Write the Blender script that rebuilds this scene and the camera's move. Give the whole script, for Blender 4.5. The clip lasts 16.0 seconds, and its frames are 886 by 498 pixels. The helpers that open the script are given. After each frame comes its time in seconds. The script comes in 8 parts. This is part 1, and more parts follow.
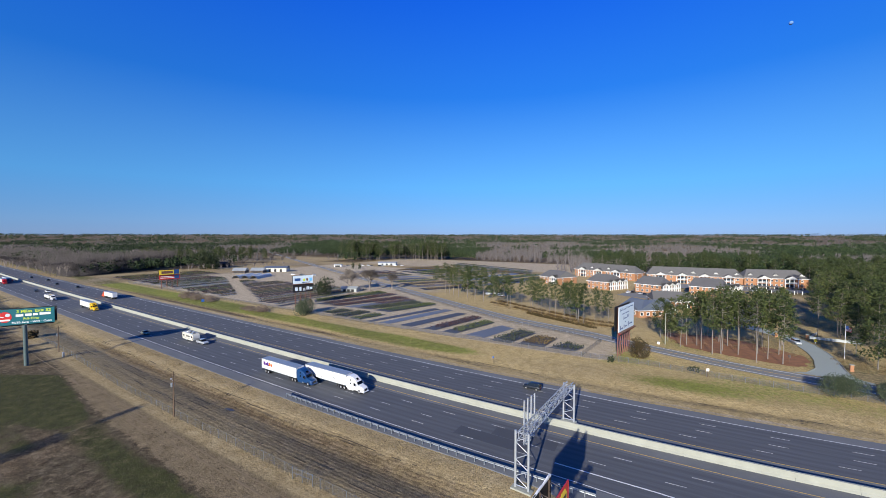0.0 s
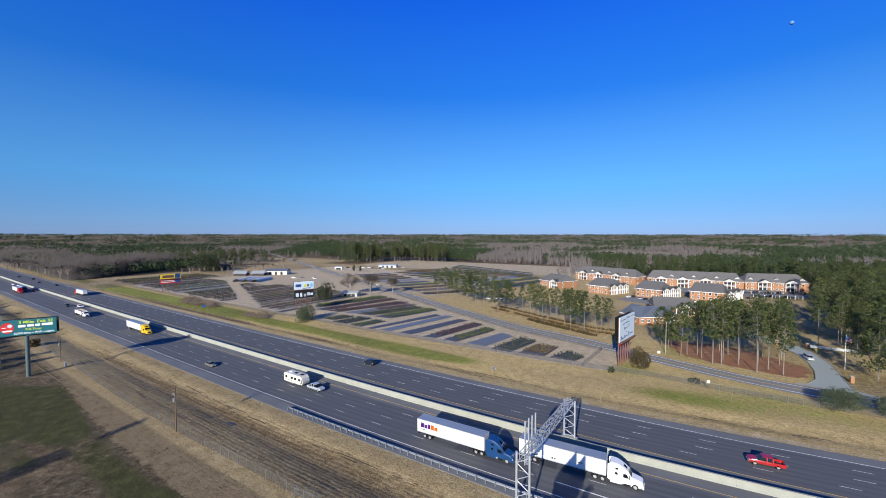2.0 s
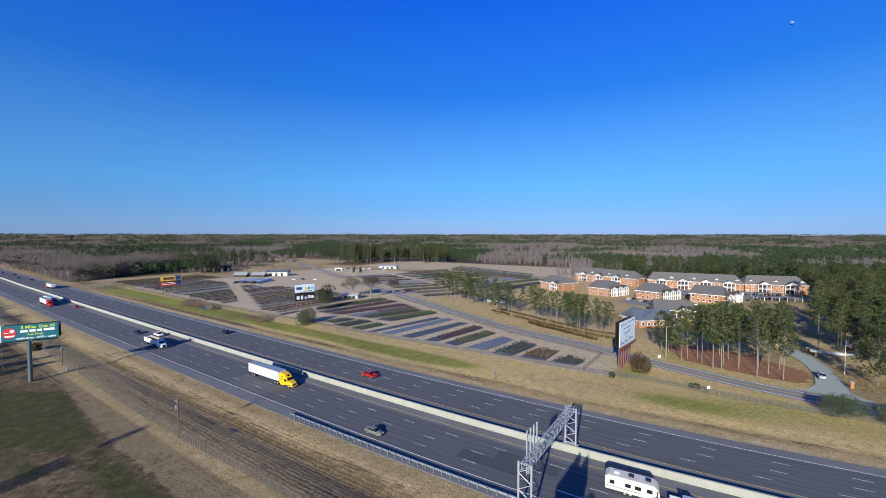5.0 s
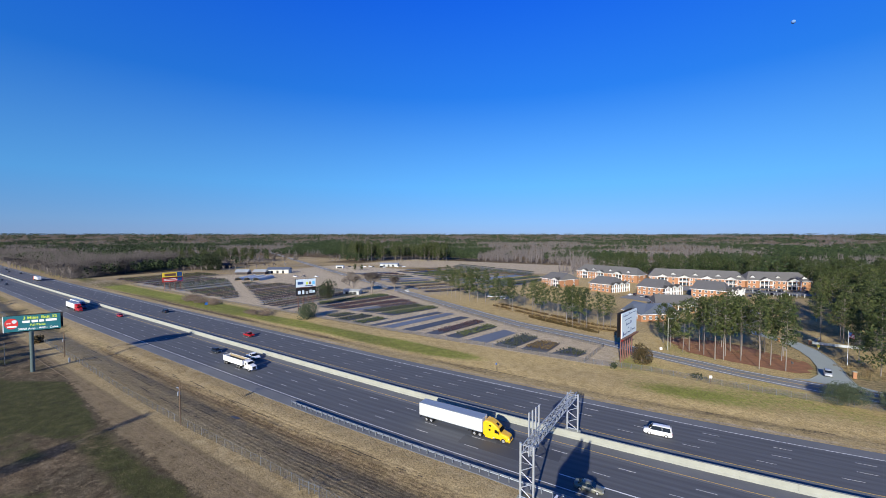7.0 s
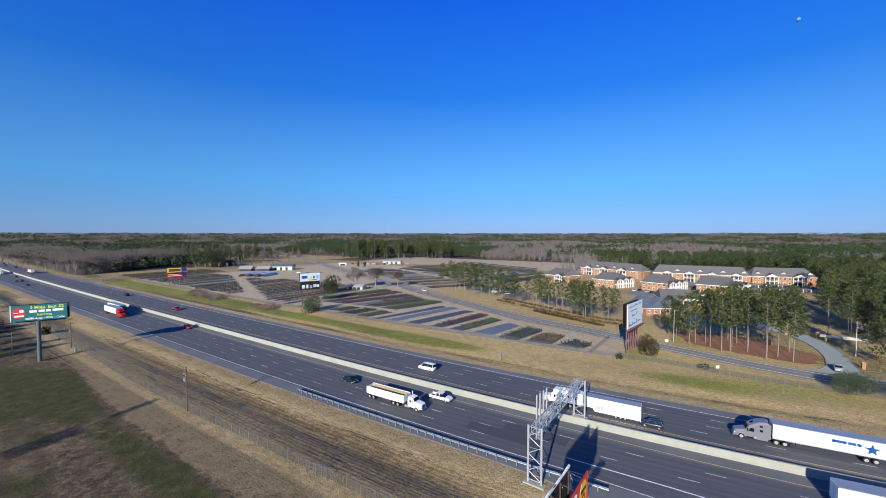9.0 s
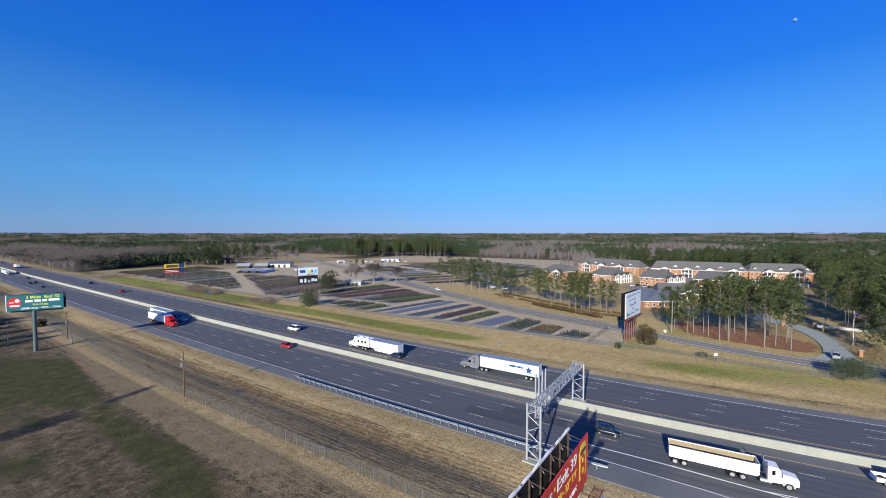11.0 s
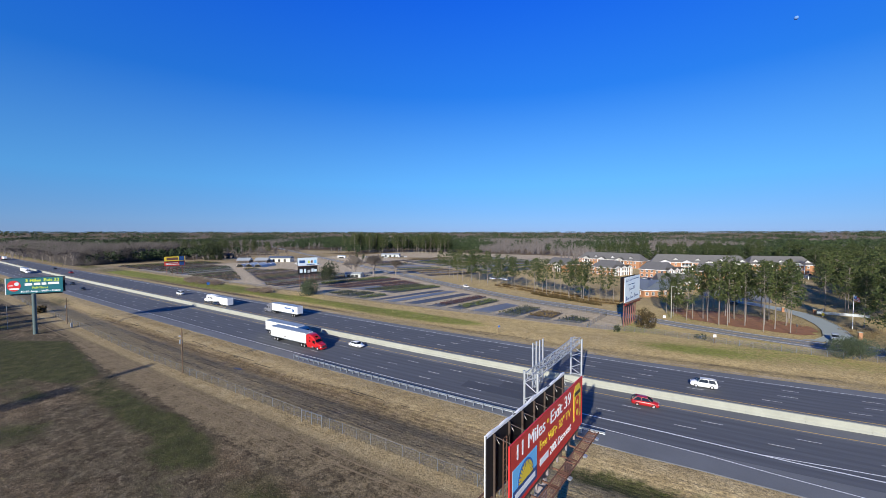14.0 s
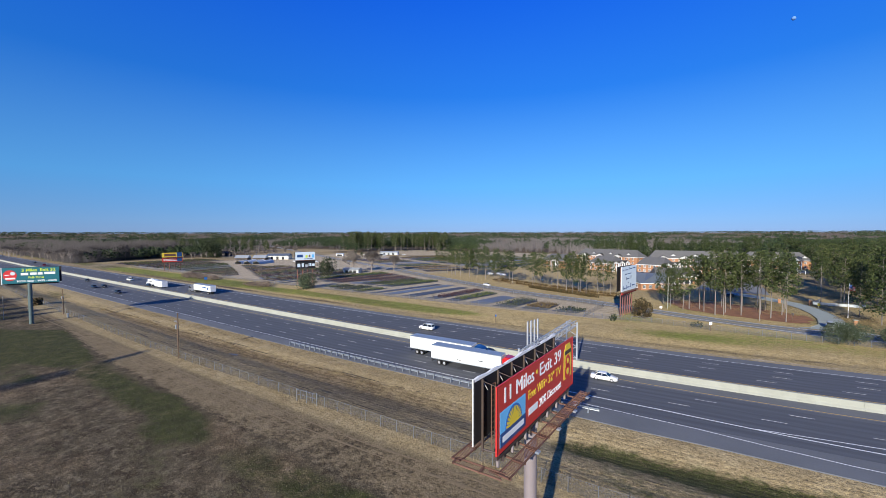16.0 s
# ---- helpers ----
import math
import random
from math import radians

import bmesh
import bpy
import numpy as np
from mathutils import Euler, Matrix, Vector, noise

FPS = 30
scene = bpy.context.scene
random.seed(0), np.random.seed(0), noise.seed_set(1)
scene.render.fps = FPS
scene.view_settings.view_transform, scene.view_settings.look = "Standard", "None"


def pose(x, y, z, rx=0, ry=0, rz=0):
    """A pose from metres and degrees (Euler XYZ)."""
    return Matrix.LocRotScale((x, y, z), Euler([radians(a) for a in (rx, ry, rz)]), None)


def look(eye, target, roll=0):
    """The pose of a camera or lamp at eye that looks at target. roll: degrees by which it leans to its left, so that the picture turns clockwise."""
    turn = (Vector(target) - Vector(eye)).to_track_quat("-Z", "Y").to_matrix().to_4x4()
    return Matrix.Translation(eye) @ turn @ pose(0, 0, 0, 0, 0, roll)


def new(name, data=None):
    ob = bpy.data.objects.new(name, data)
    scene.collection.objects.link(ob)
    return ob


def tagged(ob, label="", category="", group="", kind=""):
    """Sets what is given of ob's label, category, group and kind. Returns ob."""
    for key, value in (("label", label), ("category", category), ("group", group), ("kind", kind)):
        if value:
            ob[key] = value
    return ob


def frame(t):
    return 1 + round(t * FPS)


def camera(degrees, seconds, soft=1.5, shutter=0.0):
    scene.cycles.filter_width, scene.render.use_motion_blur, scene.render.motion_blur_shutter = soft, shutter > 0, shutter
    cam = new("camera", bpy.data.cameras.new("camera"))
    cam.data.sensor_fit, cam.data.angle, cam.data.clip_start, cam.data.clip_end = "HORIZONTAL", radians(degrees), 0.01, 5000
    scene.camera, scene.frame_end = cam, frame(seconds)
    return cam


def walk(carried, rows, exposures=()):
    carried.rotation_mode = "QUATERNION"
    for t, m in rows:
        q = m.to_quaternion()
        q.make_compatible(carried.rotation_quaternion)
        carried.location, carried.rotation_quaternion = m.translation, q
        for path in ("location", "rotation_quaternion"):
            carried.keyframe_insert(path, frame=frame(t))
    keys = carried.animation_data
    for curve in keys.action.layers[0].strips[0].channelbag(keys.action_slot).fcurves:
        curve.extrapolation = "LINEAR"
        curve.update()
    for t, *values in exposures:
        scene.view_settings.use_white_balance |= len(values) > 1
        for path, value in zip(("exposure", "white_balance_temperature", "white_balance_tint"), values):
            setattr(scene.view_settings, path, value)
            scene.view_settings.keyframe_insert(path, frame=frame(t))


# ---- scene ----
cam = camera(98.0, 16.0, soft=0.4)
PATH = [
    (0, pose(69.27, -83.60, 41.26, 87.891, -0.027, 30.591)),
    (0.5, pose(69.25, -83.64, 42.22, 87.892, -0.028, 30.606)),
    (1, pose(69.24, -83.67, 43.15, 87.870, -0.030, 30.618)),
    (1.5, pose(69.23, -83.71, 44.05, 87.839, -0.031, 30.638)),
    (2, pose(69.19, -83.76, 44.90, 87.829, -0.028, 30.648)),
    (2.5, pose(69.14, -83.83, 45.68, 87.835, -0.027, 30.653)),
    (3, pose(69.06, -83.91, 46.36, 87.839, -0.035, 30.655)),
    (3.5, pose(69.00, -84.00, 46.89, 87.810, -0.049, 30.649)),
    (4, pose(68.94, -84.08, 47.36, 87.772, -0.043, 30.625)),
    (6.5, pose(69.02, -84.27, 44.44, 87.831, -0.004, 30.674)),
    (7, pose(68.86, -84.29, 43.64, 87.798, -0.006, 30.761)),
    (7.5, pose(68.72, -84.29, 42.86, 87.787, -0.014, 30.799)),
    (8, pose(68.57, -84.31, 42.10, 87.784, -0.022, 30.859)),
    (8.5, pose(68.34, -84.42, 41.35, 87.766, -0.019, 30.996)),
    (9, pose(68.09, -84.58, 40.59, 87.736, -0.006, 31.135)),
    (11.5, pose(68.02, -84.58, 36.20, 87.776, 0.028, 30.839)),
    (12, pose(68.18, -84.35, 35.46, 87.682, 0.016, 30.879)),
    (12.5, pose(68.26, -84.29, 34.59, 87.630, 0.012, 30.923)),
    (13, pose(68.32, -84.33, 33.69, 87.628, 0.016, 30.955)),
    (13.5, pose(68.44, -84.39, 32.77, 87.639, 0.028, 30.966)),
    (14, pose(68.59, -84.42, 31.89, 87.655, 0.050, 30.962)),
    (14.5, pose(68.75, -84.42, 31.06, 87.673, 0.074, 30.928)),
    (15, pose(68.97, -84.38, 30.15, 87.668, 0.089, 30.860)),
    (15.5, pose(69.18, -84.35, 29.21, 87.680, 0.101, 30.825)),
    (16, pose(69.35, -84.31, 28.27, 87.742, 0.103, 30.811)),]
walk(cam, PATH)

# ---- world, sun ----
SUN = Vector((0.36, -2.60, 1.0)).normalized()          # towards the sun
world = bpy.data.worlds.new("sky")
scene.world = world
world.use_nodes = True
wn = world.node_tree
sky = wn.nodes.new("ShaderNodeTexSky")
sky.sky_type, sky.sun_disc = "NISHITA", False
sky.sun_elevation = math.asin(SUN.z)
sky.sun_rotation = math.atan2(SUN.x, SUN.y)
sky.altitude, sky.air_density, sky.dust_density, sky.ozone_density = 2200, 1.0, 0.0, 6.0
bg = wn.nodes["Background"]
deep = wn.nodes.new("ShaderNodeHueSaturation")          # a clear, deep winter blue
deep.inputs["Saturation"].default_value = 1.60
tint = wn.nodes.new("ShaderNodeMix")
tint.data_type, tint.blend_type = "RGBA", "MULTIPLY"
tint.inputs[0].default_value = 1.0
tint.inputs[7].default_value = (0.88, 0.86, 1.28, 1)
even = wn.nodes.new("ShaderNodeGamma")
even.inputs[1].default_value = 0.75
wn.links.new(sky.outputs[0], even.inputs[0])
wn.links.new(even.outputs[0], deep.inputs["Color"])
wn.links.new(deep.outputs[0], tint.inputs[6])
# the clear sky pales evenly from the zenith to the horizon
up = wn.nodes.new("ShaderNodeSeparateXYZ")
where = wn.nodes.new("ShaderNodeTexCoord").outputs["Generated"]
wn.links.new(where, up.inputs[0])
# scattering: dimmest at right angles to the sun
cosine = wn.nodes.new("ShaderNodeVectorMath")
cosine.operation = "DOT_PRODUCT"
cosine.inputs[1].default_value = SUN
wn.links.new(where, cosine.inputs[0])
square = wn.nodes.new("ShaderNodeMath")
square.operation = "MULTIPLY"
wn.links.new(cosine.outputs["Value"], square.inputs[0])
wn.links.new(cosine.outputs["Value"], square.inputs[1])
phase = wn.nodes.new("ShaderNodeMath")
phase.operation = "MULTIPLY_ADD"
phase.inputs[1].default_value, phase.inputs[2].default_value = 0.45, 0.64
wn.links.new(square.outputs[0], phase.inputs[0])
fade = wn.nodes.new("ShaderNodeValToRGB")
stops = [(0.0, (0.265, 0.45, 0.80)), (0.03, (0.265, 0.52, 0.92)), (0.12, (0.180, 0.565, 1.12)), (0.33, (0.034, 0.268, 1.05)), (0.51, (0.014, 0.172, 1.12)), (0.70, (0.013, 0.075, 0.42)), (1.0, (0.011, 0.050, 0.24))]
while len(fade.color_ramp.elements) < len(stops):
    fade.color_ramp.elements.new(0.5)
for k, (p, c) in zip(fade.color_ramp.elements, stops):
    k.position, k.color = p, (*c, 1)
wn.links.new(up.outputs[2], fade.inputs[0])
lift = wn.nodes.new("ShaderNodeMix")
lift.data_type, lift.blend_type = "RGBA", "MULTIPLY"
lift.inputs[0].default_value = 1.0
lift.inputs[7].default_value = (4.7, 4.7, 4.7, 1)
scatter = wn.nodes.new("ShaderNodeMix")
scatter.data_type, scatter.blend_type = "RGBA", "MULTIPLY"
scatter.inputs[0].default_value = 1.0
wn.links.new(fade.outputs[0], scatter.inputs[6])
wn.links.new(phase.outputs[0], scatter.inputs[7])
wn.links.new(scatter.outputs[2], lift.inputs[6])
both = wn.nodes.new("ShaderNodeMix")
both.data_type = "RGBA"
both.inputs[0].default_value = 0.85
wn.links.new(tint.outputs[2], both.inputs[6])
wn.links.new(lift.outputs[2], both.inputs[7])
wn.links.new(both.outputs[2], bg.inputs[0])
bg.inputs[1].default_value = 0.15
sun_data = bpy.data.lights.new("sun", "SUN")
sun_data.energy, sun_data.angle, sun_data.color = 5.0, radians(0.55), (1.0, 0.945, 0.82)
sun = new("sun", sun_data)
sun.matrix_world = look(SUN * 300, (0, 0, 0))
scene.view_settings.exposure = 0.43


# ---- materials ----
def nodes_of(name):
    m = bpy.data.materials.new(name)
    m.use_nodes = True
    nt = m.node_tree
    return m, nt, nt.nodes["Principled BSDF"]


def noise_node(nt, vec, scale, detail=4.0, rough=0.6):
    n = nt.nodes.new("ShaderNodeTexNoise")
    n.inputs["Scale"].default_value, n.inputs["Detail"].default_value, n.inputs["Roughness"].default_value = scale, detail, rough
    nt.links.new(vec, n.inputs["Vector"])
    return n.outputs["Fac"]


def ramp(nt, fac, stops):
    r = nt.nodes.new("ShaderNodeValToRGB")
    e = r.color_ramp.elements
    while len(e) < len(stops):
        e.new(0.5)
    for k, (p, c) in zip(e, stops):
        k.position = p
        k.color = (*c, 1) if len(c) == 3 else c
    nt.links.new(fac, r.inputs[0])
    return r.outputs[0]


def mixc(nt, fac, a, b, kind="MIX"):
    m = nt.nodes.new("ShaderNodeMix")
    m.data_type, m.blend_type = "RGBA", kind
    for sock, v in ((m.inputs[0], fac), (m.inputs[6], a), (m.inputs[7], b)):
        if isinstance(v, (int, float)):
            sock.default_value = v
        elif isinstance(v, tuple):
            sock.default_value = (*v, 1)
        else:
            nt.links.new(v, sock)
    return m.outputs[2]


def mathn(nt, op, a, b=0.5, clamp=False):
    m = nt.nodes.new("ShaderNodeMath")
    m.operation, m.use_clamp = op, clamp
    for sock, v in zip(m.inputs, (a, b)):
        if isinstance(v, (int, float)):
            sock.default_value = v
        else:
            nt.links.new(v, sock)
    if op == "MULTIPLY_ADD":
        m.inputs[2].default_value = 0.5
    return m.outputs[0]


def bumped(nt, bsdf, height, strength, distance):
    b = nt.nodes.new("ShaderNodeBump")
    b.inputs["Strength"].default_value, b.inputs["Distance"].default_value = strength, distance
    nt.links.new(height, b.inputs["Height"])
    nt.links.new(b.outputs[0], bsdf.inputs["Normal"])


def paint(name, col, rough=0.5, metal=0.0, vary=0.18, scale=1.5, fine=25.0, bump=0.0, coat=0.0, objects=False, placed=False):
    """A surface with stains at a large scale and grain at a small one."""
    m, nt, b = nodes_of(name)
    co = nt.nodes.new("ShaderNodeNewGeometry").outputs["Position"] if placed else nt.nodes.new("ShaderNodeTexCoord").outputs["Object"]
    big, small = noise_node(nt, co, scale, 5), noise_node(nt, co, fine, 3)
    lo, hi = tuple(c * (1 - vary) for c in col), tuple(min(1, c * (1 + vary)) for c in col)
    c = mixc(nt, big, lo, hi)
    c = mixc(nt, mathn(nt, "MULTIPLY", small, 0.35), c, tuple(x * (1 - 1.5 * vary) for x in col))
    if objects:
        rnd = nt.nodes.new("ShaderNodeObjectInfo").outputs["Random"]
        c = mixc(nt, mathn(nt, "MULTIPLY", rnd, 0.5), c, tuple(x * 0.6 for x in col))
    nt.links.new(c, b.inputs["Base Color"])
    b.inputs["Metallic"].default_value = metal
    nt.links.new(mathn(nt, "ADD", mathn(nt, "MULTIPLY", big, 0.2), rough - 0.1, True), b.inputs["Roughness"])
    b.inputs["Coat Weight"].default_value = coat
    if bump:
        bumped(nt, b, small, bump, 0.03)
    return m


def leafy(name, cols, rough=0.7):
    """Foliage, each clump of its own shade."""
    m, nt, b = nodes_of(name)
    g = nt.nodes.new("ShaderNodeNewGeometry")
    o = nt.nodes.new("ShaderNodeObjectInfo")
    f = mathn(nt, "ADD", mathn(nt, "MULTIPLY", g.outputs["Random Per Island"], 0.7), mathn(nt, "MULTIPLY", o.outputs["Random"], 0.3))
    c = ramp(nt, f, [(i / (len(cols) - 1), c) for i, c in enumerate(cols)])
    nt.links.new(c, b.inputs["Base Color"])
    b.inputs["Roughness"].default_value = rough
    b.inputs["Specular IOR Level"].default_value = 0.25
    return m


M = {}
M["concrete"] = paint("concrete", (0.335, 0.34, 0.285), 0.85, 0, 0.28, 0.35, 9, 0.15, placed=True)
M["drive"] = paint("drive_concrete", (0.32, 0.355, 0.325), 0.85, 0, 0.10, 0.3, 8, 0.1)
M["steel"] = paint("galvanised_steel", (0.50, 0.53, 0.56), 0.5, 0.55, 0.15, 1.2, 20)
M["rail_steel"] = paint("guardrail_steel", (0.32, 0.35, 0.38), 0.45, 0.6, 0.15, 1.0, 15)
M["white_line"] = paint("white_marking", (0.78, 0.78, 0.76), 0.7, 0, 0.10, 0.7, 9)
M["dash"] = paint("worn_lane_marking", (0.47, 0.47, 0.46), 0.75, 0, 0.25, 0.9, 7)
M["yellow_line"] = paint("yellow_marking", (0.70, 0.46, 0.10), 0.7, 0, 0.15, 0.7, 9)
M["wood"] = paint("weathered_pole_wood", (0.13, 0.085, 0.052), 0.85, 0, 0.25, 3, 30, 0.2)
M["creosote"] = paint("brown_post_wood", (0.20, 0.085, 0.06), 0.85, 0, 0.25, 3, 30, 0.2)
M["rust"] = paint("rust_red_steel", (0.17, 0.085, 0.058), 0.8, 0.1, 0.35, 1.2, 14, 0.1)
M["dark_steel"] = paint("dark_brown_steel", (0.085, 0.062, 0.053), 0.6, 0.3, 0.25, 1.5, 18)
M["black"] = paint("black_backing", (0.012, 0.011, 0.014), 0.7, 0, 0.3, 1.0, 12)
M["mauve_pole"] = paint("mauve_painted_pole", (0.27, 0.23, 0.235), 0.55, 0.1, 0.16, 0.6, 10)
M["green_pole"] = paint("green_grey_pole", (0.09, 0.13, 0.13), 0.5, 0.1, 0.15, 0.6, 10)
M["white"] = paint("white_paint", (0.84, 0.84, 0.82), 0.5, 0, 0.06, 0.6, 12)
M["red_sign"] = paint("red_sign_vinyl", (0.56, 0.040, 0.030), 0.45, 0, 0.10, 0.5, 10)
M["teal_sign"] = paint("teal_green_sign_vinyl", (0.010, 0.135, 0.165), 0.45, 0, 0.12, 0.5, 10)
M["sky_blue"] = paint("light_blue_vinyl", (0.16, 0.52, 0.85), 0.45, 0, 0.06, 0.8, 10)
M["navy"] = paint("navy_vinyl", (0.02, 0.07, 0.22), 0.45, 0, 0.1, 0.8, 10)
M["blue"] = paint("blue_vinyl", (0.03, 0.16, 0.50), 0.45, 0, 0.1, 0.8, 10)
M["yellow"] = paint("yellow_vinyl", (0.85, 0.62, 0.05), 0.45, 0, 0.08, 0.8, 10)
M["lime"] = paint("lime_yellow_vinyl", (0.60, 0.72, 0.06), 0.45, 0, 0.06, 0.8, 10)
M["red"] = paint("bright_red_vinyl", (0.60, 0.03, 0.03), 0.45, 0, 0.08, 0.8, 10)
M["pale"] = paint("pale_blue_white_vinyl", (0.62, 0.72, 0.80), 0.45, 0, 0.08, 0.8, 10)
M["purple"] = paint("purple_vinyl", (0.12, 0.03, 0.28), 0.45, 0, 0.05, 0.8, 10)
M["orange"] = paint("orange_vinyl", (0.85, 0.20, 0.02), 0.45, 0, 0.05, 0.8, 10)
M["lamp_glass"] = paint("pale_lamp_housing", (0.30, 0.33, 0.36), 0.35, 0.3, 0.08, 2, 20)
M["tyre"] = paint("tyre_rubber", (0.018, 0.018, 0.019), 0.9, 0, 0.2, 3, 30)
M["rim"] = paint("bright_wheel_rim", (0.62, 0.63, 0.65), 0.35, 0.7, 0.08, 3, 20)
M["glass"] = paint("dark_vehicle_glass", (0.012, 0.015, 0.02), 0.08, 0, 0.1, 1, 10)
M["house_glass"] = paint("house_window_glass", (0.03, 0.045, 0.06), 0.1, 0, 0.2, 0.5, 5)
M["chassis"] = paint("black_chassis", (0.02, 0.02, 0.022), 0.6, 0.2, 0.2, 2, 20)
M["chrome"] = paint("chrome", (0.75, 0.76, 0.78), 0.18, 1.0, 0.05, 2, 20)
M["amber"] = paint("amber_lens", (0.75, 0.25, 0.02), 0.3)
M["lens"] = paint("clear_headlamp_lens", (0.75, 0.76, 0.74), 0.15, 0.3, 0.05)
M["tail"] = paint("red_tail_lens", (0.45, 0.015, 0.012), 0.25)
M["trailer_white"] = paint("white_trailer_skin", (0.80, 0.80, 0.79), 0.4, 0, 0.05, 0.35, 8, 0, 0.2)
M["trailer_roof"] = paint("pale_grey_trailer_roof", (0.36, 0.40, 0.43), 0.42, 0.4, 0.10, 0.4, 8)
for key, col in dict(car_white=(0.80, 0.80, 0.79), car_red=(0.36, 0.012, 0.014), truck_red=(0.46, 0.011, 0.012), car_dark=(0.012, 0.016, 0.022), car_blue=(0.014, 0.028, 0.055),
                     car_night=(0.008, 0.013, 0.022), car_silver=(0.42, 0.45, 0.48), car_beige=(0.16, 0.16, 0.125), truck_yellow=(0.80, 0.46, 0.008), truck_blue=(0.008, 0.048, 0.15),
                     truck_grey=(0.17, 0.175, 0.20), truck_orange=(0.72, 0.10, 0.02), camper=(0.62, 0.60, 0.52)).items():
    M[key] = paint(key + "_paint", col, 0.32, 0.15 if key == "car_silver" else 0.0, 0.06, 0.8, 10, 0, 0.5)
M["brick"] = paint("orange_red_brick", (0.38, 0.185, 0.092), 0.85, 0, 0.22, 0.5, 9, 0.1)
M["shingle"] = paint("grey_roof_shingle", (0.135, 0.131, 0.127), 0.85, 0, 0.22, 0.35, 6, 0.15)
M["blue_roof"] = paint("blue_grey_metal_roof", (0.13, 0.155, 0.195), 0.5, 0.2, 0.12, 0.4, 6)
M["tin"] = paint("pale_tin_roof", (0.42, 0.45, 0.46), 0.5, 0.3, 0.12, 0.4, 6)
M["plastic_film"] = paint("pale_greenhouse_film", (0.38, 0.41, 0.43), 0.4, 0, 0.16, 0.5, 6)
M["bark"] = paint("pine_bark", (0.225, 0.195, 0.17), 0.9, 0, 0.3, 1.5, 10, 0.3)
M["grey_bark"] = paint("grey_bark", (0.26, 0.22, 0.19), 0.9, 0, 0.25, 1.5, 10, 0.3)
M["needles"] = leafy("pine_needles", [(0.012, 0.022, 0.008), (0.032, 0.048, 0.014), (0.066, 0.084, 0.025), (0.125, 0.130, 0.045)])
# far pines darker and bluer than near ones: distance haze put into the colour
M["far_needles"] = leafy("distant_pine_needles", [(0.009, 0.019, 0.008), (0.024, 0.042, 0.015), (0.048, 0.068, 0.025), (0.080, 0.092, 0.038)])
M["dark_leaf"] = leafy("evergreen_leaves", [(0.014, 0.023, 0.010), (0.032, 0.044, 0.018), (0.062, 0.068, 0.030)])
M["grey_leaf"] = leafy("grey_green_leaves", [(0.028, 0.042, 0.024), (0.070, 0.092, 0.050), (0.125, 0.145, 0.085)])
M["mulch"] = paint("red_brown_mulch", (0.30, 0.135, 0.062), 0.95, 0, 0.6, 0.5, 5, 0.4, placed=True)
M["letter"] = paint("white_letter_vinyl", (0.92, 0.92, 0.90), 0.4, 0, 0.03, 0.6, 12)
M["rusty_leaf"] = leafy("bronze_leaves", [(0.03, 0.035, 0.015), (0.09, 0.06, 0.025), (0.13, 0.075, 0.03)])
M["twigs"] = leafy("bare_twigs", [(0.062, 0.053, 0.049), (0.10, 0.086, 0.080), (0.145, 0.126, 0.115)], 0.9)
M["thicket"] = leafy("grey_thicket_twigs", [(0.040, 0.036, 0.036), (0.076, 0.068, 0.067), (0.125, 0.112, 0.110)], 0.9)
M["dark_cloth"] = paint("black_bed_cloth", (0.034, 0.032, 0.034), 0.6, 0, 0.35, 0.25, 4, 0.1)
M["rut"] = paint("packed_track_sand", (0.24, 0.175, 0.095), 0.95, 0, 0.25, 0.5, 6, 0.2, placed=True)
M["furrow"] = paint("dark_turned_soil", (0.070, 0.052, 0.030), 0.95, 0, 0.4, 0.6, 5, 0.3, placed=True)
M["oak_twigs"] = leafy("pale_oak_twigs", [(0.13, 0.11, 0.095), (0.20, 0.172, 0.148), (0.28, 0.245, 0.21)], 0.9)
M["far_twigs"] = leafy("distant_bare_woods", [(0.078, 0.069, 0.068), (0.142, 0.126, 0.122), (0.225, 0.202, 0.194)], 0.9)
M["scrub"] = leafy("red_brown_scrub", [(0.12, 0.088, 0.068), (0.19, 0.143, 0.112), (0.27, 0.21, 0.165)], 0.9)
M["dry_grass"] = leafy("dry_grass_blades", [(0.12, 0.085, 0.042), (0.20, 0.145, 0.072), (0.28, 0.21, 0.11)], 0.9)
M["verge_straw"] = leafy("verge_straw", [(0.14, 0.10, 0.048), (0.23, 0.172, 0.085), (0.33, 0.255, 0.135)], 0.9)
M["field_straw"] = leafy("field_straw", [(0.055, 0.052, 0.024), (0.10, 0.085, 0.040), (0.16, 0.135, 0.07)], 0.9)
M["fence_steel"] = paint("dull_fence_steel", (0.18, 0.19, 0.20), 0.6, 0.4, 0.15, 1.2, 20)
M["load"] = paint("tan_load_dust", (0.34, 0.27, 0.17), 0.9, 0, 0.3, 0.8, 8)
# the blue of the air before the moon is put into its colour
M["moon"] = paint("moon_rock", (0.14, 0.28, 0.60), 1.0, 0, 0.4, 0.03, 0.2)
M["crop_green"] = leafy("nursery_plants", [(0.028, 0.045, 0.014), (0.06, 0.08, 0.024), (0.11, 0.12, 0.042)])
M["crop_dark"] = leafy("dark_nursery_plants", [(0.02, 0.028, 0.018), (0.045, 0.055, 0.03), (0.07, 0.075, 0.04)])
M["crop_maroon"] = leafy("maroon_nursery_plants", [(0.035, 0.020, 0.022), (0.070, 0.038, 0.040), (0.11, 0.068, 0.060)])
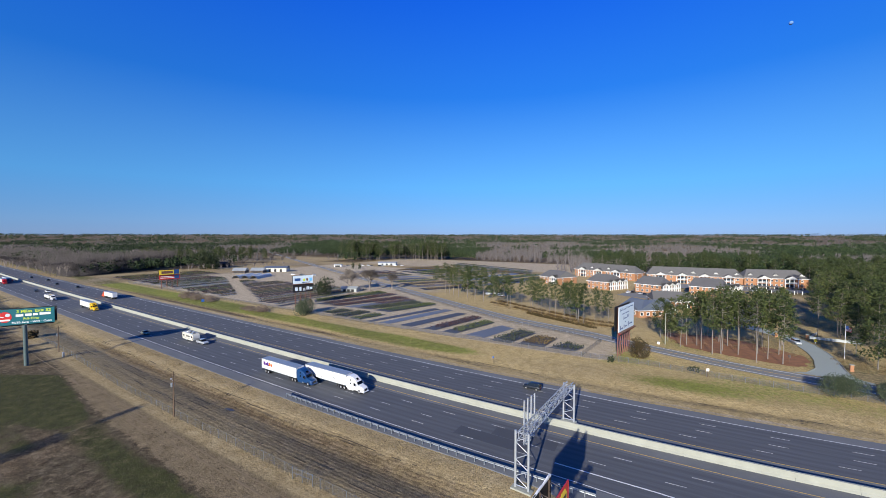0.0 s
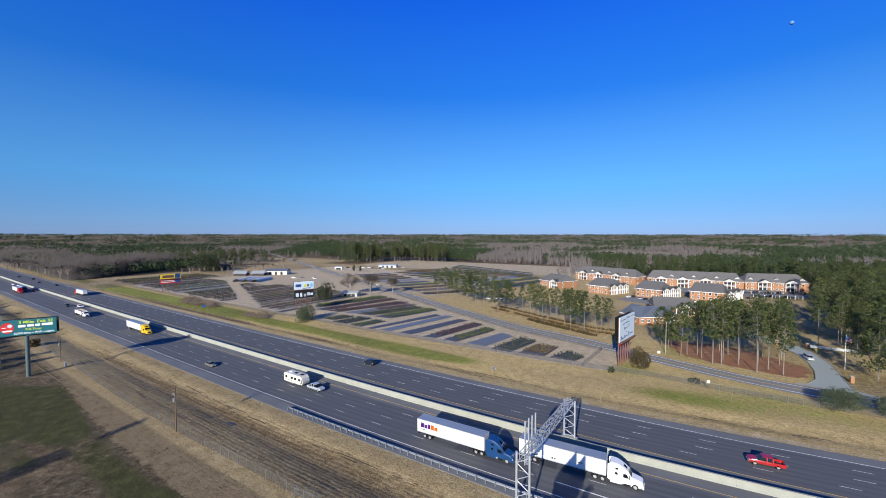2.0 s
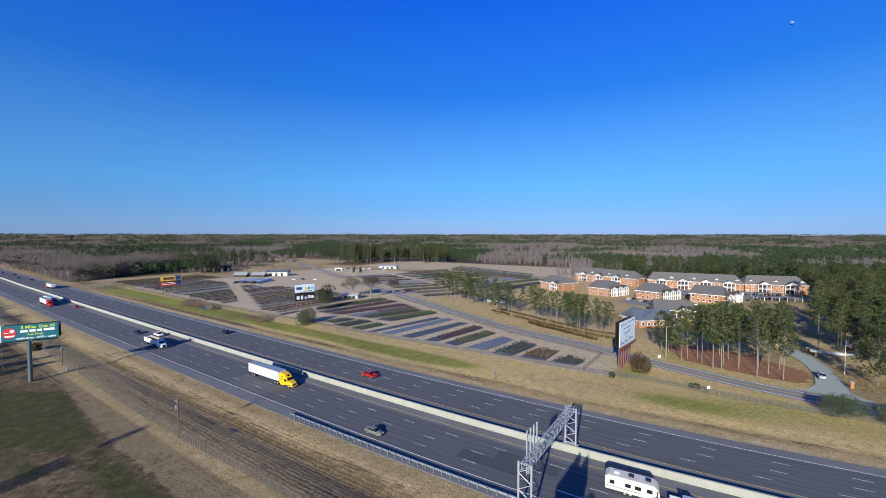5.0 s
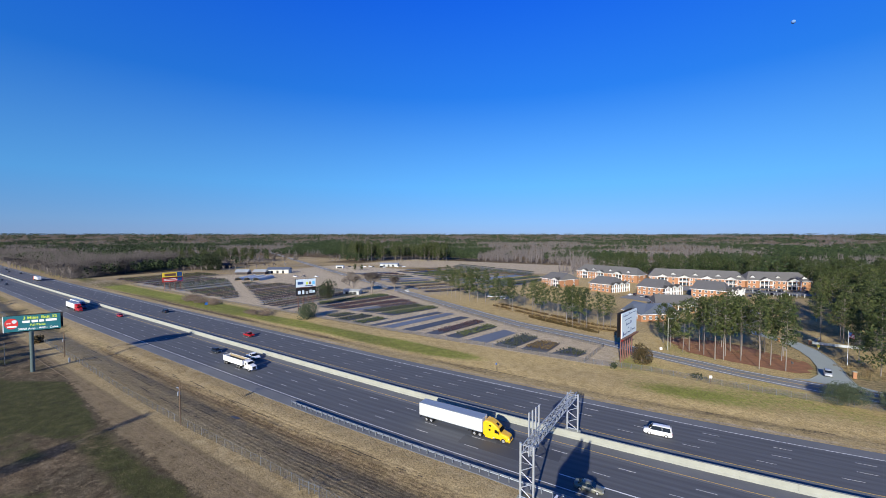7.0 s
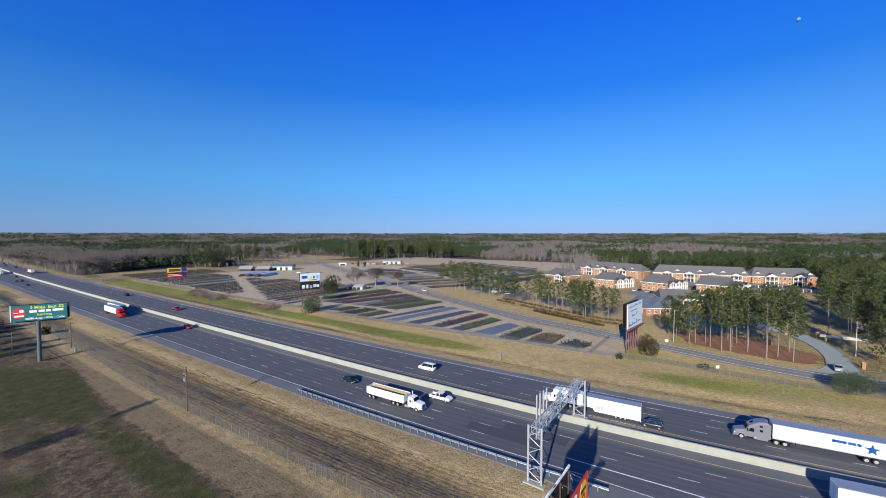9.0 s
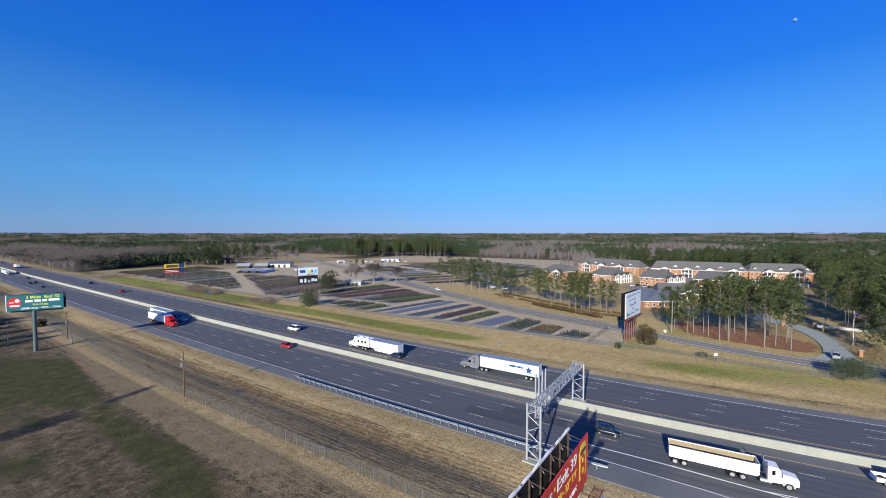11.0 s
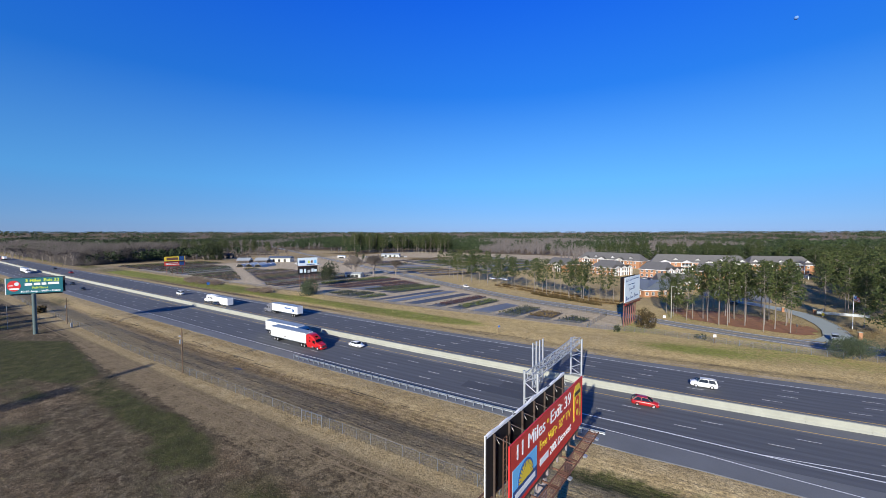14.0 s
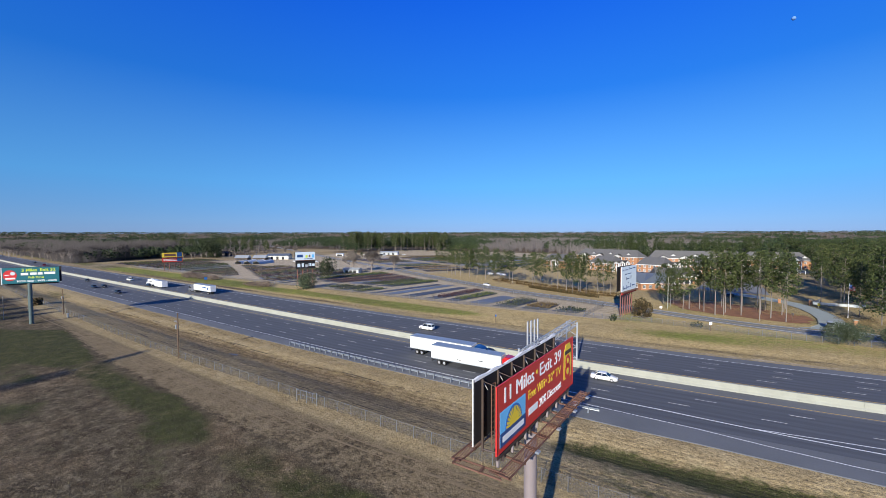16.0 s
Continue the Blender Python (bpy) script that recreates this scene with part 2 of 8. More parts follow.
M["crop_rust"] = leafy("rust_nursery_plants", [(0.06, 0.042, 0.02), (0.12, 0.085, 0.04), (0.17, 0.13, 0.065)])
M["weed_cloth"] = paint("black_weed_cloth", (0.085, 0.086, 0.086), 0.55, 0, 0.35, 0.25, 4, 0.1)
M["blue_cloth"] = paint("blue_grey_plastic_sheet", (0.17, 0.175, 0.18), 0.45, 0, 0.4, 0.25, 3, 0.1)


def ground_material():
    """Dry winter grass, soil, green turf and sand, blended by the painted zone weights."""
    m, nt, b = nodes_of("winter_ground")
    pos = nt.nodes.new("ShaderNodeNewGeometry").outputs["Position"]
    at = nt.nodes.new("ShaderNodeAttribute")
    at.attribute_name = "zone"
    sep = nt.nodes.new("ShaderNodeSeparateColor")
    nt.links.new(at.outputs["Color"], sep.inputs[0])
    big, mid, small = noise_node(nt, pos, 0.045, 5), noise_node(nt, pos, 0.35, 5, 0.65), noise_node(nt, pos, 2.6, 4, 0.7)
    fine = noise_node(nt, pos, 7.0, 3, 0.7)
    straw = ramp(nt, mid, [(0.25, (0.29, 0.21, 0.10)), (0.5, (0.49, 0.37, 0.19)), (0.75, (0.64, 0.51, 0.29))])
    straw = mixc(nt, mathn(nt, "MULTIPLY", big, 0.55), straw, (0.38, 0.29, 0.15))
    turf = ramp(nt, mid, [(0.32, (0.026, 0.033, 0.007)), (0.52, (0.052, 0.060, 0.014)), (0.72, (0.115, 0.113, 0.036))])
    lat_at = nt.nodes.new("ShaderNodeAttribute")
    lat_at.attribute_name = "lat"
    lat = lat_at.outputs["Fac"]
    # dull, greyish dead turf south of the fence, in blotches of bare earth and pale straw
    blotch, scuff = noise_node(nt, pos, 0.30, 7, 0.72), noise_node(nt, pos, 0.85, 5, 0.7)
    # thatch, like turf and sand, also darkened for the lens's dim lower corner
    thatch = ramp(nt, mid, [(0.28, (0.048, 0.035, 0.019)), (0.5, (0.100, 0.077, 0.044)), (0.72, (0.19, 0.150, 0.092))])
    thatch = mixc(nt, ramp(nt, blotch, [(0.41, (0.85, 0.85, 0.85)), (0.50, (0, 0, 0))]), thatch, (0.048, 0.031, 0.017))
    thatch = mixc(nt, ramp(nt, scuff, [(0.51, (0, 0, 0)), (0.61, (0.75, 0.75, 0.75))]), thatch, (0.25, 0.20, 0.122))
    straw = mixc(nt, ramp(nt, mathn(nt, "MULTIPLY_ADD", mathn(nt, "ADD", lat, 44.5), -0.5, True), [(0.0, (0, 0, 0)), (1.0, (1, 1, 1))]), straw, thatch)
    soil = ramp(nt, mid, [(0.32, (0.090, 0.058, 0.031)), (0.5, (0.190, 0.132, 0.073)), (0.68, (0.34, 0.25, 0.148))])
    sand = ramp(nt, mid, [(0.3, (0.19, 0.138, 0.073)), (0.7, (0.33, 0.25, 0.140))])

    mp = nt.nodes.new("ShaderNodeMapping")
    mp.inputs["Scale"].default_value = (0.30, 1.0, 1.0)
    nt.links.new(pos, mp.inputs["Vector"])
    furrow, clod = noise_node(nt, mp.outputs[0], 0.9, 5, 0.7), noise_node(nt, pos, 1.1, 5, 0.75)
    # ploughed ridges along the highway strip
    wobble = mathn(nt, "MULTIPLY", mathn(nt, "ADD", mathn(nt, "MULTIPLY", mid, 2.0), small), 4.5)
    ridge = mathn(nt, "SINE", mathn(nt, "ADD", mathn(nt, "MULTIPLY", lat, 6.9), wobble))
    in_strip = mathn(nt, "MULTIPLY", mathn(nt, "GREATER_THAN", lat, -39.2), mathn(nt, "LESS_THAN", lat, -26.5))
    groove = mathn(nt, "MULTIPLY", ramp(nt, mathn(nt, "MULTIPLY_ADD", ridge, 0.5), [(0.35, (0.34, 0.34, 0.34)), (0.62, (0, 0, 0))]), in_strip)
    soil = mixc(nt, groove, soil, (0.040, 0.030, 0.018))
    soil = mixc(nt, ramp(nt, furrow, [(0.36, (0.2, 0.2, 0.2)), (0.50, (0, 0, 0))]), soil, (0.070, 0.048, 0.026))
    speck = noise_node(nt, pos, 3.6, 5, 0.85)
    soil = mixc(nt, ramp(nt, speck, [(0.40, (0.8, 0.8, 0.8)), (0.50, (0, 0, 0))]), soil, (0.040, 0.029, 0.017))
    soil = mixc(nt, ramp(nt, speck, [(0.54, (0, 0, 0)), (0.66, (0.7, 0.7, 0.7))]), soil, (0.36, 0.285, 0.175))
    sand = mixc(nt, ramp(nt, furrow, [(0.38, (0.5, 0.5, 0.5)), (0.52, (0, 0, 0))]), sand, (0.26, 0.19, 0.11))

    def edge(weight, lo, hi):
        w = mathn(nt, "ADD", weight, mathn(nt, "MULTIPLY", mathn(nt, "SUBTRACT", mid, 0.5), 0.8))
        w = mathn(nt, "ADD", w, mathn(nt, "MULTIPLY", mathn(nt, "SUBTRACT", scuff, 0.5), 1.1))
        w = mathn(nt, "ADD", w, mathn(nt, "MULTIPLY", mathn(nt, "SUBTRACT", small, 0.5), 0.45))
        return ramp(nt, w, [(lo, (0, 0, 0)), (hi, (1, 1, 1))])

    straw = mixc(nt, mathn(nt, "MULTIPLY", at.outputs["Alpha"], 0.85), straw, ramp(nt, mid, [(0.3, (0.54, 0.395, 0.15)), (0.7, (0.82, 0.61, 0.275))]))
    sand = mixc(nt, mathn(nt, "MULTIPLY", at.outputs["Alpha"], 0.9), sand, ramp(nt, mid, [(0.3, (0.56, 0.45, 0.30)), (0.7, (0.80, 0.67, 0.48))]))
    turf = mixc(nt, mathn(nt, "MULTIPLY", at.outputs["Alpha"], 0.8), turf, ramp(nt, mid, [(0.3, (0.24, 0.29, 0.042)), (0.7, (0.48, 0.48, 0.10))]))
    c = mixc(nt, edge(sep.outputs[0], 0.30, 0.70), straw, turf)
    c = mixc(nt, edge(sep.outputs[1], 0.25, 0.75), c, soil)
    c = mixc(nt, edge(sep.outputs[2], 0.35, 0.65), c, sand)
    c = mixc(nt, ramp(nt, small, [(0.36, (0.55, 0.55, 0.55)), (0.54, (0, 0, 0))]), c, (0.058, 0.044, 0.026))
    c = mixc(nt, ramp(nt, clod, [(0.36, (0.30, 0.30, 0.30)), (0.50, (0, 0, 0))]), c, (0.085, 0.065, 0.032))
    c = mixc(nt, ramp(nt, clod, [(0.56, (0, 0, 0)), (0.70, (0.16, 0.16, 0.16))]), c, (0.40, 0.33, 0.20))
    c = mixc(nt, ramp(nt, fine, [(0.38, (0.3, 0.3, 0.3)), (0.5, (0, 0, 0))]), c, (0.05, 0.04, 0.022))
    c = mixc(nt, ramp(nt, fine, [(0.54, (0, 0, 0)), (0.68, (0.25, 0.25, 0.25))]), c, (0.46, 0.38, 0.23))
    nt.links.new(c, b.inputs["Base Color"])
    b.inputs["Roughness"].default_value = 0.95
    b.inputs["Specular IOR Level"].default_value = 0.15
    bumped(nt, b, mathn(nt, "ADD", mathn(nt, "ADD", small, clod), mathn(nt, "MULTIPLY", groove, -0.8)), 0.65, 0.22)
    return m


def asphalt_material():
    """Asphalt; the attribute lat holds the metres from the median."""
    m, nt, b = nodes_of("asphalt")
    pos = nt.nodes.new("ShaderNodeNewGeometry").outputs["Position"]
    at = nt.nodes.new("ShaderNodeAttribute")
    at.attribute_name = "lat"
    lat = at.outputs["Fac"]
    mp = nt.nodes.new("ShaderNodeMapping")
    mp.inputs["Scale"].default_value = (0.05, 1.0, 1.0)
    nt.links.new(pos, mp.inputs["Vector"])
    streak, mid, small = noise_node(nt, mp.outputs[0], 1.2, 4), noise_node(nt, pos, 0.08, 4), noise_node(nt, pos, 6, 3)
    lane = ramp(nt, streak, [(0.3, (0.090, 0.095, 0.104)), (0.7, (0.124, 0.130, 0.140))])
    shoulder = ramp(nt, mid, [(0.3, (0.132, 0.138, 0.142)), (0.7, (0.185, 0.192, 0.196))])
    away = mathn(nt, "ABSOLUTE", lat)
    inlane = mathn(nt, "MULTIPLY", mathn(nt, "GREATER_THAN", away, 4.6), mathn(nt, "LESS_THAN", away, 18.6))
    wheel = mathn(nt, "ABSOLUTE", mathn(nt, "SUBTRACT", mathn(nt, "FRACT", mathn(nt, "DIVIDE", mathn(nt, "SUBTRACT", away, 3.4), 3.66)), 0.5))
    lane = mixc(nt, ramp(nt, wheel, [(0.05, (0, 0, 0)), (0.20, (0.42, 0.42, 0.42)), (0.46, (0, 0, 0))]), lane, (0.058, 0.061, 0.067))
    c = mixc(nt, inlane, shoulder, lane)
    c = mixc(nt, mathn(nt, "MULTIPLY", small, 0.25), c, (0.03, 0.03, 0.033))
    nt.links.new(c, b.inputs["Base Color"])
    b.inputs["Roughness"].default_value = 0.8
    bumped(nt, b, small, 0.15, 0.02)
    return m


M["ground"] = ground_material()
M["asphalt"] = asphalt_material()


def chain_link():
    m, nt, b = nodes_of("chain_link_mesh")
    b.inputs["Base Color"].default_value = (0.13, 0.132, 0.135, 1)
    b.inputs["Metallic"].default_value, b.inputs["Roughness"].default_value = 0.4, 0.5
    tr, mx = nt.nodes.new("ShaderNodeBsdfTransparent"), nt.nodes.new("ShaderNodeMixShader")
    co = nt.nodes.new("ShaderNodeTexCoord").outputs["Object"]
    n = noise_node(nt, co, 0.6, 3)
    nt.links.new(mathn(nt, "ADD", mathn(nt, "MULTIPLY", n, 0.14), 0.20), mx.inputs[0])
    nt.links.new(tr.outputs[0], mx.inputs[1])
    nt.links.new(b.outputs[0], mx.inputs[2])
    nt.links.new(mx.outputs[0], nt.nodes["Material Output"].inputs[0])
    return m


M["mesh"] = chain_link()


# ---- mesh helpers ----
def make(name, bm, material, smooth=False):
    me = bpy.data.meshes.new(name)
    bm.to_mesh(me)
    bm.free()
    for k in (material if isinstance(material, (list, tuple)) else [material]):
        me.materials.append(k)
    if smooth:
        me.polygons.foreach_set("use_smooth", [True] * len(me.polygons))
    return me


def part(name, bm, material, parent, label="", smooth=False, at=None):
    ob = new(name, make(name, bm, material, smooth))
    ob.parent = parent
    if at is not None:
        ob.matrix_basis = at
    return tagged(ob, label) if label else ob


def share(name, mesh, parent, at, label=""):
    ob = new(name, mesh)
    ob.parent, ob.matrix_basis = parent, at
    return tagged(ob, label) if label else ob


def thing(name, label, category, group="", kind="", at=None):
    ob = new(name)
    ob.empty_display_size = 0.3
    if at is not None:
        ob.matrix_basis = at
    return tagged(ob, label, category, group, kind)


def box(bm, x0, x1, y0, y1, z0, z1, bev=0.0):
    v = [bm.verts.new((x, y, z)) for x in (x0, x1) for y in (y0, y1) for z in (z0, z1)]
    f = [bm.faces.new([v[i] for i in q]) for q in ((0, 1, 3, 2), (4, 6, 7, 5), (0, 4, 5, 1), (2, 3, 7, 6), (0, 2, 6, 4), (1, 5, 7, 3))]
    if bev:
        edges = list({e for k in f for e in k.edges})
        bmesh.ops.bevel(bm, geom=edges, offset=bev, segments=1, affect="EDGES")
    return bm


def tube(bm, p, q, r0, r1=None, n=8, caps=True):
    p, q = Vector(p), Vector(q)
    r1 = r0 if r1 is None else r1
    a = (q - p).normalized()
    u = a.orthogonal().normalized()
    w = a.cross(u)
    rings = []
    for c, r in ((p, r0), (q, r1)):
        rings.append([bm.verts.new(c + r * (math.cos(2 * math.pi * k / n) * u + math.sin(2 * math.pi * k / n) * w)) for k in range(n)])
    for k in range(n):
        bm.faces.new((rings[0][k], rings[0][(k + 1) % n], rings[1][(k + 1) % n], rings[1][k]))
    if caps and n > 2:
        bm.faces.new(rings[0][::-1])
        bm.faces.new(rings[1])
    return bm


def prism(bm, pts, y0, y1, inset=0.0, zin=None):
    """An (x, z) outline stretched from y0 to y1; corners above zin lean in by inset."""
    a, b = [], []
    for x, z in pts:
        k = inset if zin is not None and z > zin else 0
        a.append(bm.verts.new((x, y0 + k, z)))
        b.append(bm.verts.new((x, y1 - k, z)))
    bm.faces.new(a)
    bm.faces.new(b[::-1])
    for i in range(len(pts)):
        j = (i + 1) % len(pts)
        bm.faces.new((a[i], b[i], b[j], a[j]))
    bmesh.ops.recalc_face_normals(bm, faces=bm.faces[:])
    return bm


def bm_new():
    return bmesh.new()


def words(text, size, material, parent, at, name="lettering", align="LEFT", width=None, bold=0.0, heavy=0.0):
    """Letters as a thin mesh, lying in x to the right and y up of the pose at."""
    cu = bpy.data.curves.new(name, "FONT")
    cu.body, cu.size, cu.extrude, cu.align_x, cu.offset = text, size, 0.004, align, bold
    cu.resolution_u = 3
    tmp = bpy.data.objects.new(name, cu)
    me = bpy.data.meshes.new_from_object(tmp)
    if width:
        xs = [v.co.x for v in me.vertices]
        k, x0 = width / (max(xs) - min(xs)), min(xs)
        for v in me.vertices:
            v.co.x = (v.co.x - x0) * k
    bpy.data.objects.remove(tmp)
    if heavy:
        n = len(me.vertices)
        co = [tuple(v.co) for v in me.vertices]
        fc = [tuple(p.vertices) for p in me.polygons]
        both = bpy.data.meshes.new(name)
        both.from_pydata(co + [(x + heavy, y + k * 0.3 * heavy, z + 0.002) for k in (1,) for x, y, z in co] + [(x + 2 * heavy, y, z + 0.004) for x, y, z in co],
                         [], fc + [tuple(n + i for i in f) for f in fc] + [tuple(2 * n + i for i in f) for f in fc])
        me = both
    me.materials.clear()
    me.materials.append(material)
    ob = new(name, me)
    ob.parent, ob.matrix_basis = parent, at
    return ob


rng = random.Random(7)

# ---- the highway's line: a nearly straight road with a gentle bend ----
BEND_X = (-1500, -900, -664, -430, -270, -190, -100, -45, -20, 10, 50, 75, 100, 140, 400)
BEND_Y = (100, 52, 34, 19.5, 11.5, 7.6, 3.6, 1.4, 0.5, -0.35, -0.5, 0.3, 2.2, 6.5, 35)


def bend(x):
    return sum(float(np.interp(x + d, BEND_X, BEND_Y)) for d in (-15, -8, 0, 8, 15)) / 5


def road_pose(x, lat, z=0.0, turned=0.0):
    slope = (bend(x + 1) - bend(x - 1)) / 2
    return pose(x, bend(x) + lat, z, 0, 0, math.degrees(math.atan(slope)) + turned)


# the road's own height over the fields
ROAD_Z = 0.06


def smooth(a, b, x):
    t = min(1, max(0, (x - a) / (b - a)))
    return t * t * (3 - 2 * t)


def front_y(x):
    """The near edge of the two-lane road beyond the nursery."""
    return float(np.interp(x, (-440, -244, -110, -44, 5, 41, 64, 87, 102, 125, 200), (322, 219, 150, 115, 90.5, 80.5, 70.5, 62.5, 59.5, 57, 53)))


def rise(x, y):
    """The land climbs a little towards the horizon."""
    return 36 * smooth(1700, 4700, math.hypot(x - 69, y + 84))


def height(x, y):
    """Shallow ditches beside the highway; the rest is flat."""
    lat = y - bend(x)
    z = -0.9 * math.exp(-((lat + 31) / 3.2) ** 2) - 0.35 * math.exp(-((lat - 29) / 3.5) ** 2)
    if abs(lat) < 24:
        z -= 0.02
    z += 0.10 * noise.noise((x * 0.06, y * 0.06, 0)) * smooth(26, 34, abs(lat))
    return z + rise(x, y)


def open_land(x, y):
    """Fields and yards where no wood stands."""
    lat = y - bend(max(-1500, min(400, x)))
    if lat < 42 and x < 60:
        return True
    if x > -430 and y < 340:
        return True
    if -640 < x < -400 and 240 + (x + 640) * 0.0 < y < 420 and y > 150:
        return noise.noise((x * .02, y * .02, 5)) > -0.25
    if -340 < x < -40 and y < 460:
        return True
    if -140 < x < 70 and 900 < y < 1010:
        return True
    if x > 140 and y < 335:
        return x < 260
    return False


def zones(x, y):
    """Weights of turf, soil and sand at a place; what is left is straw."""
    lat = y - bend(x)
    n1, n2 = noise.noise((x * 0.03, y * 0.05, 3)), noise.noise((x * 0.012, y * 0.02, 9))
    turf = soil = sand = pale = 0.0
    if lat < -22:
        soil = smooth(-25.5, -28.5, lat) * smooth(-41, -38, lat) * (0.38 + 0.35 * n1)
        soil = max(soil, 0.9 * math.exp(-((lat + 30) / 1.3) ** 2) * smooth(30, 10, x))
        # right-hand turf: greenish grass, its dark tone also standing for the ditch's shade
        turf = (0.55 + 0.6 * n1) * smooth(48, 66, x) * smooth(-28, -31, lat) * smooth(-41, -39, lat)
        soil *= 1 - 0.9 * smooth(44, 58, x)
        # strongest along the ditch bottom, grass and painted shade together
        turf += (0.9 + 0.5 * n1) * math.exp(-((lat + 31.0) / 2.6) ** 2) * smooth(50, 62, x)
        brush = smooth(-100, -125, x) * smooth(-24, -28, lat)
        turf, soil = turf + brush * (0.35 + 0.5 * n1), soil * (1 - 0.5 * brush)
        if -43 < lat <= -39 and x > -110:
            turf, soil = 0.12 + 0.4 * n1, 0.0
        if lat < -42:
            edge = float(np.interp(x, (-95, -40, 0, 40, 80), (-46.2, -50.4, -51, -52.0, -52.5)))
            sand = 0.85 * smooth(edge - 1.4, edge + 0.8, lat) * smooth(-43.2, -44.6, lat) * (0.85 + 0.4 * n1)
            field = smooth(edge + 0.6, edge - 1.2, lat)
            n3 = 0.55 * noise.noise((x * 0.035, y * 0.06, 6)) + 0.45 * noise.noise((x * 0.12, y * 0.19, 2))
            n4 = noise.noise((x * 0.075, y * 0.12, 17)) + 0.5 * noise.noise((x * 0.2, y * 0.3, 21))
            band = math.exp(-((lat + 55.2 - 1.2 * n1) / 3.0) ** 2) * smooth(-50, -34, x) * (1.0 + 0.6 * n4)
            turf = field * max(0.16 + 0.95 * n4, band)
            soil = field * max(0, 0.30 - 0.9 * n3 - 0.6 * n4)
            top = float(np.interp(x, (-97, -84, -40), (-55.5, -47.4, -52)))
            low = float(np.interp(x, (-97, -60, -40), (-62, -64, -58)))
            patch = smooth(-101, -94, x) * smooth(-37, -46, x) * smooth(top + 0.8, top - 0.8, lat) * smooth(low - 1.5, low + 1.5, lat)
            turf = max(turf, (0.95 + 0.35 * n3) * patch)
            soil *= 1 - patch
    elif lat > 21:
        pale = smooth(21, 24, lat) * smooth(60, 48, lat) * (0.75 + 0.6 * n1)
        turf = 1.5 * math.exp(-((lat - 36.5 - 2 * n1) / 4.4) ** 2) * smooth(22, -8, x) * smooth(-400, -330, x)
        turf += 0.85 * math.exp(-((lat - 38) / 9) ** 2) * smooth(-110, -150, x) + 0.20 * max(0, n1) * smooth(70, 30, lat)
        turf += (0.34 + 0.5 * n1) * smooth(36, 60, x) * smooth(30, 36, lat) + 0.4 * math.exp(-((x - 70) / 14) ** 2) * math.exp(-((lat - 40) / 4) ** 2)
        soil = 0.8 * math.exp(-((lat - 28.0) / 1.9) ** 2) * (0.65 + 0.9 * n1) + 0.55 * math.exp(-((lat - 31) / 4) ** 2) * smooth(-40, -70, x) * (0.5 + n2)
        sand += (0.75 + 0.8 * n1) * math.exp(-((lat - 23.4) / 0.9) ** 2)
        fy = front_y(x)
        if y < fy and lat > 50:
            sand = 1.0 * smooth(50, 53, lat) * smooth(62, 44, x)
            pale = 0.9
            soil *= 1 - sand
        if fy + 22 < y < 185 and x > 66 and x < 250:
            soil = 0.34 + 0.5 * n1
            pale = 0.55
        if y > fy + 8 and x < 66 and x > -330 and y < 330:
            turf = 0.15 + 0.25 * n2
            west = smooth(-60, -100, x)
            sand, pale, soil = 0.22 + 0.38 * west + 0.4 * n1, 0.6 + 0.15 * west, 0.20 + 0.4 * n2
            yard = smooth(-120, -170, x) * smooth(215, 245, y)
            sand, pale, soil = sand + 0.35 * yard, pale + 0.25 * yard, soil * (1 - 0.8 * yard)
        if 56 < x < 108 and fy + 7 < y < fy + 34:
            soil = 0.12 * smooth(fy + 9, fy + 14, y) * smooth(66, 74, x)
            pale = 0.75
        if y > 300 or x < -330:
            wooded = 0.0 if open_land(x, y) else 1.0
            soil = 0.36 + 0.4 * n2 + 0.6 * wooded
            sand, pale = (0.40 + 0.4 * n1) * (1 - wooded), 0.4
        if x < -205 and 120 < y < 205 and x > -350:
            sand, soil = 0.85, 0.1
        if -320 < x < 20 and 330 < y < 470:
            sand, soil, pale = 0.8 + 0.3 * n2, 0.1 + 0.2 * n1, 0.85
        if -140 < x < 70 and 900 < y < 1010:
            sand, soil, pale = 0.8, 0.0, 0.6
    return turf, soil, sand, pale


def grid_sheet(name, xs, ys, fz, fc, material):
    nx, ny = len(xs), len(ys)
    co = [(x, y, fz(x, y)) for y in ys for x in xs]
    faces = [(j * nx + i, j * nx + i + 1, (j + 1) * nx + i + 1, (j + 1) * nx + i) for j in range(ny - 1) for i in range(nx - 1)]
    me = bpy.data.meshes.new(name)
    me.from_pydata(co, [], faces)
    me.materials.append(material)
    if fc:
        me.attributes.new("lat", "FLOAT", "POINT").data.foreach_set("value", [y - bend(x) for x, y, z in co])
        a = me.color_attributes.new("zone", "FLOAT_COLOR", "POINT")
        a.data.foreach_set("color", [k for x, y, z in co for k in [max(0.0, min(1.0, w)) for w in fc(x, y)]])
    me.polygons.foreach_set("use_smooth", [True] * len(me.polygons))
    return new(name, me)


def steps(marks):
    out = []
    for (a, d), (b, _) in zip(marks, marks[1:]):
        k = max(1, round((b - a) / d))
        out += [a + (b - a) * i / k for i in range(k)]
    return out + [marks[-1][0]]


xs = steps([(-4600, 500), (-1600, 120), (-560, 12), (-160, 2.2), (140, 12), (320, 120), (1600, 500), (4600, 1)])
ys = steps([(-2500, 400), (-500, 60), (-110, 2), (-66, 1.2), (60, 3), (130, 6), (330, 14), (640, 60), (1600, 500), (4800, 1)])
tagged(grid_sheet("ground", xs, ys, height, zones, M["ground"]), "flat winter fields of dry straw-coloured grass and bare soil", "ground", kind="structure")


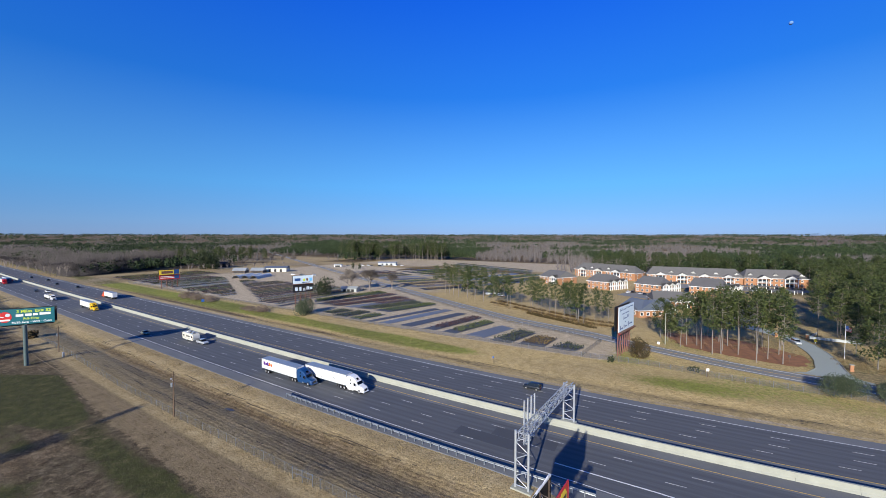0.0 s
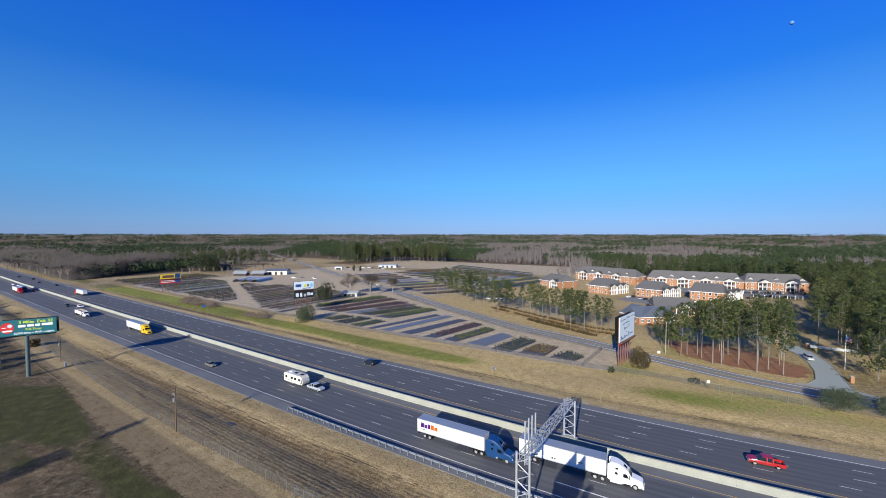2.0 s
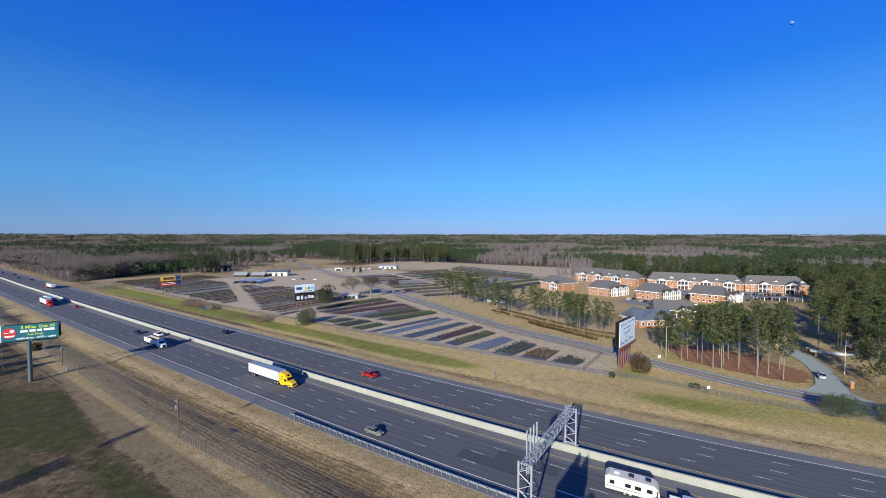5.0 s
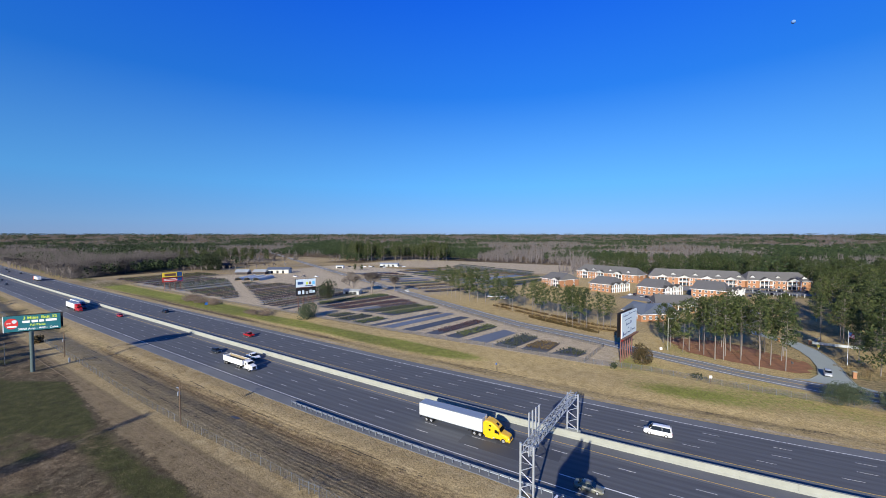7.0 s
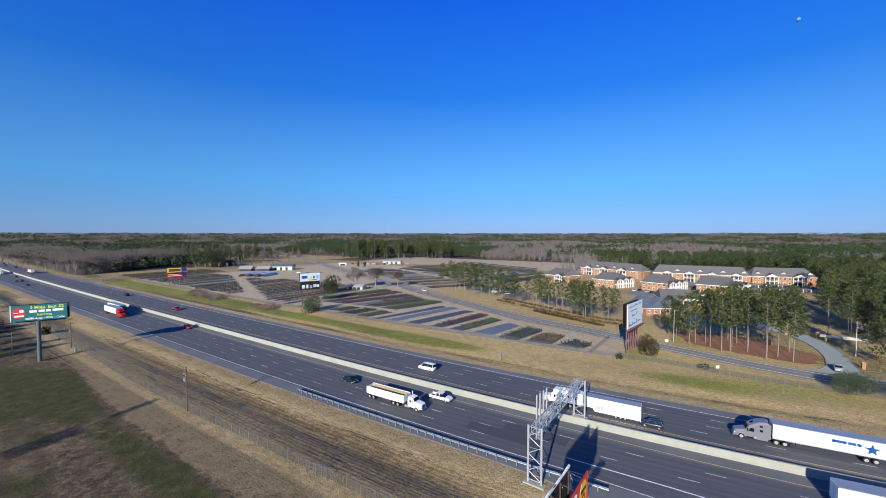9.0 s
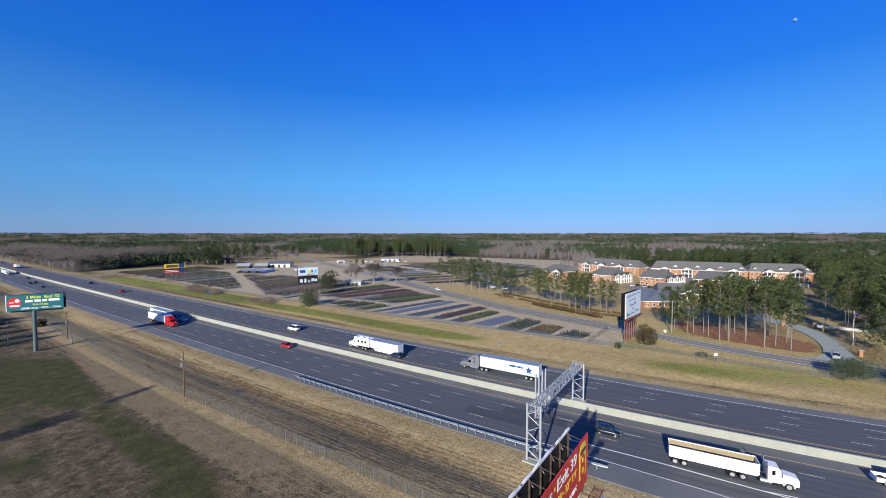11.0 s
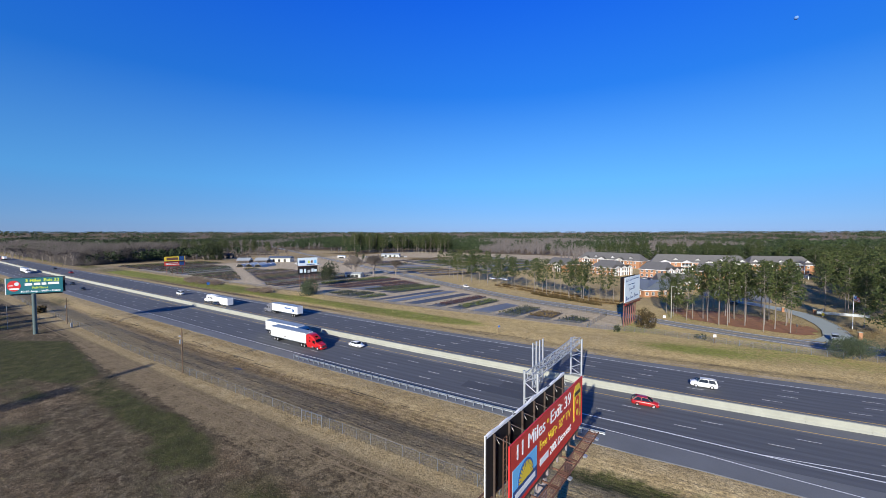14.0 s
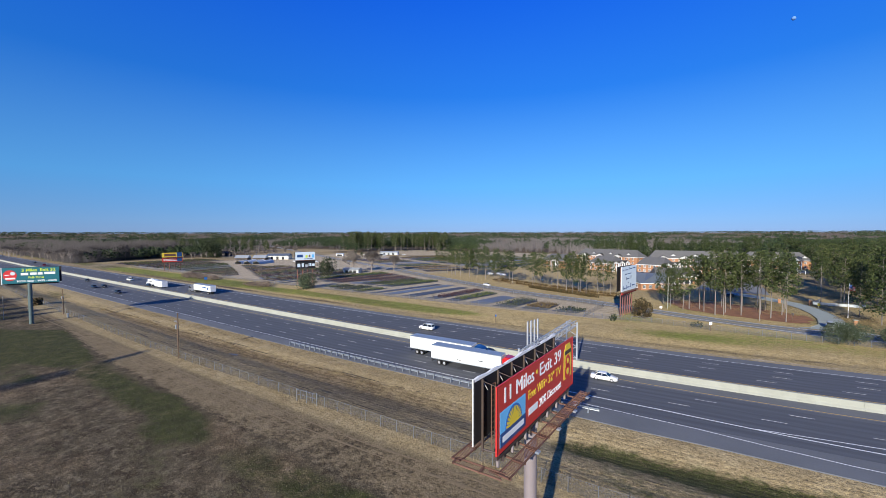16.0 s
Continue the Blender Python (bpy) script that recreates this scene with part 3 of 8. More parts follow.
# ---- carriageways, kerb lines and markings ----
def ribbon(name, lats, x0, x1, step, z, material, extra=None):
    """A strip along the highway; lats: (metres from the median, height) across it."""
    n = max(2, round((x1 - x0) / step) + 1)
    co, fc, la = [], [], []
    for i in range(n):
        x = x0 + (x1 - x0) * i / (n - 1)
        for lat, dz in lats:
            k = lat + (extra(x, lat) if extra else 0)
            co.append((x, bend(x) + k, z + dz))
            la.append(lat)
    w = len(lats)
    for i in range(n - 1):
        for j in range(w - 1):
            a = i * w + j
            fc.append((a, a + w, a + w + 1, a + 1))
    me = bpy.data.meshes.new(name)
    me.from_pydata(co, [], fc)
    me.materials.append(material)
    me.attributes.new("lat", "FLOAT", "POINT").data.foreach_set("value", la)
    bm = bmesh.new()
    bm.from_mesh(me)
    bmesh.ops.recalc_face_normals(bm, faces=bm.faces[:])
    if sum(f.normal.z for f in bm.faces) < 0:
        bmesh.ops.reverse_faces(bm, faces=bm.faces[:])
    bm.to_mesh(me)
    bm.free()
    return new(name, me)


def flare(x, lat):
    """The near shoulder widens towards the exit lane."""
    return -1.9 * smooth(44, 62, x) - 0.055 * max(0, min(x, 150) - 74) if lat < -20 else 0.0


road = tagged(ribbon("road", [(-22.4, -0.35), (-21.8, 0), (-18.3, 0), (-12, 0), (-7, 0), (-3.4, 0), (0, 0), (4.9, 0), (9, 0), (14, 0), (19.2, 0), (21.9, 0), (22.5, -0.3)],
                     -1500, 400, 8, ROAD_Z, M["asphalt"], flare), "divided highway of dark grey asphalt with paler shoulders", "highway", kind="structure")


def ease(x):
    """The lanes lie a little nearer past the gantry."""
    return -0.5 * smooth(48, 85, x)


def line(name, lat, w, x0, x1, material, z=0.012, shift=None):
    drift = (lambda q, l: ease(q) + shift(q, l)) if shift else (lambda q, l: ease(q))
    ob = ribbon(name, [(lat - w / 2, 0), (lat + w / 2, 0)], x0, x1, 8, ROAD_Z + z, material, drift)
    ob.parent = road
    return ob


line("edge_line", -18.0, 0.17, -1500, 400, M["white_line"], 0.012, lambda x, lat: float(np.interp(x, (58, 72.6, 82, 91, 150, 400), (0, -0.7, -1.9, -2.95, -6.0, -6.0))))
line("edge_line", 19.1, 0.17, -1500, 400, M["white_line"])
line("yellow_line", -3.5, 0.16, -1500, 400, M["yellow_line"])
line("yellow_line", 4.95, 0.16, -1500, 400, M["yellow_line"])
line("exit_line", -14.3, 0.27, 52, 400, M["white_line"], 0.016, lambda x, lat: float(np.interp(x, (70, 80.5, 93, 150, 400), (0, -0.8, -1.25, -3.0, -3.0))))
line("gore_line", -14.25, 0.2, 80, 400, M["white_line"], 0.020, lambda x, lat: float(np.interp(x, (80, 88, 94, 400), (-0.65, 0.05, 0.5, 0.5))))
me_dash = make("lane_dash", box(bm_new(), 0, 3.05, -0.07, 0.07, 0, 0.012), M["dash"])
far_dashes = bm_new()
for lat, off, lim in ((-7.0, 0.0, 400), (-10.66, -3.9, 400), (-14.32, -3.9, 50), (8.58, -13.9, 400), (12.24, -10.9, 400), (15.9, -10.0, 400)):
    k = -110
    while off + 12.19 * k < lim:
        x = off + 12.19 * k
        k += 1
        if lat == -14.32 and -106 < x < -80:
            continue
        if -260 < x < 115:
            share("lane_dash", me_dash, road, road_pose(x, lat + ease(x), ROAD_Z + 0.004))
        else:
            a, b = bend(x) + lat, bend(x + 3.05) + lat
            far_dashes.faces.new([far_dashes.verts.new(p) for p in ((x, a - .07, ROAD_Z + .014), (x + 3.05, b - .07, ROAD_Z + .014), (x + 3.05, b + .07, ROAD_Z + .014), (x, a + .07, ROAD_Z + .014))])
tagged(part("far_lane_dashes", far_dashes, M["white_line"], road), kind="stuff")

me_dot = make("lane_dot", box(bm_new(), 0, 0.9, -0.07, 0.07, 0, 0.012), M["white_line"])
for i in range(9):
    share("lane_dot", me_dot, road, road_pose(-103.5 + 2.75 * i, -14.2, ROAD_Z + 0.004))

# a darker repair in the near lanes
bm = bm_new()
box(bm, 0, 15, -1.75, 1.75, 0, 0.010)
M["patch"] = paint("dark_asphalt_patch", (0.066, 0.069, 0.076), 0.75, 0, 0.15, 0.4, 8)
part("asphalt_patch", bm, M["patch"], road, "darker asphalt repair", at=road_pose(31, -12.45, ROAD_Z - 0.002))
bm = bm_new()
box(bm, 0, 13, -1.7, 1.7, 0, 0.010)
part("asphalt_patch", bm, M["patch"], road, at=road_pose(38, -8.9, ROAD_Z - 0.003))

# frontage road, driveway
def front_road():
    co, fc = [], []
    X = [-1000 + 8 * i for i in range(153)]
    me = bpy.data.meshes.new("frontage_road")
    for x in X:
        y = front_y(x) if x > -440 else 322 - (x + 440) * 0.54
        s = 1.12
        for k in (-0.9, 0, 6.6 * s, 7.5 * s):
            co.append((x, y + k, 0.075 if 0 <= k < 7.5 else 0.0))
    for i in range(len(X) - 1):
        for j in range(3):
            a = i * 4 + j
            fc.append((a, a + 4, a + 5, a + 1))
    me.from_pydata(co, [], fc)
    me.materials.append(M["frontage"])
    ob = tagged(new("frontage_road", me), "two-lane grey asphalt road past the nursery", "road", kind="structure")
    for nm, k, w, mt in (("edge_line", 0.45, 0.36, "white_line"), ("edge_line", 6.9, 0.36, "white_line"), ("centre_line", 3.5, 0.16, "yellow_line"), ("centre_line", 3.85, 0.16, "yellow_line")):
        bm = bm_new()
        prev = None
        for x in X:
            y = (front_y(x) if x > -440 else 322 - (x + 440) * 0.54) + k
            cur = [bm.verts.new((x, y - w / 2, 0.088)), bm.verts.new((x, y + w / 2, 0.088))]
            if prev:
                bm.faces.new((prev[0], cur[0], cur[1], prev[1]))
            prev = cur
        part(nm, bm, M[mt], ob)
    return ob


M["frontage"] = paint("worn_grey_asphalt", (0.21, 0.21, 0.20), 0.85, 0, 0.16, 0.15, 5, 0.1, placed=True)
front_road()


def driveway():
    """A pale concrete drive that curves up from the road to the houses."""
    left = [(101, 68.5), (105.5, 70.5), (108.5, 76), (110.6, 86), (111.2, 96), (110.5, 106), (108, 117), (100, 128), (90, 138)]
    right = [(121, 66), (115.5, 70.5), (115.8, 78), (117, 88), (117.3, 98), (116.4, 109), (113.8, 119.5), (105, 133), (94, 143)]
    bm, prev = bm_new(), None
    for (a, b), (c, d) in zip(left, right):
        cur = [bm.verts.new((a, b, 0.095)), bm.verts.new((c, d, 0.095))]
        if prev:
            bm.faces.new((prev[0], prev[1], cur[1], cur[0]))
        prev = cur
    ob = tagged(new("driveway", make("driveway", bm, M["drive"])), "pale concrete driveway curving up from the road", "driveway", kind="structure")
    for side in (left[1:], right[1:]):
        k = bm_new()
        for p, q in zip(side, side[1:]):
            d = (Vector(q) - Vector(p)).normalized() * 0.1
            n = Vector((-d.y, d.x))
            v = [k.verts.new((*(Vector(c) + s * n), z)) for c in (p, q) for s in (1, -1) for z in (0.09, 0.24)]
            for f in ((0, 1, 3, 2), (4, 6, 7, 5), (0, 4, 5, 1), (2, 3, 7, 6), (1, 5, 7, 3)):
                k.faces.new([v[i] for i in f])
        part("kerb", k, M["concrete"], ob)


driveway()


# ---- wheel ruts of the dirt track, furrows of the strip beside the highway ----
def rut(name, lat, x0, x1, w, material, seed, gaps=0.0):
    """A narrow wavy line on the ground, broken where the noise runs low."""
    bm, prev = bm_new(), None
    for i in range(int((x1 - x0) / 1.2) + 1):
        x = x0 + 1.2 * i
        n = noise.noise((x * 0.09, seed, 0))
        y = bend(x) + lat + 0.5 * noise.noise((x * 0.05, seed, 5)) + 0.12 * noise.noise((x * 0.3, seed, 8))
        half = w * (0.55 + 0.6 * n + 0.25 * noise.noise((x * 0.7, seed, 2)))
        if half < 0.03 + gaps:
            prev = None
            continue
        cur = [bm.verts.new((x, y + s * half, height(x, y + s * half) + (0.035 if s == 0 else 0.012))) for s in (-1, 0, 1)]
        if prev:
            bm.faces.new((prev[0], cur[0], cur[1], prev[1]))
            bm.faces.new((prev[1], cur[1], cur[2], prev[2]))
        prev = cur
    return new(name, make(name, bm, material, True))


track = thing("dirt_track", "pale wheel ruts of a dirt track along the fence", "track", kind="structure")
for i, (lat, w) in enumerate(((-45.2, 0.22), (-46.9, 0.24), (-48.2, 0.12), (-49.8, 0.13))):
    rut("wheel_rut", lat, -130, 84, w, M["rut"], 3 + 4.7 * i, 0.06 if i > 1 else 0.0).parent = track
far_ditch = thing("ditch_line", "dark broken ditch line along the far verge", "ditch", kind="structure")
for i, lat in enumerate((26.4, 27.2, 27.9, 28.6, 29.4)):
    rut("furrow", lat, -125, 150, 0.17, M["furrow"], 60.4 + 2.3 * i, 0.10).parent = far_ditch
strip = thing("ploughed_strip", "dark broken furrows in the strip beside the highway", "furrows", kind="structure")
for i, lat in enumerate((-27.4, -28.0, -30.2, -32.6, -35.1, -37.4)):
    rut("furrow", lat, -125, 40 if lat > -32 else 70, 0.14, M["furrow"], 20.3 + 1.7 * i, 0.05).parent = strip


# ---- median barrier ----
def barrier_profile():
    return [(-0.62, 0), (-0.60, 0.10), (-0.36, 0.42), (-0.20, 1.32), (0.20, 1.32), (0.36, 0.42), (0.60, 0.10), (0.62, 0)]


def barrier():
    root = thing("median_barrier", "pale weathered concrete median barrier between the carriageways", "barrier", kind="structure")
    bm = bm_new()
    a, b = [], []
    for y, z in barrier_profile():
        a.append(bm.verts.new((0, y, z)))
        b.append(bm.verts.new((8.004, y, z)))
    for i in range(len(a) - 1):
        bm.faces.new((a[i], b[i], b[i + 1], a[i + 1]))
    bmesh.ops.recalc_face_normals(bm, faces=bm.faces[:])
    me = make("barrier_panel", bm, M["concrete"])
    x = -440.0
    while x < 240:
        y0, y1 = bend(x), bend(x + 8)
        share("barrier_panel", me, root, pose(x, y0 - 0.1, ROAD_Z, 0, 0, math.degrees(math.atan2(y1 - y0, 8))))
        x += 8
    far = ribbon("far_barrier", barrier_profile(), -1500, -440, 20, ROAD_Z, M["concrete"])
    far.parent = root


barrier()


# ---- guard rail ----
def guard_rail():
    root = thing("guard_rail", "galvanised steel W-beam guard rail on dark posts beside the shoulder", "guard rail")
    prof = [(0, 0.86), (-0.05, 0.80), (0.03, 0.74), (0.03, 0.70), (-0.05, 0.64), (-0.05, 0.60), (0.03, 0.54), (0, 0.46)]
    ob = ribbon("beam", [(-20.9 + y * 1.5, z * 1.05) for y, z in prof], -14.5, 60, 1.905, ROAD_Z - 0.05, M["rail_steel"], None)
    ob.parent = root
    bm = bm_new()
    box(bm, -0.08, 0.08, -0.30, -0.10, -0.6, 0.82)
    me = make("post", bm, M["rail_steel"])
    bm = bm_new()
    box(bm, -0.07, 0.07, -0.12, -0.05, 0.42, 0.82)
    bl = make("block", bm, M["wood"])
    x = -14.0
    while x < 60:
        p = share("post", me, root, road_pose(x, -20.95, ROAD_Z))
        share("block", bl, p, Matrix())
        x += 1.905


guard_rail()


# ---- sign gantry over the near carriageway ----
def gantry():
    root = thing("sign_gantry", "galvanised steel lattice gantry over the highway with empty upright sign hangers", "sign gantry")
    A, B = Vector((49.3, -24.8, 0)), Vector((51.1, 0.2, 0))
    d = (B - A).normalized()
    n = Vector((-d.y, d.x, 0))
    for nm, c, z0, z1 in (("near_tower", A, 0.2, 9.6), ("far_tower", B, 1.3, 9.4)):
        off = (-1.12, 1.12)
        bm = bm_new()
        for k in off:
            tube(bm, c + n * k + Vector((0, 0, z0)), c + n * k + Vector((0, 0, z1)), 0.19, n=10)
        part("column", bm, M["steel"], root, smooth=False)
        bm = bm_new()
        m = 6
        for i in range(m):
            za, zb = z0 + 0.4 + (z1 - z0 - 0.9) * i / m, z0 + 0.4 + (z1 - z0 - 0.9) * (i + 1) / m
            s = 1.12 if i % 2 else -1.12
            tube(bm, c + n * s + Vector((0, 0, za)), c - n * s + Vector((0, 0, zb)), 0.07, n=6)
        for z in (z0 + 0.4, z1 - 0.3):
            tube(bm, c - n * 1.12 + Vector((0, 0, z)), c + n * 1.12 + Vector((0, 0, z)), 0.08, n=6)
        part("lattice", bm, M["steel"], root)
        if nm == "near_tower":
            bm = bm_new()
            box(bm, -0.65, 0.65, -1.75, 1.75, -0.3, 0.22, 0.04)
            part("footing", bm, M["concrete"], root, "pale concrete footing", at=Matrix.Translation(c) @ pose(0, 0, 0, 0, 0, math.degrees(math.atan2(n.y, n.x)) - 90))
        else:
            bm = bm_new()
            box(bm, -0.75, 0.75, -1.6, 1.6, 0.0, 1.42, 0.08)
            part("footing", bm, M["concrete"], root, "pale concrete pedestal in the median", at=Matrix.Translation(c) @ pose(0, 0, 0, 0, 0, math.degrees(math.atan2(n.y, n.x)) - 90))
    # box truss
    L = (B - A).length
    ch = [(s * 0.62, z) for s in (-1, 1) for z in (8.35, 9.55)]
    bm = bm_new()
    for k, z in ch:
        tube(bm, A - d * 0.9 + n * k + Vector((0, 0, z)), B + d * 0.9 + n * k + Vector((0, 0, z)), 0.085, n=8)
    part("chord", bm, M["steel"], root)
    bm = bm_new()
    m = 14
    for i in range(m + 1):
        p = A + d * (L * i / m)
        q = A + d * (L * min(m, i + 1) / m)
        for k in (-0.62, 0.62):
            tube(bm, p + n * k + Vector((0, 0, 8.35)), p + n * k + Vector((0, 0, 9.55)), 0.045, n=5)
            if i < m:
                a, b = (8.35, 9.55) if i % 2 else (9.55, 8.35)
                tube(bm, p + n * k + Vector((0, 0, a)), q + n * k + Vector((0, 0, b)), 0.045, n=5)
        for z in (8.35, 9.55):
            tube(bm, p - n * 0.62 + Vector((0, 0, z)), p + n * 0.62 + Vector((0, 0, z)), 0.045, n=5)
            if i < m:
                s = 1 if i % 2 else -1
                tube(bm, p - n * 0.62 * s + Vector((0, 0, z)), q + n * 0.62 * s + Vector((0, 0, z)), 0.04, n=5)
    part("web", bm, M["steel"], root)
    # empty sign hangers
    for i in range(4):
        p = A + d * (2.9 + 1.55 * i) + n * 0.85
        bm = bm_new()
        box(bm, -0.10, 0.10, -0.16, 0.16, 5.9, 13.5 - 0.12 * i)
        part("sign_hanger", bm, M["steel"], root, at=Matrix.Translation((p.x, p.y, 0)) @ pose(0, 0, 0, 0, 0, math.degrees(math.atan2(d.y, d.x)) - 90))
    for i in range(19):
        p, q = A + d * 2.9 + n * 0.98, A + d * 7.55 + n * 0.98
        bm = bm_new()
        z = 6.3 + 0.37 * i
        tube(bm, (p.x, p.y, z), (q.x, q.y, z), 0.022, n=4)
        part("hanger_rung", bm, M["steel"], root)
    for i in range(3):
        p = A + d * (3.6 + 1.55 * i) + n * 0.9
        bm = bm_new()
        box(bm, -0.35, 0.35, -0.25, 0.25, 5.75, 6.05, 0.03)
        part("sign_light", bm, M["lamp_glass"], root, at=Matrix.Translation((p.x, p.y, 0)))


gantry()


# ---- billboards ----
def board_space(a, b, z):
    """A pose with x along the board from a to b, y up, z out of its face."""
    a, b = Vector((*a, z)), Vector((*b, z))
    x = (b - a).normalized()
    y = Vector((0, 0, 1))
    n = x.cross(y)
    m = Matrix((x, y, n)).transposed().to_4x4()
    m.translation = a
    return m, (b - a).length


def slab(bm, x0, x1, y0, y1, z0, z1, bev=0.0):
    return box(bm, x0, x1, y0, y1, z0, z1, bev)


def disc(bm, cx, cy, r, z, a0=0.0, a1=2 * math.pi, n=24, ry=None):
    ry = ry or r
    full = a1 - a0 > 6.2
    pts = [(cx + r * math.cos(a0 + (a1 - a0) * i / n), cy + ry * math.sin(a0 + (a1 - a0) * i / n)) for i in range(n if full else n + 1)]
    top = [bm.verts.new((x, y, z)) for x, y in pts]
    low = [bm.verts.new((x, y, z - 0.012)) for x, y in pts]
    bm.faces.new(top)
    for i in range(len(pts)):
        j = (i + 1) % len(pts)
        bm.faces.new((low[i], low[j], top[j], top[i]))
    return bm


def bars(parent, m, rows, material, z=0.03):
    """Unreadable writing as plain bars: rows of (x, y, width, height)."""
    for x, y, w, h in rows:
        bm = bm_new()
        slab(bm, x, x + w, y, y + h, z - 0.01, z + 0.012)
        part("text_bar", bm, material, parent, at=m)


def near_billboard():
    root = thing("billboard", "red two-sided roadside billboard on one thick steel pole", "billboard")
    W, H, zb = 14.5, 4.27, 14.45
    m, L = board_space((60.20, -62.45), (61.60, -48.02), zb)
    bm = bm_new()
    slab(bm, 0, L, 0, H, -0.12, 0.0, 0.02)
    part("red_face", bm, M["red_sign"], root, "glossy red vinyl face", at=m)
    bm = bm_new()
    for x0, x1, y0, y1 in ((0, L, H, H + 0.07), (0, L, -0.07, 0), (-0.07, 0, -0.07, H + 0.07), (L, L + 0.07, -0.07, H + 0.07)):
        slab(bm, x0, x1, y0, y1, -0.07, 0.02)
    part("trim", bm, M["red"], root, at=m)

    def put(dx, dy, dz=0.012):
        return m @ Matrix.Translation((dx, dy, dz))

    words("11 Miles", 1.42, M["letter"], root, put(0.95, H * 0.70), width=4.68, heavy=0.035)
    words("Exit 39", 1.42, M["letter"], root, put(6.75, H * 0.70), width=4.58, heavy=0.035)
    for bx, by, br in ((6.2, H * 0.82, 0.17), (8.05, H * 0.52, 0.12)):
        bm = bm_new()
        disc(bm, bx, by, br, 0.02)
        part("bullet", bm, M["yellow"], root, at=m)
    words("Free WiFi", 0.95, M["yellow"], root, put(4.7, H * 0.44), width=3.05, heavy=0.022)
    words("32\" TV", 0.95, M["yellow"], root, put(8.5, H * 0.44), width=2.85, heavy=0.022)
    bars(root, m, [(4.75, H * 0.165, 1.6, 0.50)], M["letter"], 0.012)
    words("20% Discount", 0.92, M["letter"], root, put(6.65, H * 0.15), width=4.8, heavy=0.022)
    # blue square with a rising sun
    bm = bm_new()
    slab(bm, 0.37, 4.15, H * 0.06, H * 0.60, 0.0, 0.02)
    panel = part("logo_panel", bm, M["sky_blue"], root, "light blue square with a yellow half sun", at=m)
    bm = bm_new()
    slab(bm, 0.37, 4.15, H * 0.06, H * 0.27, 0.02, 0.03)
    part("logo_band", bm, M["navy"], panel)
    bm = bm_new()
    disc(bm, 2.3, H * 0.275, 1.25, 0.032, 0, math.pi, 20, 1.3)
    part("logo_sun_back", bm, M["blue"], panel)
    bm = bm_new()
    disc(bm, 2.3, H * 0.275, 0.55, 0.045, 0, math.pi, 14)
    for i in range(13):
        a = math.pi * (i + 0.5) / 13
        u, w = Vector((math.cos(a), math.sin(a))), Vector((-math.sin(a), math.cos(a))) * 0.075
        c = Vector((2.3, H * 0.275))
        v = [bm.verts.new((*(c + p), 0.05)) for p in (u * 0.5 - w, u * 0.5 + w, u * 1.15 + w * 1.2, u * 1.15 - w * 1.2)]
        bm.faces.new(v)
    part("logo_sun", bm, M["yellow"], panel)
    bm = bm_new()
    slab(bm, 0.7, 3.85, H * 0.12, H * 0.21, 0.03, 0.045)
    part("logo_bar", bm, M["white"], panel)
    # yellow lozenge with a red figure of two rings
    bm = bm_new()
    prism_pts = [(12.15, 0.95), (14.1, 0.95), (14.1, 3.4), (13.65, 4.02), (12.6, 4.02), (12.15, 3.4)]
    v = [bm.verts.new((x, y, 0.02)) for x, y in prism_pts]
    bm.faces.new(v)
    low = [bm.verts.new((x, y, 0.0)) for x, y in prism_pts]
    for i in range(6):
        bm.faces.new((low[i], low[(i + 1) % 6], v[(i + 1) % 6], v[i]))
    badge = part("badge", bm, M["yellow"], root, "yellow badge with red rings", at=m)
    bm = bm_new()
    for cy, r in ((1.55, 0.72), (2.45, 0.58)):
        disc(bm, 13.1, cy, r, 0.035)
    part("badge_rings", bm, M["red"], badge)
    for cy, r in ((1.55, 0.30), (2.48, 0.24)):
        bm = bm_new()
        disc(bm, 13.1, cy, r, 0.05)
        part("badge_hole", bm, M["yellow"], badge)
    bm = bm_new()
    slab(bm, 12.35, 13.9, 3.12, 3.45, 0.02, 0.04)
    part("badge_bar", bm, M["dark_steel"], badge)
    # the other face, seen from behind
    m2, L2 = board_space((58.48, -62.15), (60.00, -47.98), zb)
    bm = bm_new()
    slab(bm, 0, L2, 0, H, -0.10, 0.0)
    part("black_backing", bm, M["black"], root, "black back of the other face", at=m2)
    n = 24
    bm = bm_new()
    prev = None
    for i in range(n + 1):
        x = L2 * i / n
        dz = 0.05 * math.sin(i * 1.7) + 0.04 * math.sin(i * 0.6)
        cur = [bm.verts.new((x, H - 0.10, -0.14)), bm.verts.new((x, H + 0.06 + dz, -0.14)), bm.verts.new((x, H + 0.06 + dz, 0.015)), bm.verts.new((x, H - 0.10, 0.015))]
        if prev:
            for k in range(4):
                bm.faces.new((prev[k], cur[k], cur[(k + 1) % 4], prev[(k + 1) % 4]))
        prev = cur
    slab(bm, -0.06, 0.0, -0.10, H + 0.10, -0.13, -0.05)
    part("white_vinyl_edge", bm, M["white"], root, "white wrapped vinyl edge", at=m2)
    # uprights between the faces, stringers, ties
    for i in range(7):
        x = 0.9 + i * 2.12
        bm = bm_new()
        slab(bm, x - 0.05, x + 0.05, -0.75, H - 0.12, 0.02, 0.17)
        part("upright", bm, M["dark_steel"], root, at=m2)
        bm = bm_new()
        slab(bm, x + 0.26, x + 0.38, -1.0, H - 0.35, -0.34, -0.14)
        part("upright", bm, M["dark_steel"], root, at=m)
        bm = bm_new()
        p = m2 @ Vector((x, H - 0.25, 0.1))
        q = m @ Vector((x + 0.3, H - 0.55, -0.2))
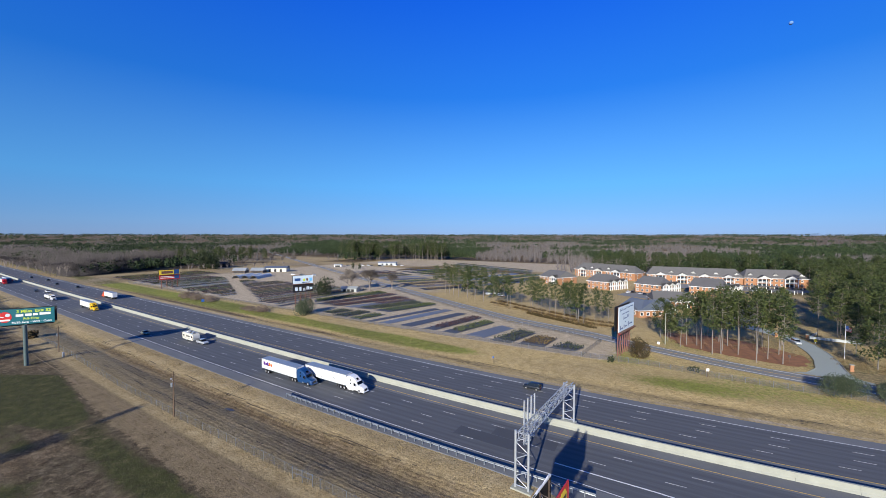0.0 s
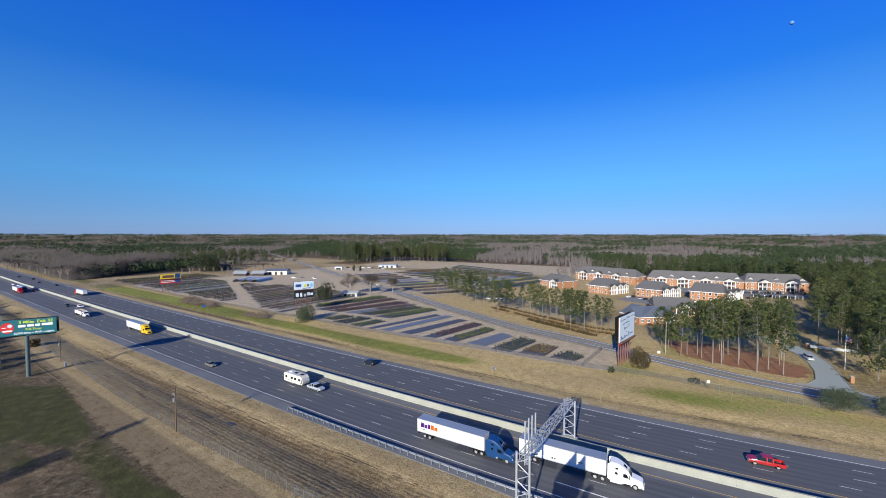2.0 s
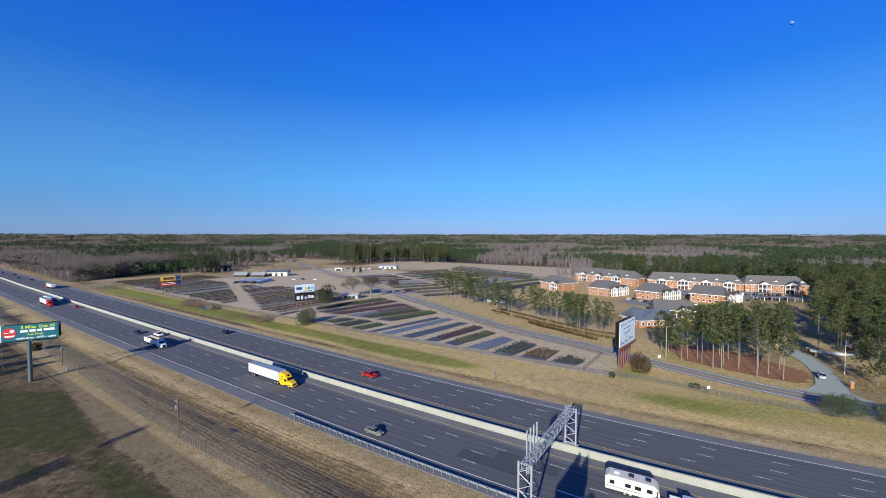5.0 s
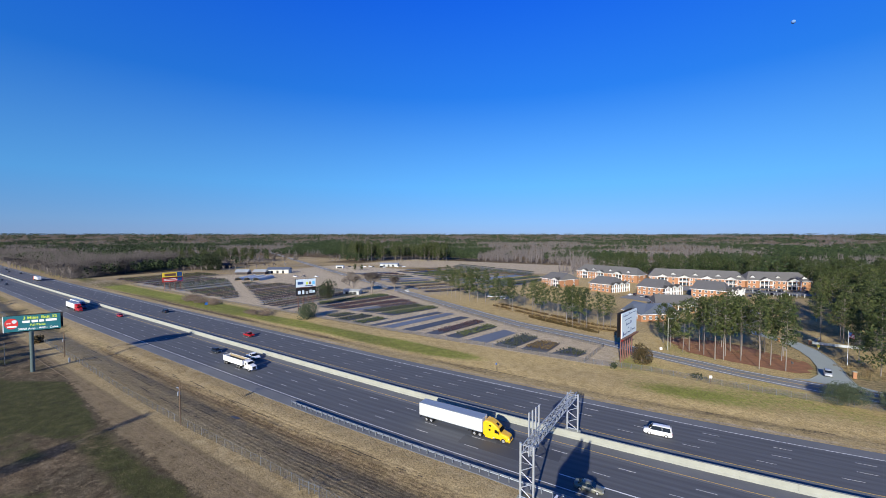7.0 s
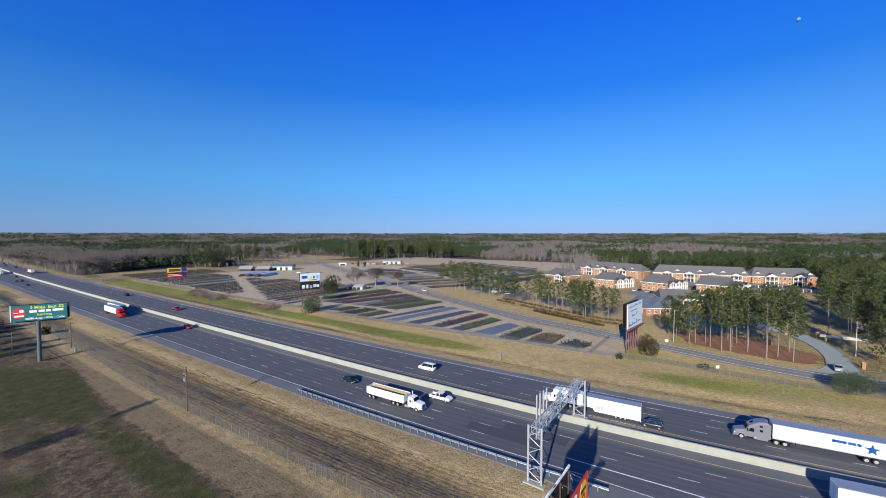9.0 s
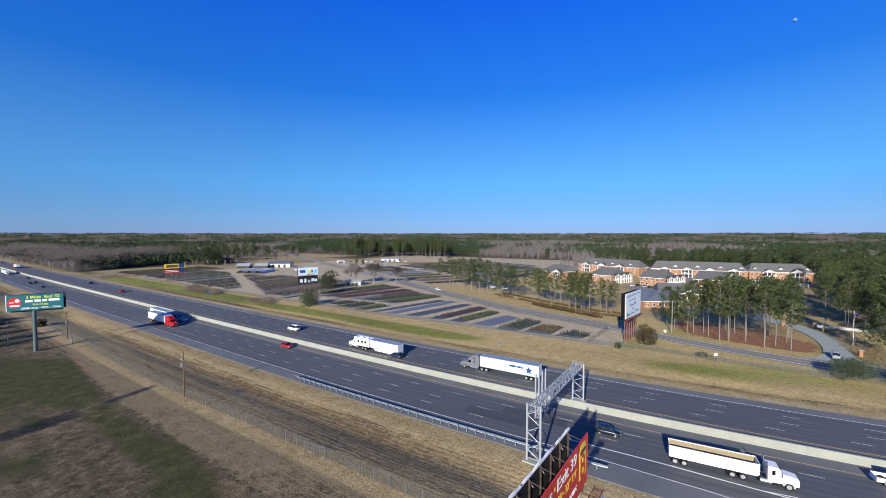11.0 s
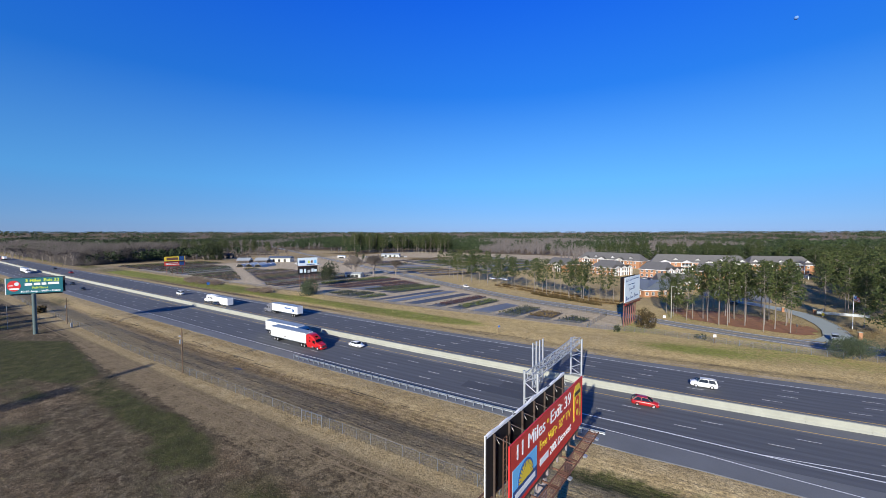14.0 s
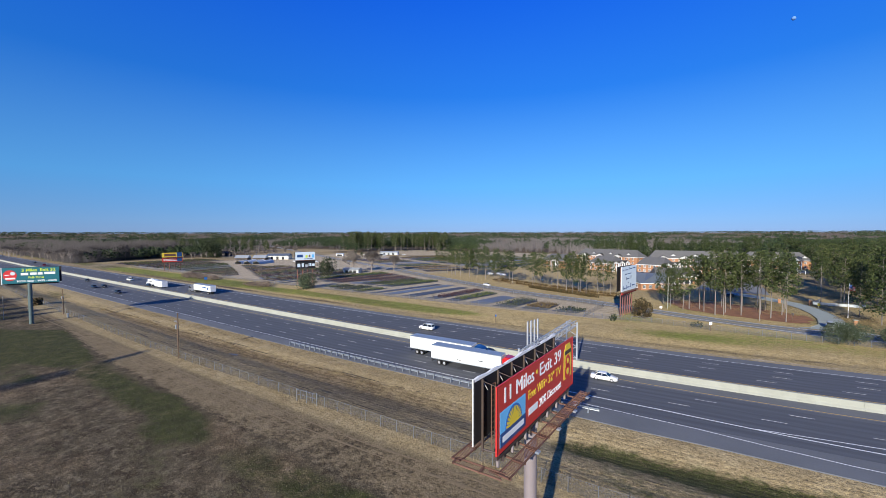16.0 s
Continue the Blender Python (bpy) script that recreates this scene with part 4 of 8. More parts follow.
        tube(bm, p, q, 0.025, n=5)
        p2 = m2 @ Vector((x, H - 0.1, 0.0))
        q2 = m2 @ Vector((x + 0.55, H - 1.0, 0.15))
        part("tie_rod", bm, M["dark_steel"], root)
        bm = bm_new()
        tube(bm, p2, q2, 0.022, n=4)
        part("strap", bm, M["white"], root)
        bm = bm_new()
        tube(bm, m2 @ Vector((x, -0.6, 0.1)), m @ Vector((x + 0.3, -0.6, -0.2)), 0.07, n=5)
        part("cross_tie", bm, M["dark_steel"], root)
    for y in (-0.55, 1.1, 2.6):
        bm = bm_new()
        slab(bm, 0.3, L - 0.3, y, y + 0.22, -0.36, -0.14)
        part("stringer", bm, M["dark_steel"], root, at=m)
    # catwalks of rusty grating, lamps on arms
    mw, Lw = board_space((60.83, -63.0), (62.62, -47.3), 13.55)

    def grating(length, half, at, label=""):
        """An open walkway: two edge rails and narrow slats across."""
        bm = bm_new()
        for z in (-half, half - 0.07):
            slab(bm, 0, length, 0.0, 0.10, z, z + 0.07)
        for i in range(int(length / 0.13)):
            slab(bm, 0.13 * i + 0.03, 0.13 * i + 0.065, 0.05, 0.07, -half + 0.07, half - 0.07)
        for i in range(int(length / 1.9) + 1):
            slab(bm, 1.9 * i, 1.9 * i + 0.12, -0.02, 0.10, -half, half)
        part("catwalk", bm, M["rust"], root, label, at=at)

    grating(Lw, 0.42, mw, "rusty open steel catwalk below the red face")
    for k in range(0, 16, 2):
        bm = bm_new()
        slab(bm, k + 0.2, k + 0.30, -0.14, -0.03, -1.1, 0.42)
        part("outrigger", bm, M["rust"], root, at=mw)
    mv, Lv = board_space((57.45, -62.95), (60.85, -63.0), 13.55)
    grating(Lv, 0.36, mv)
    mu, Lu = board_space((57.5, -62.9), (59.2, -47.5), 13.55)
    grating(Lu, 0.36, mu)
    for k in (3.6, 7.4, 11.0, 14.3):
        bm = bm_new()
        slab(bm, k - 0.22, k + 0.22, 0.08, 0.24, 0.52, 0.80, 0.05)
        lamp = part("flood_lamp", bm, M["lamp_glass"], root, "pale flood lamp on an arm", at=mw)
        bm = bm_new()
        tube(bm, (k, 0.1, 0.0), (k, 0.1, 0.6), 0.04, n=5)
        part("lamp_arm", bm, M["rust"], lamp)
    # ladder, cross beam, pole
    bm = bm_new()
    for s in (1.5, 2.0):
        tube(bm, (s, -0.7, 0.42), (s, H - 0.6, 0.42), 0.04, n=5)
    for k in range(12):
        tube(bm, (1.5, -0.5 + 0.38 * k, 0.42), (2.0, -0.5 + 0.38 * k, 0.42), 0.025, n=4)
    part("ladder", bm, M["rust"], root, at=m2)
    bm = bm_new()
    box(bm, -0.30, 0.30, -5.2, 6.0, 13.0, 13.5, 0.03)
    part("cross_beam", bm, M["dark_steel"], root, at=pose(59.9, -55.2, 0, 0, 0, -5.7))
    for k in (0.5, 2.6, 4.7, 6.8, 8.9, 11.0, 13.1):
        bm = bm_new()
        slab(bm, k, k + 0.14, -1.1, -0.06, -0.32, -0.16)
        part("foot_bracket", bm, M["mauve_pole"], root, at=m)
    bm = bm_new()
    tube(bm, (59.9, -54.9, -0.3), (59.9, -54.9, 13.2), 0.52, 0.50, 28)
    part("pole", bm, M["mauve_pole"], root, "thick mauve-grey painted steel pole", smooth=False)


near_billboard()


def green_billboard():
    root = thing("billboard", "teal green billboard with a red round badge on a dark pole", "billboard")
    H = 5.0
    m, L = board_space((-110.3, -52.0), (-104.0, -40.5), 12.75)
    bm = bm_new()
    slab(bm, 0, L, 0, H, -0.15, 0, 0.02)
    part("face", bm, M["teal_sign"], root, at=m)
    bm = bm_new()
    slab(bm, 0, L, 0, H, -2.3, -2.15)
    part("rear_face", bm, M["black"], root, at=m)
    bm = bm_new()
    slab(bm, -0.18, 0, -0.1, H + 0.1, -0.18, 0.04)
    part("trim", bm, M["white"], root, at=m)
    put = lambda x, y: m @ Matrix.Translation((x, y, 0.012))
    words("3 Miles", 1.25, M["lime"], root, put(4.4, 3.75), width=3.5, bold=0.03)
    words("Exit 32", 1.25, M["lime"], root, put(8.6, 3.75), width=3.7, bold=0.03)
    bars(root, m, [(4.2, 2.55, 1.7, 0.75), (6.3, 2.6, 1.5, 0.75), (8.1, 2.6, 1.1, 0.75), (9.6, 2.65, 2.6, 0.75)], M["white"])
    words("Pull-Thrus", 0.95, M["lime"], root, put(5.9, 1.5), width=3.6, bold=0.02)
    words("30/50 Amp - WiFi - Cable", 0.85, M["white"], root, put(3.2, 0.4), width=9.3, bold=0.02)
    bm = bm_new()
    disc(bm, 1.75, 2.6, 1.55, 0.02, ry=1.7)
    badge = part("badge", bm, M["red"], root, "round red badge", at=m)
    bm = bm_new()
    disc(bm, 2.4, 3.2, 0.55, 0.035)
    part("badge_face", bm, M["pale"], badge)
    for x0, x1, y0, y1 in ((0.75, 2.9, 1.4, 1.9), (0.6, 1.6, 2.6, 2.85)):
        bm = bm_new()
        slab(bm, x0, x1, y0, y1, 0.02, 0.035)
        part("badge_bar", bm, M["white"], badge)
    bm = bm_new()
    tube(bm, (-104.6, -47.2, -0.3), (-104.6, -47.2, 13.0), 0.55, 0.52, 24)
    part("pole", bm, M["green_pole"], root, "dark green-grey steel pole")
    bm = bm_new()
    slab(bm, 0.5, L - 0.5, -0.5, -0.1, -1.4, -0.9)
    part("beam", bm, M["dark_steel"], root, at=m)


green_billboard()


def post_billboard(name_label, a, b, z0, z1, posts, pr, face, rows, upper=None, thick=0.25, post_mat="creosote"):
    root = thing("billboard", name_label, "billboard")
    m, L = board_space(a, b, z0)
    H = z1 - z0
    bm = bm_new()
    slab(bm, 0, L, 0, H, -thick, 0, 0.02)
    part("face", bm, face, root, at=m)
    bm = bm_new()
    slab(bm, 0, L, 0, H, -1.6, -1.5)
    part("rear_face", bm, M["black"], root, at=m)
    bm = bm_new()
    slab(bm, 0, L, -0.30, -0.02, -0.5, 0.8)
    part("apron", bm, M["rust"], root, "rusty apron walkway", at=m)
    for i in range(posts):
        p = m @ Vector((L * (0.12 + 0.76 * i / max(1, posts - 1)), 0, -0.9))
        bm = bm_new()
        tube(bm, (p.x, p.y, -0.4), (p.x, p.y, z1 - 0.3), pr, n=10)
        part("post", bm, M[post_mat], root)
    for key, rr in rows:
        bars(root, m, rr, M[key])
    return root, m, L, H


bb, m, L, H = post_billboard("white billboard with scrawled black writing on brown wooden posts", (54.95, 56.2), (58.3, 70.5), 8.6, 17.0, 6, 0.19, M["pale"],
                             [("navy", [(0.8, 6.8, 0.3, 0.9), (1.5, 7.0, 0.9, 0.3), (3.0, 6.9, 0.3, 0.8), (4.0, 7.1, 2.0, 0.3), (7.0, 7.2, 0.4, 0.8), (8.0, 7.3, 2.0, 0.3), (10.8, 7.4, 2.6, 0.3), (3.0, 5.6, 2.0, 0.3), (6.0, 5.7, 3.2, 0.3),
                                         (4.2, 3.6, 0.4, 1.1), (5.0, 3.9, 2.2, 0.35), (8.0, 3.9, 0.35, 1.1), (9.0, 4.0, 0.3, 1.0), (6.0, 2.5, 0.6, 0.5), (1.2, 0.6, 0.6, 1.3), (2.2, 0.8, 1.6, 0.4), (4.6, 0.7, 0.5, 1.2), (5.6, 1.0, 2.0, 0.4), (8.6, 0.9, 0.6, 1.5), (10.0, 1.3, 2.8, 0.4)])])
bm = bm_new()
slab(bm, 0, L, -1.0, -0.1, 0.02, 0.10)
part("red_skirt", bm, M["red"], bb, at=m)


def double_board(label, a, b, z0, z1, top_mat, top_rows, low_mat, low_rows):
    zm = (z0 + z1) / 2
    root, m, L, H = post_billboard(label, a, b, zm + 0.15, z1, 4, 0.25, M[top_mat], [])
    for key, rr in top_rows:
        bars(root, m, rr, M[key])
    m2, _ = board_space(a, b, z0)
    bm = bm_new()
    slab(bm, 0, L, 0, zm - z0 - 0.15, -0.25, 0, 0.02)
    part("lower_face", bm, M[low_mat], root, at=m2)
    for key, rr in low_rows:
        bars(root, m2, rr, M[key])
    return root


double_board("stacked white and dark billboards on wooden posts beside the nursery", (-113.1, 59.2), (-109.0, 69.6), 8.6, 18.0, "pale",
             [("navy", [(0.9, 1.6, 3.2, 1.5)]), ("lime", [(5.6, 1.3, 1.2, 1.5)]), ("rust", [(7.4, 1.5, 1.0, 1.4)]), ("sky_blue", [(9.2, 1.2, 1.4, 1.9)]), ("navy", [(5.0, 0.4, 4.6, 0.4)])], "black",
             [("pale", [(1.0, 0.9, 1.6, 2.0), (3.4, 0.8, 1.2, 2.2), (7.6, 1.2, 1.3, 1.8), (9.2, 1.2, 1.6, 1.4)]), ("car_silver", [(5.4, 0.7, 1.4, 1.6), (7.2, 1.2, 0.9, 1.7)])])
double_board("stacked yellow and dark red billboards on wooden posts", (-265.6, 58.0), (-263.4, 71.4), 6.8, 14.0, "yellow",
             [("rust", [(1.5, 0.7, 7.5, 2.0)]), ("navy", [(9.6, 0.2, 3.6, 3.3)])], "red_sign",
             [("white", [(0.8, 0.9, 9.0, 0.5), (0.8, 2.0, 8.0, 0.4)]), ("navy", [(9.8, 0.3, 3.4, 2.9)])])


# ---- poles, lamp, small signs, flag ----
def utility_pole(x, y, h, label, arms=True):
    root = thing("utility_pole", label, "pole", at=pose(x, y, 0))
    bm = bm_new()
    tube(bm, (0, 0, -0.3), (0.05, 0, h), 0.16, 0.11, 10)
    part("pole", bm, M["wood"], root)
    bm = bm_new()
    box(bm, -0.65, -0.15, -0.3, 0.3, h - 3.6, h - 2.7, 0.05)
    part("transformer_box", bm, M["lamp_glass"], root, "pale meter box strapped to the pole")
    if arms:
        bm = bm_new()
        tube(bm, (-0.15, 0, h - 2.2), (-1.3, 0.2, h - 2.0), 0.04, n=5)
        box(bm, -1.6, -1.2, 0.05, 0.35, h - 2.12, h - 1.95)
        part("bracket", bm, M["steel"], root)
    return root


utility_pole(-26.9, -40.7, 10.4, "weathered wooden utility pole beside the chain-link fence")
bm = bm_new()
tube(bm, (0, 0, -0.3), (0, 0, 7.8), 0.10, 0.07, 8)
tagged(new("thin_pole", make("thin_pole", bm, M["fence_steel"])), "thin grey steel pole standing alone in the field", "pole").matrix_basis = pose(-121.5, -50.0, 0)
utility_pole(-115.5, -36.9, 9.1, "weathered wooden utility pole near the green billboard", False)
bm = bm_new()
box(bm, -0.35, 0.35, -0.25, 0.25, 0, 1.5, 0.04)
tagged(new("utility_cabinet", make("utility_cabinet", bm, M["lamp_glass"])), "pale green utility cabinet on the grass by the fence", "cabinet").matrix_basis = pose(-107.0, -38.0, 0)


def street_lamp(x, y, h):
    root = thing("street_lamp", "pale concrete lamp post with one lantern beside the road", "street lamp", at=pose(x, y, 0))
    bm = bm_new()
    tube(bm, (0, 0, -0.2), (0, 0, h), 0.15, 0.10, 10)
    part("post", bm, M["concrete"], root)
    bm = bm_new()
    tube(bm, (0, 0, h - 0.15), (1.1, -0.3, h + 0.05), 0.05, n=6)
    part("arm", bm, M["steel"], root)
    bm = bm_new()
    box(bm, 0.9, 1.6, -0.5, -0.1, h - 0.02, h + 0.14, 0.04)
    part("lantern", bm, M["lamp_glass"], root)


street_lamp(68.2, 82.8, 12.0)


def small_sign(x, y, h, w, face, label, turned=30):
    root = thing("road_sign", label, "sign", at=pose(x, y, 0, 0, 0, turned))
    bm = bm_new()
    box(bm, -0.05, 0.05, -0.05, 0.05, -0.2, h)
    part("post", bm, M["wood"], root)
    bm = bm_new()
    box(bm, -w / 2, w / 2, -0.09, -0.05, h - 0.9 * w, h + 0.05, 0.01)
    part("plate", bm, M[face], root)


small_sign(79.2, 50.2, 2.6, 0.85, "white", "small white square sign on a post by the fence")
small_sign(21.0, 29.6, 2.3, 0.6, "blue", "small blue sign plate on a post on the verge", 60)
small_sign(-172.0, 41.0, 2.4, 1.6, "blue", "small blue road sign on the grass verge", 80)
small_sign(102.8, 78.5, 2.6, 0.8, "fence_steel", "small grey sign at the drive's corner", 120)
bm = bm_new()
box(bm, -0.45, 0.45, -0.4, 0.4, 0, 0.85, 0.05)
tagged(new("utility_box", make("utility_box", bm, M["white"])), "small white utility box on the grass by the road", "utility box").matrix_basis = pose(66.0, 82.0, 0)
for x, y in ((117.2, 78.5), (106.8, 118.2), (116.3, 119.0)):
    pier = thing("gate_pier", "brick gate pier with a pale capstone", "gate pier", "piers of the entrance drive", at=pose(x, y, 0))
    bm = bm_new()
    box(bm, -0.42, 0.42, -0.42, 0.42, -0.1, 1.9, 0.03)
    part("shaft", bm, M["brick"], pier)
    bm = bm_new()
    box(bm, -0.54, 0.54, -0.54, 0.54, 1.9, 2.12, 0.06)
    part("capstone", bm, M["concrete"], pier)
yb = thing("marker_box", "yellow-orange marker box on a post beside the drive", "marker", at=pose(117.6, 114.0, 0))
bm = bm_new()
box(bm, -0.38, 0.38, -0.2, 0.2, 0.5, 1.6, 0.05)
part("box", bm, M["yellow"], yb)
bm = bm_new()
box(bm, -0.08, 0.08, -0.08, 0.08, -0.1, 0.6)
part("post", bm, M["steel"], yb)


def flag_pole():
    root = thing("flagpole", "white flagpole with a striped flag hanging limp", "flagpole", at=pose(119.6, 92.8, 0))
    bm = bm_new()
    tube(bm, (0, 0, -0.2), (0, 0, 11.8), 0.09, 0.05, 8)
    part("pole", bm, M["white"], root)
    for k in range(7):
        bm = bm_new()
        a = 0.06 + 0.1 * k
        z = 11.2 - 0.22 * k
        v = [bm.verts.new(p) for p in ((0.06, 0, z), (0.7, 0.22, z - 0.35), (1.45, -0.1, z - 0.65), (1.45, -0.1, z - 0.87), (0.7, 0.22, z - 0.57), (0.06, 0, z - 0.22))]
        bm.faces.new((v[0], v[1], v[4], v[5]))
        bm.faces.new((v[1], v[2], v[3], v[4]))
        bmesh.ops.solidify(bm, geom=bm.faces[:], thickness=0.02)
        part("flag_stripe", bm, M["white" if k % 2 else "red"], root)
    bm = bm_new()
    box(bm, 0.05, 0.72, -0.06, 0.14, 10.1, 11.25)
    part("flag_canton", bm, M["navy"], root)


flag_pole()


# ---- chain-link fences ----
def fence(label, pts, h, gap, post_r=0.045, steel="fence_steel"):
    root = thing("fence", label, "fence")
    bm = bm_new()
    tube(bm, (0, 0, -0.2), (0, 0, h), post_r, n=6)
    me = make("post", bm, M[steel])
    wires = bm_new()
    mesh = bm_new()
    for (x0, y0), (x1, y1) in zip(pts, pts[1:]):
        n = max(1, round(math.hypot(x1 - x0, y1 - y0) / gap))
        for i in range(n):
            x, y = x0 + (x1 - x0) * i / n, y0 + (y1 - y0) * i / n
            share("post", me, root, pose(x, y, height(x, y), rng.uniform(-1.5, 1.5), rng.uniform(-1.5, 1.5)))
            xb, yb_ = x0 + (x1 - x0) * (i + 1) / n, y0 + (y1 - y0) * (i + 1) / n
            za, zb = height(x, y), height(xb, yb_)
            tube(wires, (x, y, za + h), (xb, yb_, zb + h), 0.018, n=4, caps=False)
            mesh.faces.new([mesh.verts.new(p) for p in ((x, y, za + 0.05), (xb, yb_, zb + 0.05), (xb, yb_, zb + h), (x, y, za + h))])
    part("top_rail", wires, M[steel], root)
    part("chain_link", mesh, M["mesh"], root, "grey chain-link mesh")


fence("chain-link fence between the dirt track and the highway strip", [(-330, -22), (-250, -28), (-180, -33), (-105, -36.5), (-60, -39.5), (-27, -40.6), (15, -41), (60, -42), (110, -42), (150, -41)], 1.7, 3.05)
fence("chain-link fence along the far verge below the nursery", [(-330, 62), (-200, 55), (-91, 53), (-50, 51.2), (-10, 51.2), (10, 52), (44, 51.5), (64, 53), (79, 50.9), (103, 50.3), (160, 52)], 1.7, 3.05, 0.05)
fence("chain-link fence between the nursery beds and the road", [(44, 51.8), (47, 74.5), (30, 80), (6, 86), (-42, 109.5), (-106, 143)], 1.6, 3.2, 0.05)


def fence_gate():
    """A braced gate of thicker pipe in the fence by the dirt track."""
    root = thing("fence_gate", "braced galvanised pipe gate in the chain-link fence", "gate")
    spots = ((15.0, -41.75), (17.25, -41.6), (19.6, -41.5))
    for x, y in spots:
        bm = bm_new()
        tube(bm, (x, y, -0.3), (x, y, 2.15), 0.075, n=8)
        part("gate_post", bm, M["fence_steel"], root)
    for (p, q) in zip(spots, spots[1:]):
        for z in (1.15, 1.95):
            bm = bm_new()
            tube(bm, (*p, z), (*q, z), 0.04, n=6)
            part("gate_rail", bm, M["fence_steel"], root)


fence_gate()


# ---- nursery beds ----
def clump_mesh(bm, x, y, z, r, h, n, r2):
    for _ in range(n):
        a, d = r2.uniform(0, 6.28), r * math.sqrt(r2.random())
        cx, cy, cz = x + d * math.cos(a), y + d * math.sin(a), z + h * r2.uniform(0.25, 1)
        s = r * r2.uniform(0.45, 0.8)
        u = Vector((r2.uniform(-1, 1), r2.uniform(-1, 1), r2.uniform(-0.3, 1))).normalized()
        w = u.orthogonal().normalized()
        t = u.cross(w)
        k = [bm.verts.new((cx + s * p.x, cy + s * p.y, cz + s * p.z)) for p in (w, (t - 0.5 * w), (-t - 0.5 * w))]
        bm.faces.new(k)


def bed(corners, crop, share_, cloth="weed_cloth", h=0.7, gap=1.35):
    """A sheet of cloth with rows of potted plants; corners: near-left, near-right, far-right, far-left."""
    a, b, c, d = [Vector((*p, 0.11)) for p in corners]
    label = {"crop_green": "green", "crop_dark": "dark green", "crop_maroon": "maroon", "crop_rust": "rust-brown", None: ""}[crop]
    root = thing("nursery_bed", f"black cloth bed with rows of {label} potted plants" if crop else "empty bed of shiny blue-black plastic sheet", "plant bed", "beds of the plant nursery")
    bm = bm_new()
    n = 10
    for i in range(n):
        for (p, q, u, v) in ((a, b, c, d),):
            f0, f1 = i / n, (i + 1) / n
            e = [p.lerp(v, f0), q.lerp(u, f0), q.lerp(u, f1), p.lerp(v, f1)]
            bm.faces.new([bm.verts.new((w.x, w.y, 0.11)) for w in e])
    bmesh.ops.remove_doubles(bm, verts=bm.verts[:], dist=0.001)
    part("cloth", bm, M[cloth], root)
    if crop:
        bm = bm_new()
        w, l = ((b - a).length + (c - d).length) / 2, ((d - a).length + (c - b).length) / 2
        nu, nv = max(2, int(w / 1.15)), max(2, int(l / gap))
        r2 = random.Random(int(a.x * 10))
        for i in range(nu):
            for j in range(nv):
                if j / nv > share_ or r2.random() < 0.06:
                    continue
                fu, fv = (i + 0.5) / nu, 1 - (j + 0.5) / nv
                p = a.lerp(b, fu).lerp(d.lerp(c, fu), fv)
                clump_mesh(bm, p.x + r2.uniform(-.15, .15), p.y + r2.uniform(-.15, .15), 0.12, 0.42, h * r2.uniform(0.8, 1.25), 7, r2)
        tagged(part("planting", bm, M[crop], root), kind="stuff")
    return root


bed([(-55.7, 54.5), (-51.8, 55), (-39.5, 98), (-44.2, 99)], None, 0, "weed_cloth")
bed([(-48, 55.5), (-42, 56), (-32, 99), (-37.7, 99.5)], None, 0, "blue_cloth")
bed([(-37, 56), (-29.8, 56.5), (-21.2, 94.5), (-26.8, 95)], None, 0, "weed_cloth")
bed([(-24, 56), (-17.5, 56.8), (-10.3, 89), (-16.3, 91)], "crop_maroon", 0.85)
bed([(-14, 56.5), (-7.2, 56), (-0.8, 83), (-7.2, 85.5)], "crop_green", 0.82)
bed([(-3, 56.5), (5.8, 56), (10.5, 77), (3.7, 80)], None, 0, "blue_cloth")
bed([(9, 54.5), (17.3, 54), (21.6, 73.5), (14, 76)], "crop_dark", 0.85, h=1.1, gap=1.6)
bed([(20, 55), (29.8, 55.5), (31.5, 70), (22.6, 70)], "crop_rust", 0.8)
bed([(31.3, 55.5), (40.6, 56), (43, 62.5), (36, 66)], "crop_dark", 0.8, h=0.9)
bed([(-70.2, 77), (-59, 77.5), (-48.6, 108.5), (-56.5, 111.5)], "crop_green", 0.9, h=0.9)
bed([(-83.6, 77), (-73, 78), (-59, 110.5), (-67.7, 112)], "crop_dark", 0.9)
bed([(-92, 76.5), (-85, 76.5), (-67.5, 115.5), (-75.4, 116.5)], "crop_maroon", 0.55, "blue_cloth")
bed([(-104, 75), (-95, 76), (-77.3, 120.5), (-86.5, 122)], "crop_maroon", 0.95)
bed([(-113, 74.5), (-105.5, 75.5), (-91.9, 127.5), (-100, 129)], "crop_maroon", 0.9)
bed([(-124.8, 84), (-117.6, 78.4), (-102, 129.5), (-112, 132)], "crop_green", 0.95, h=1.0)
bed([(-67.5, 55.5), (-60, 55.5), (-56, 70.8), (-63.4, 71.2)], "crop_green", 0.95)
bed([(-79.8, 56), (-70.3, 56.5), (-66.9, 72), (-75.5, 72)], "crop_dark", 0.95)
bed([(-90, 59), (-82, 59), (-78.6, 71.5), (-87, 70.6)], "crop_dark", 0.95)
# long rows of beds farther along the road, cut by a sandy track
rb = random.Random(5)


def track_y(x):
    return 68 - 0.4975 * (x + 172)


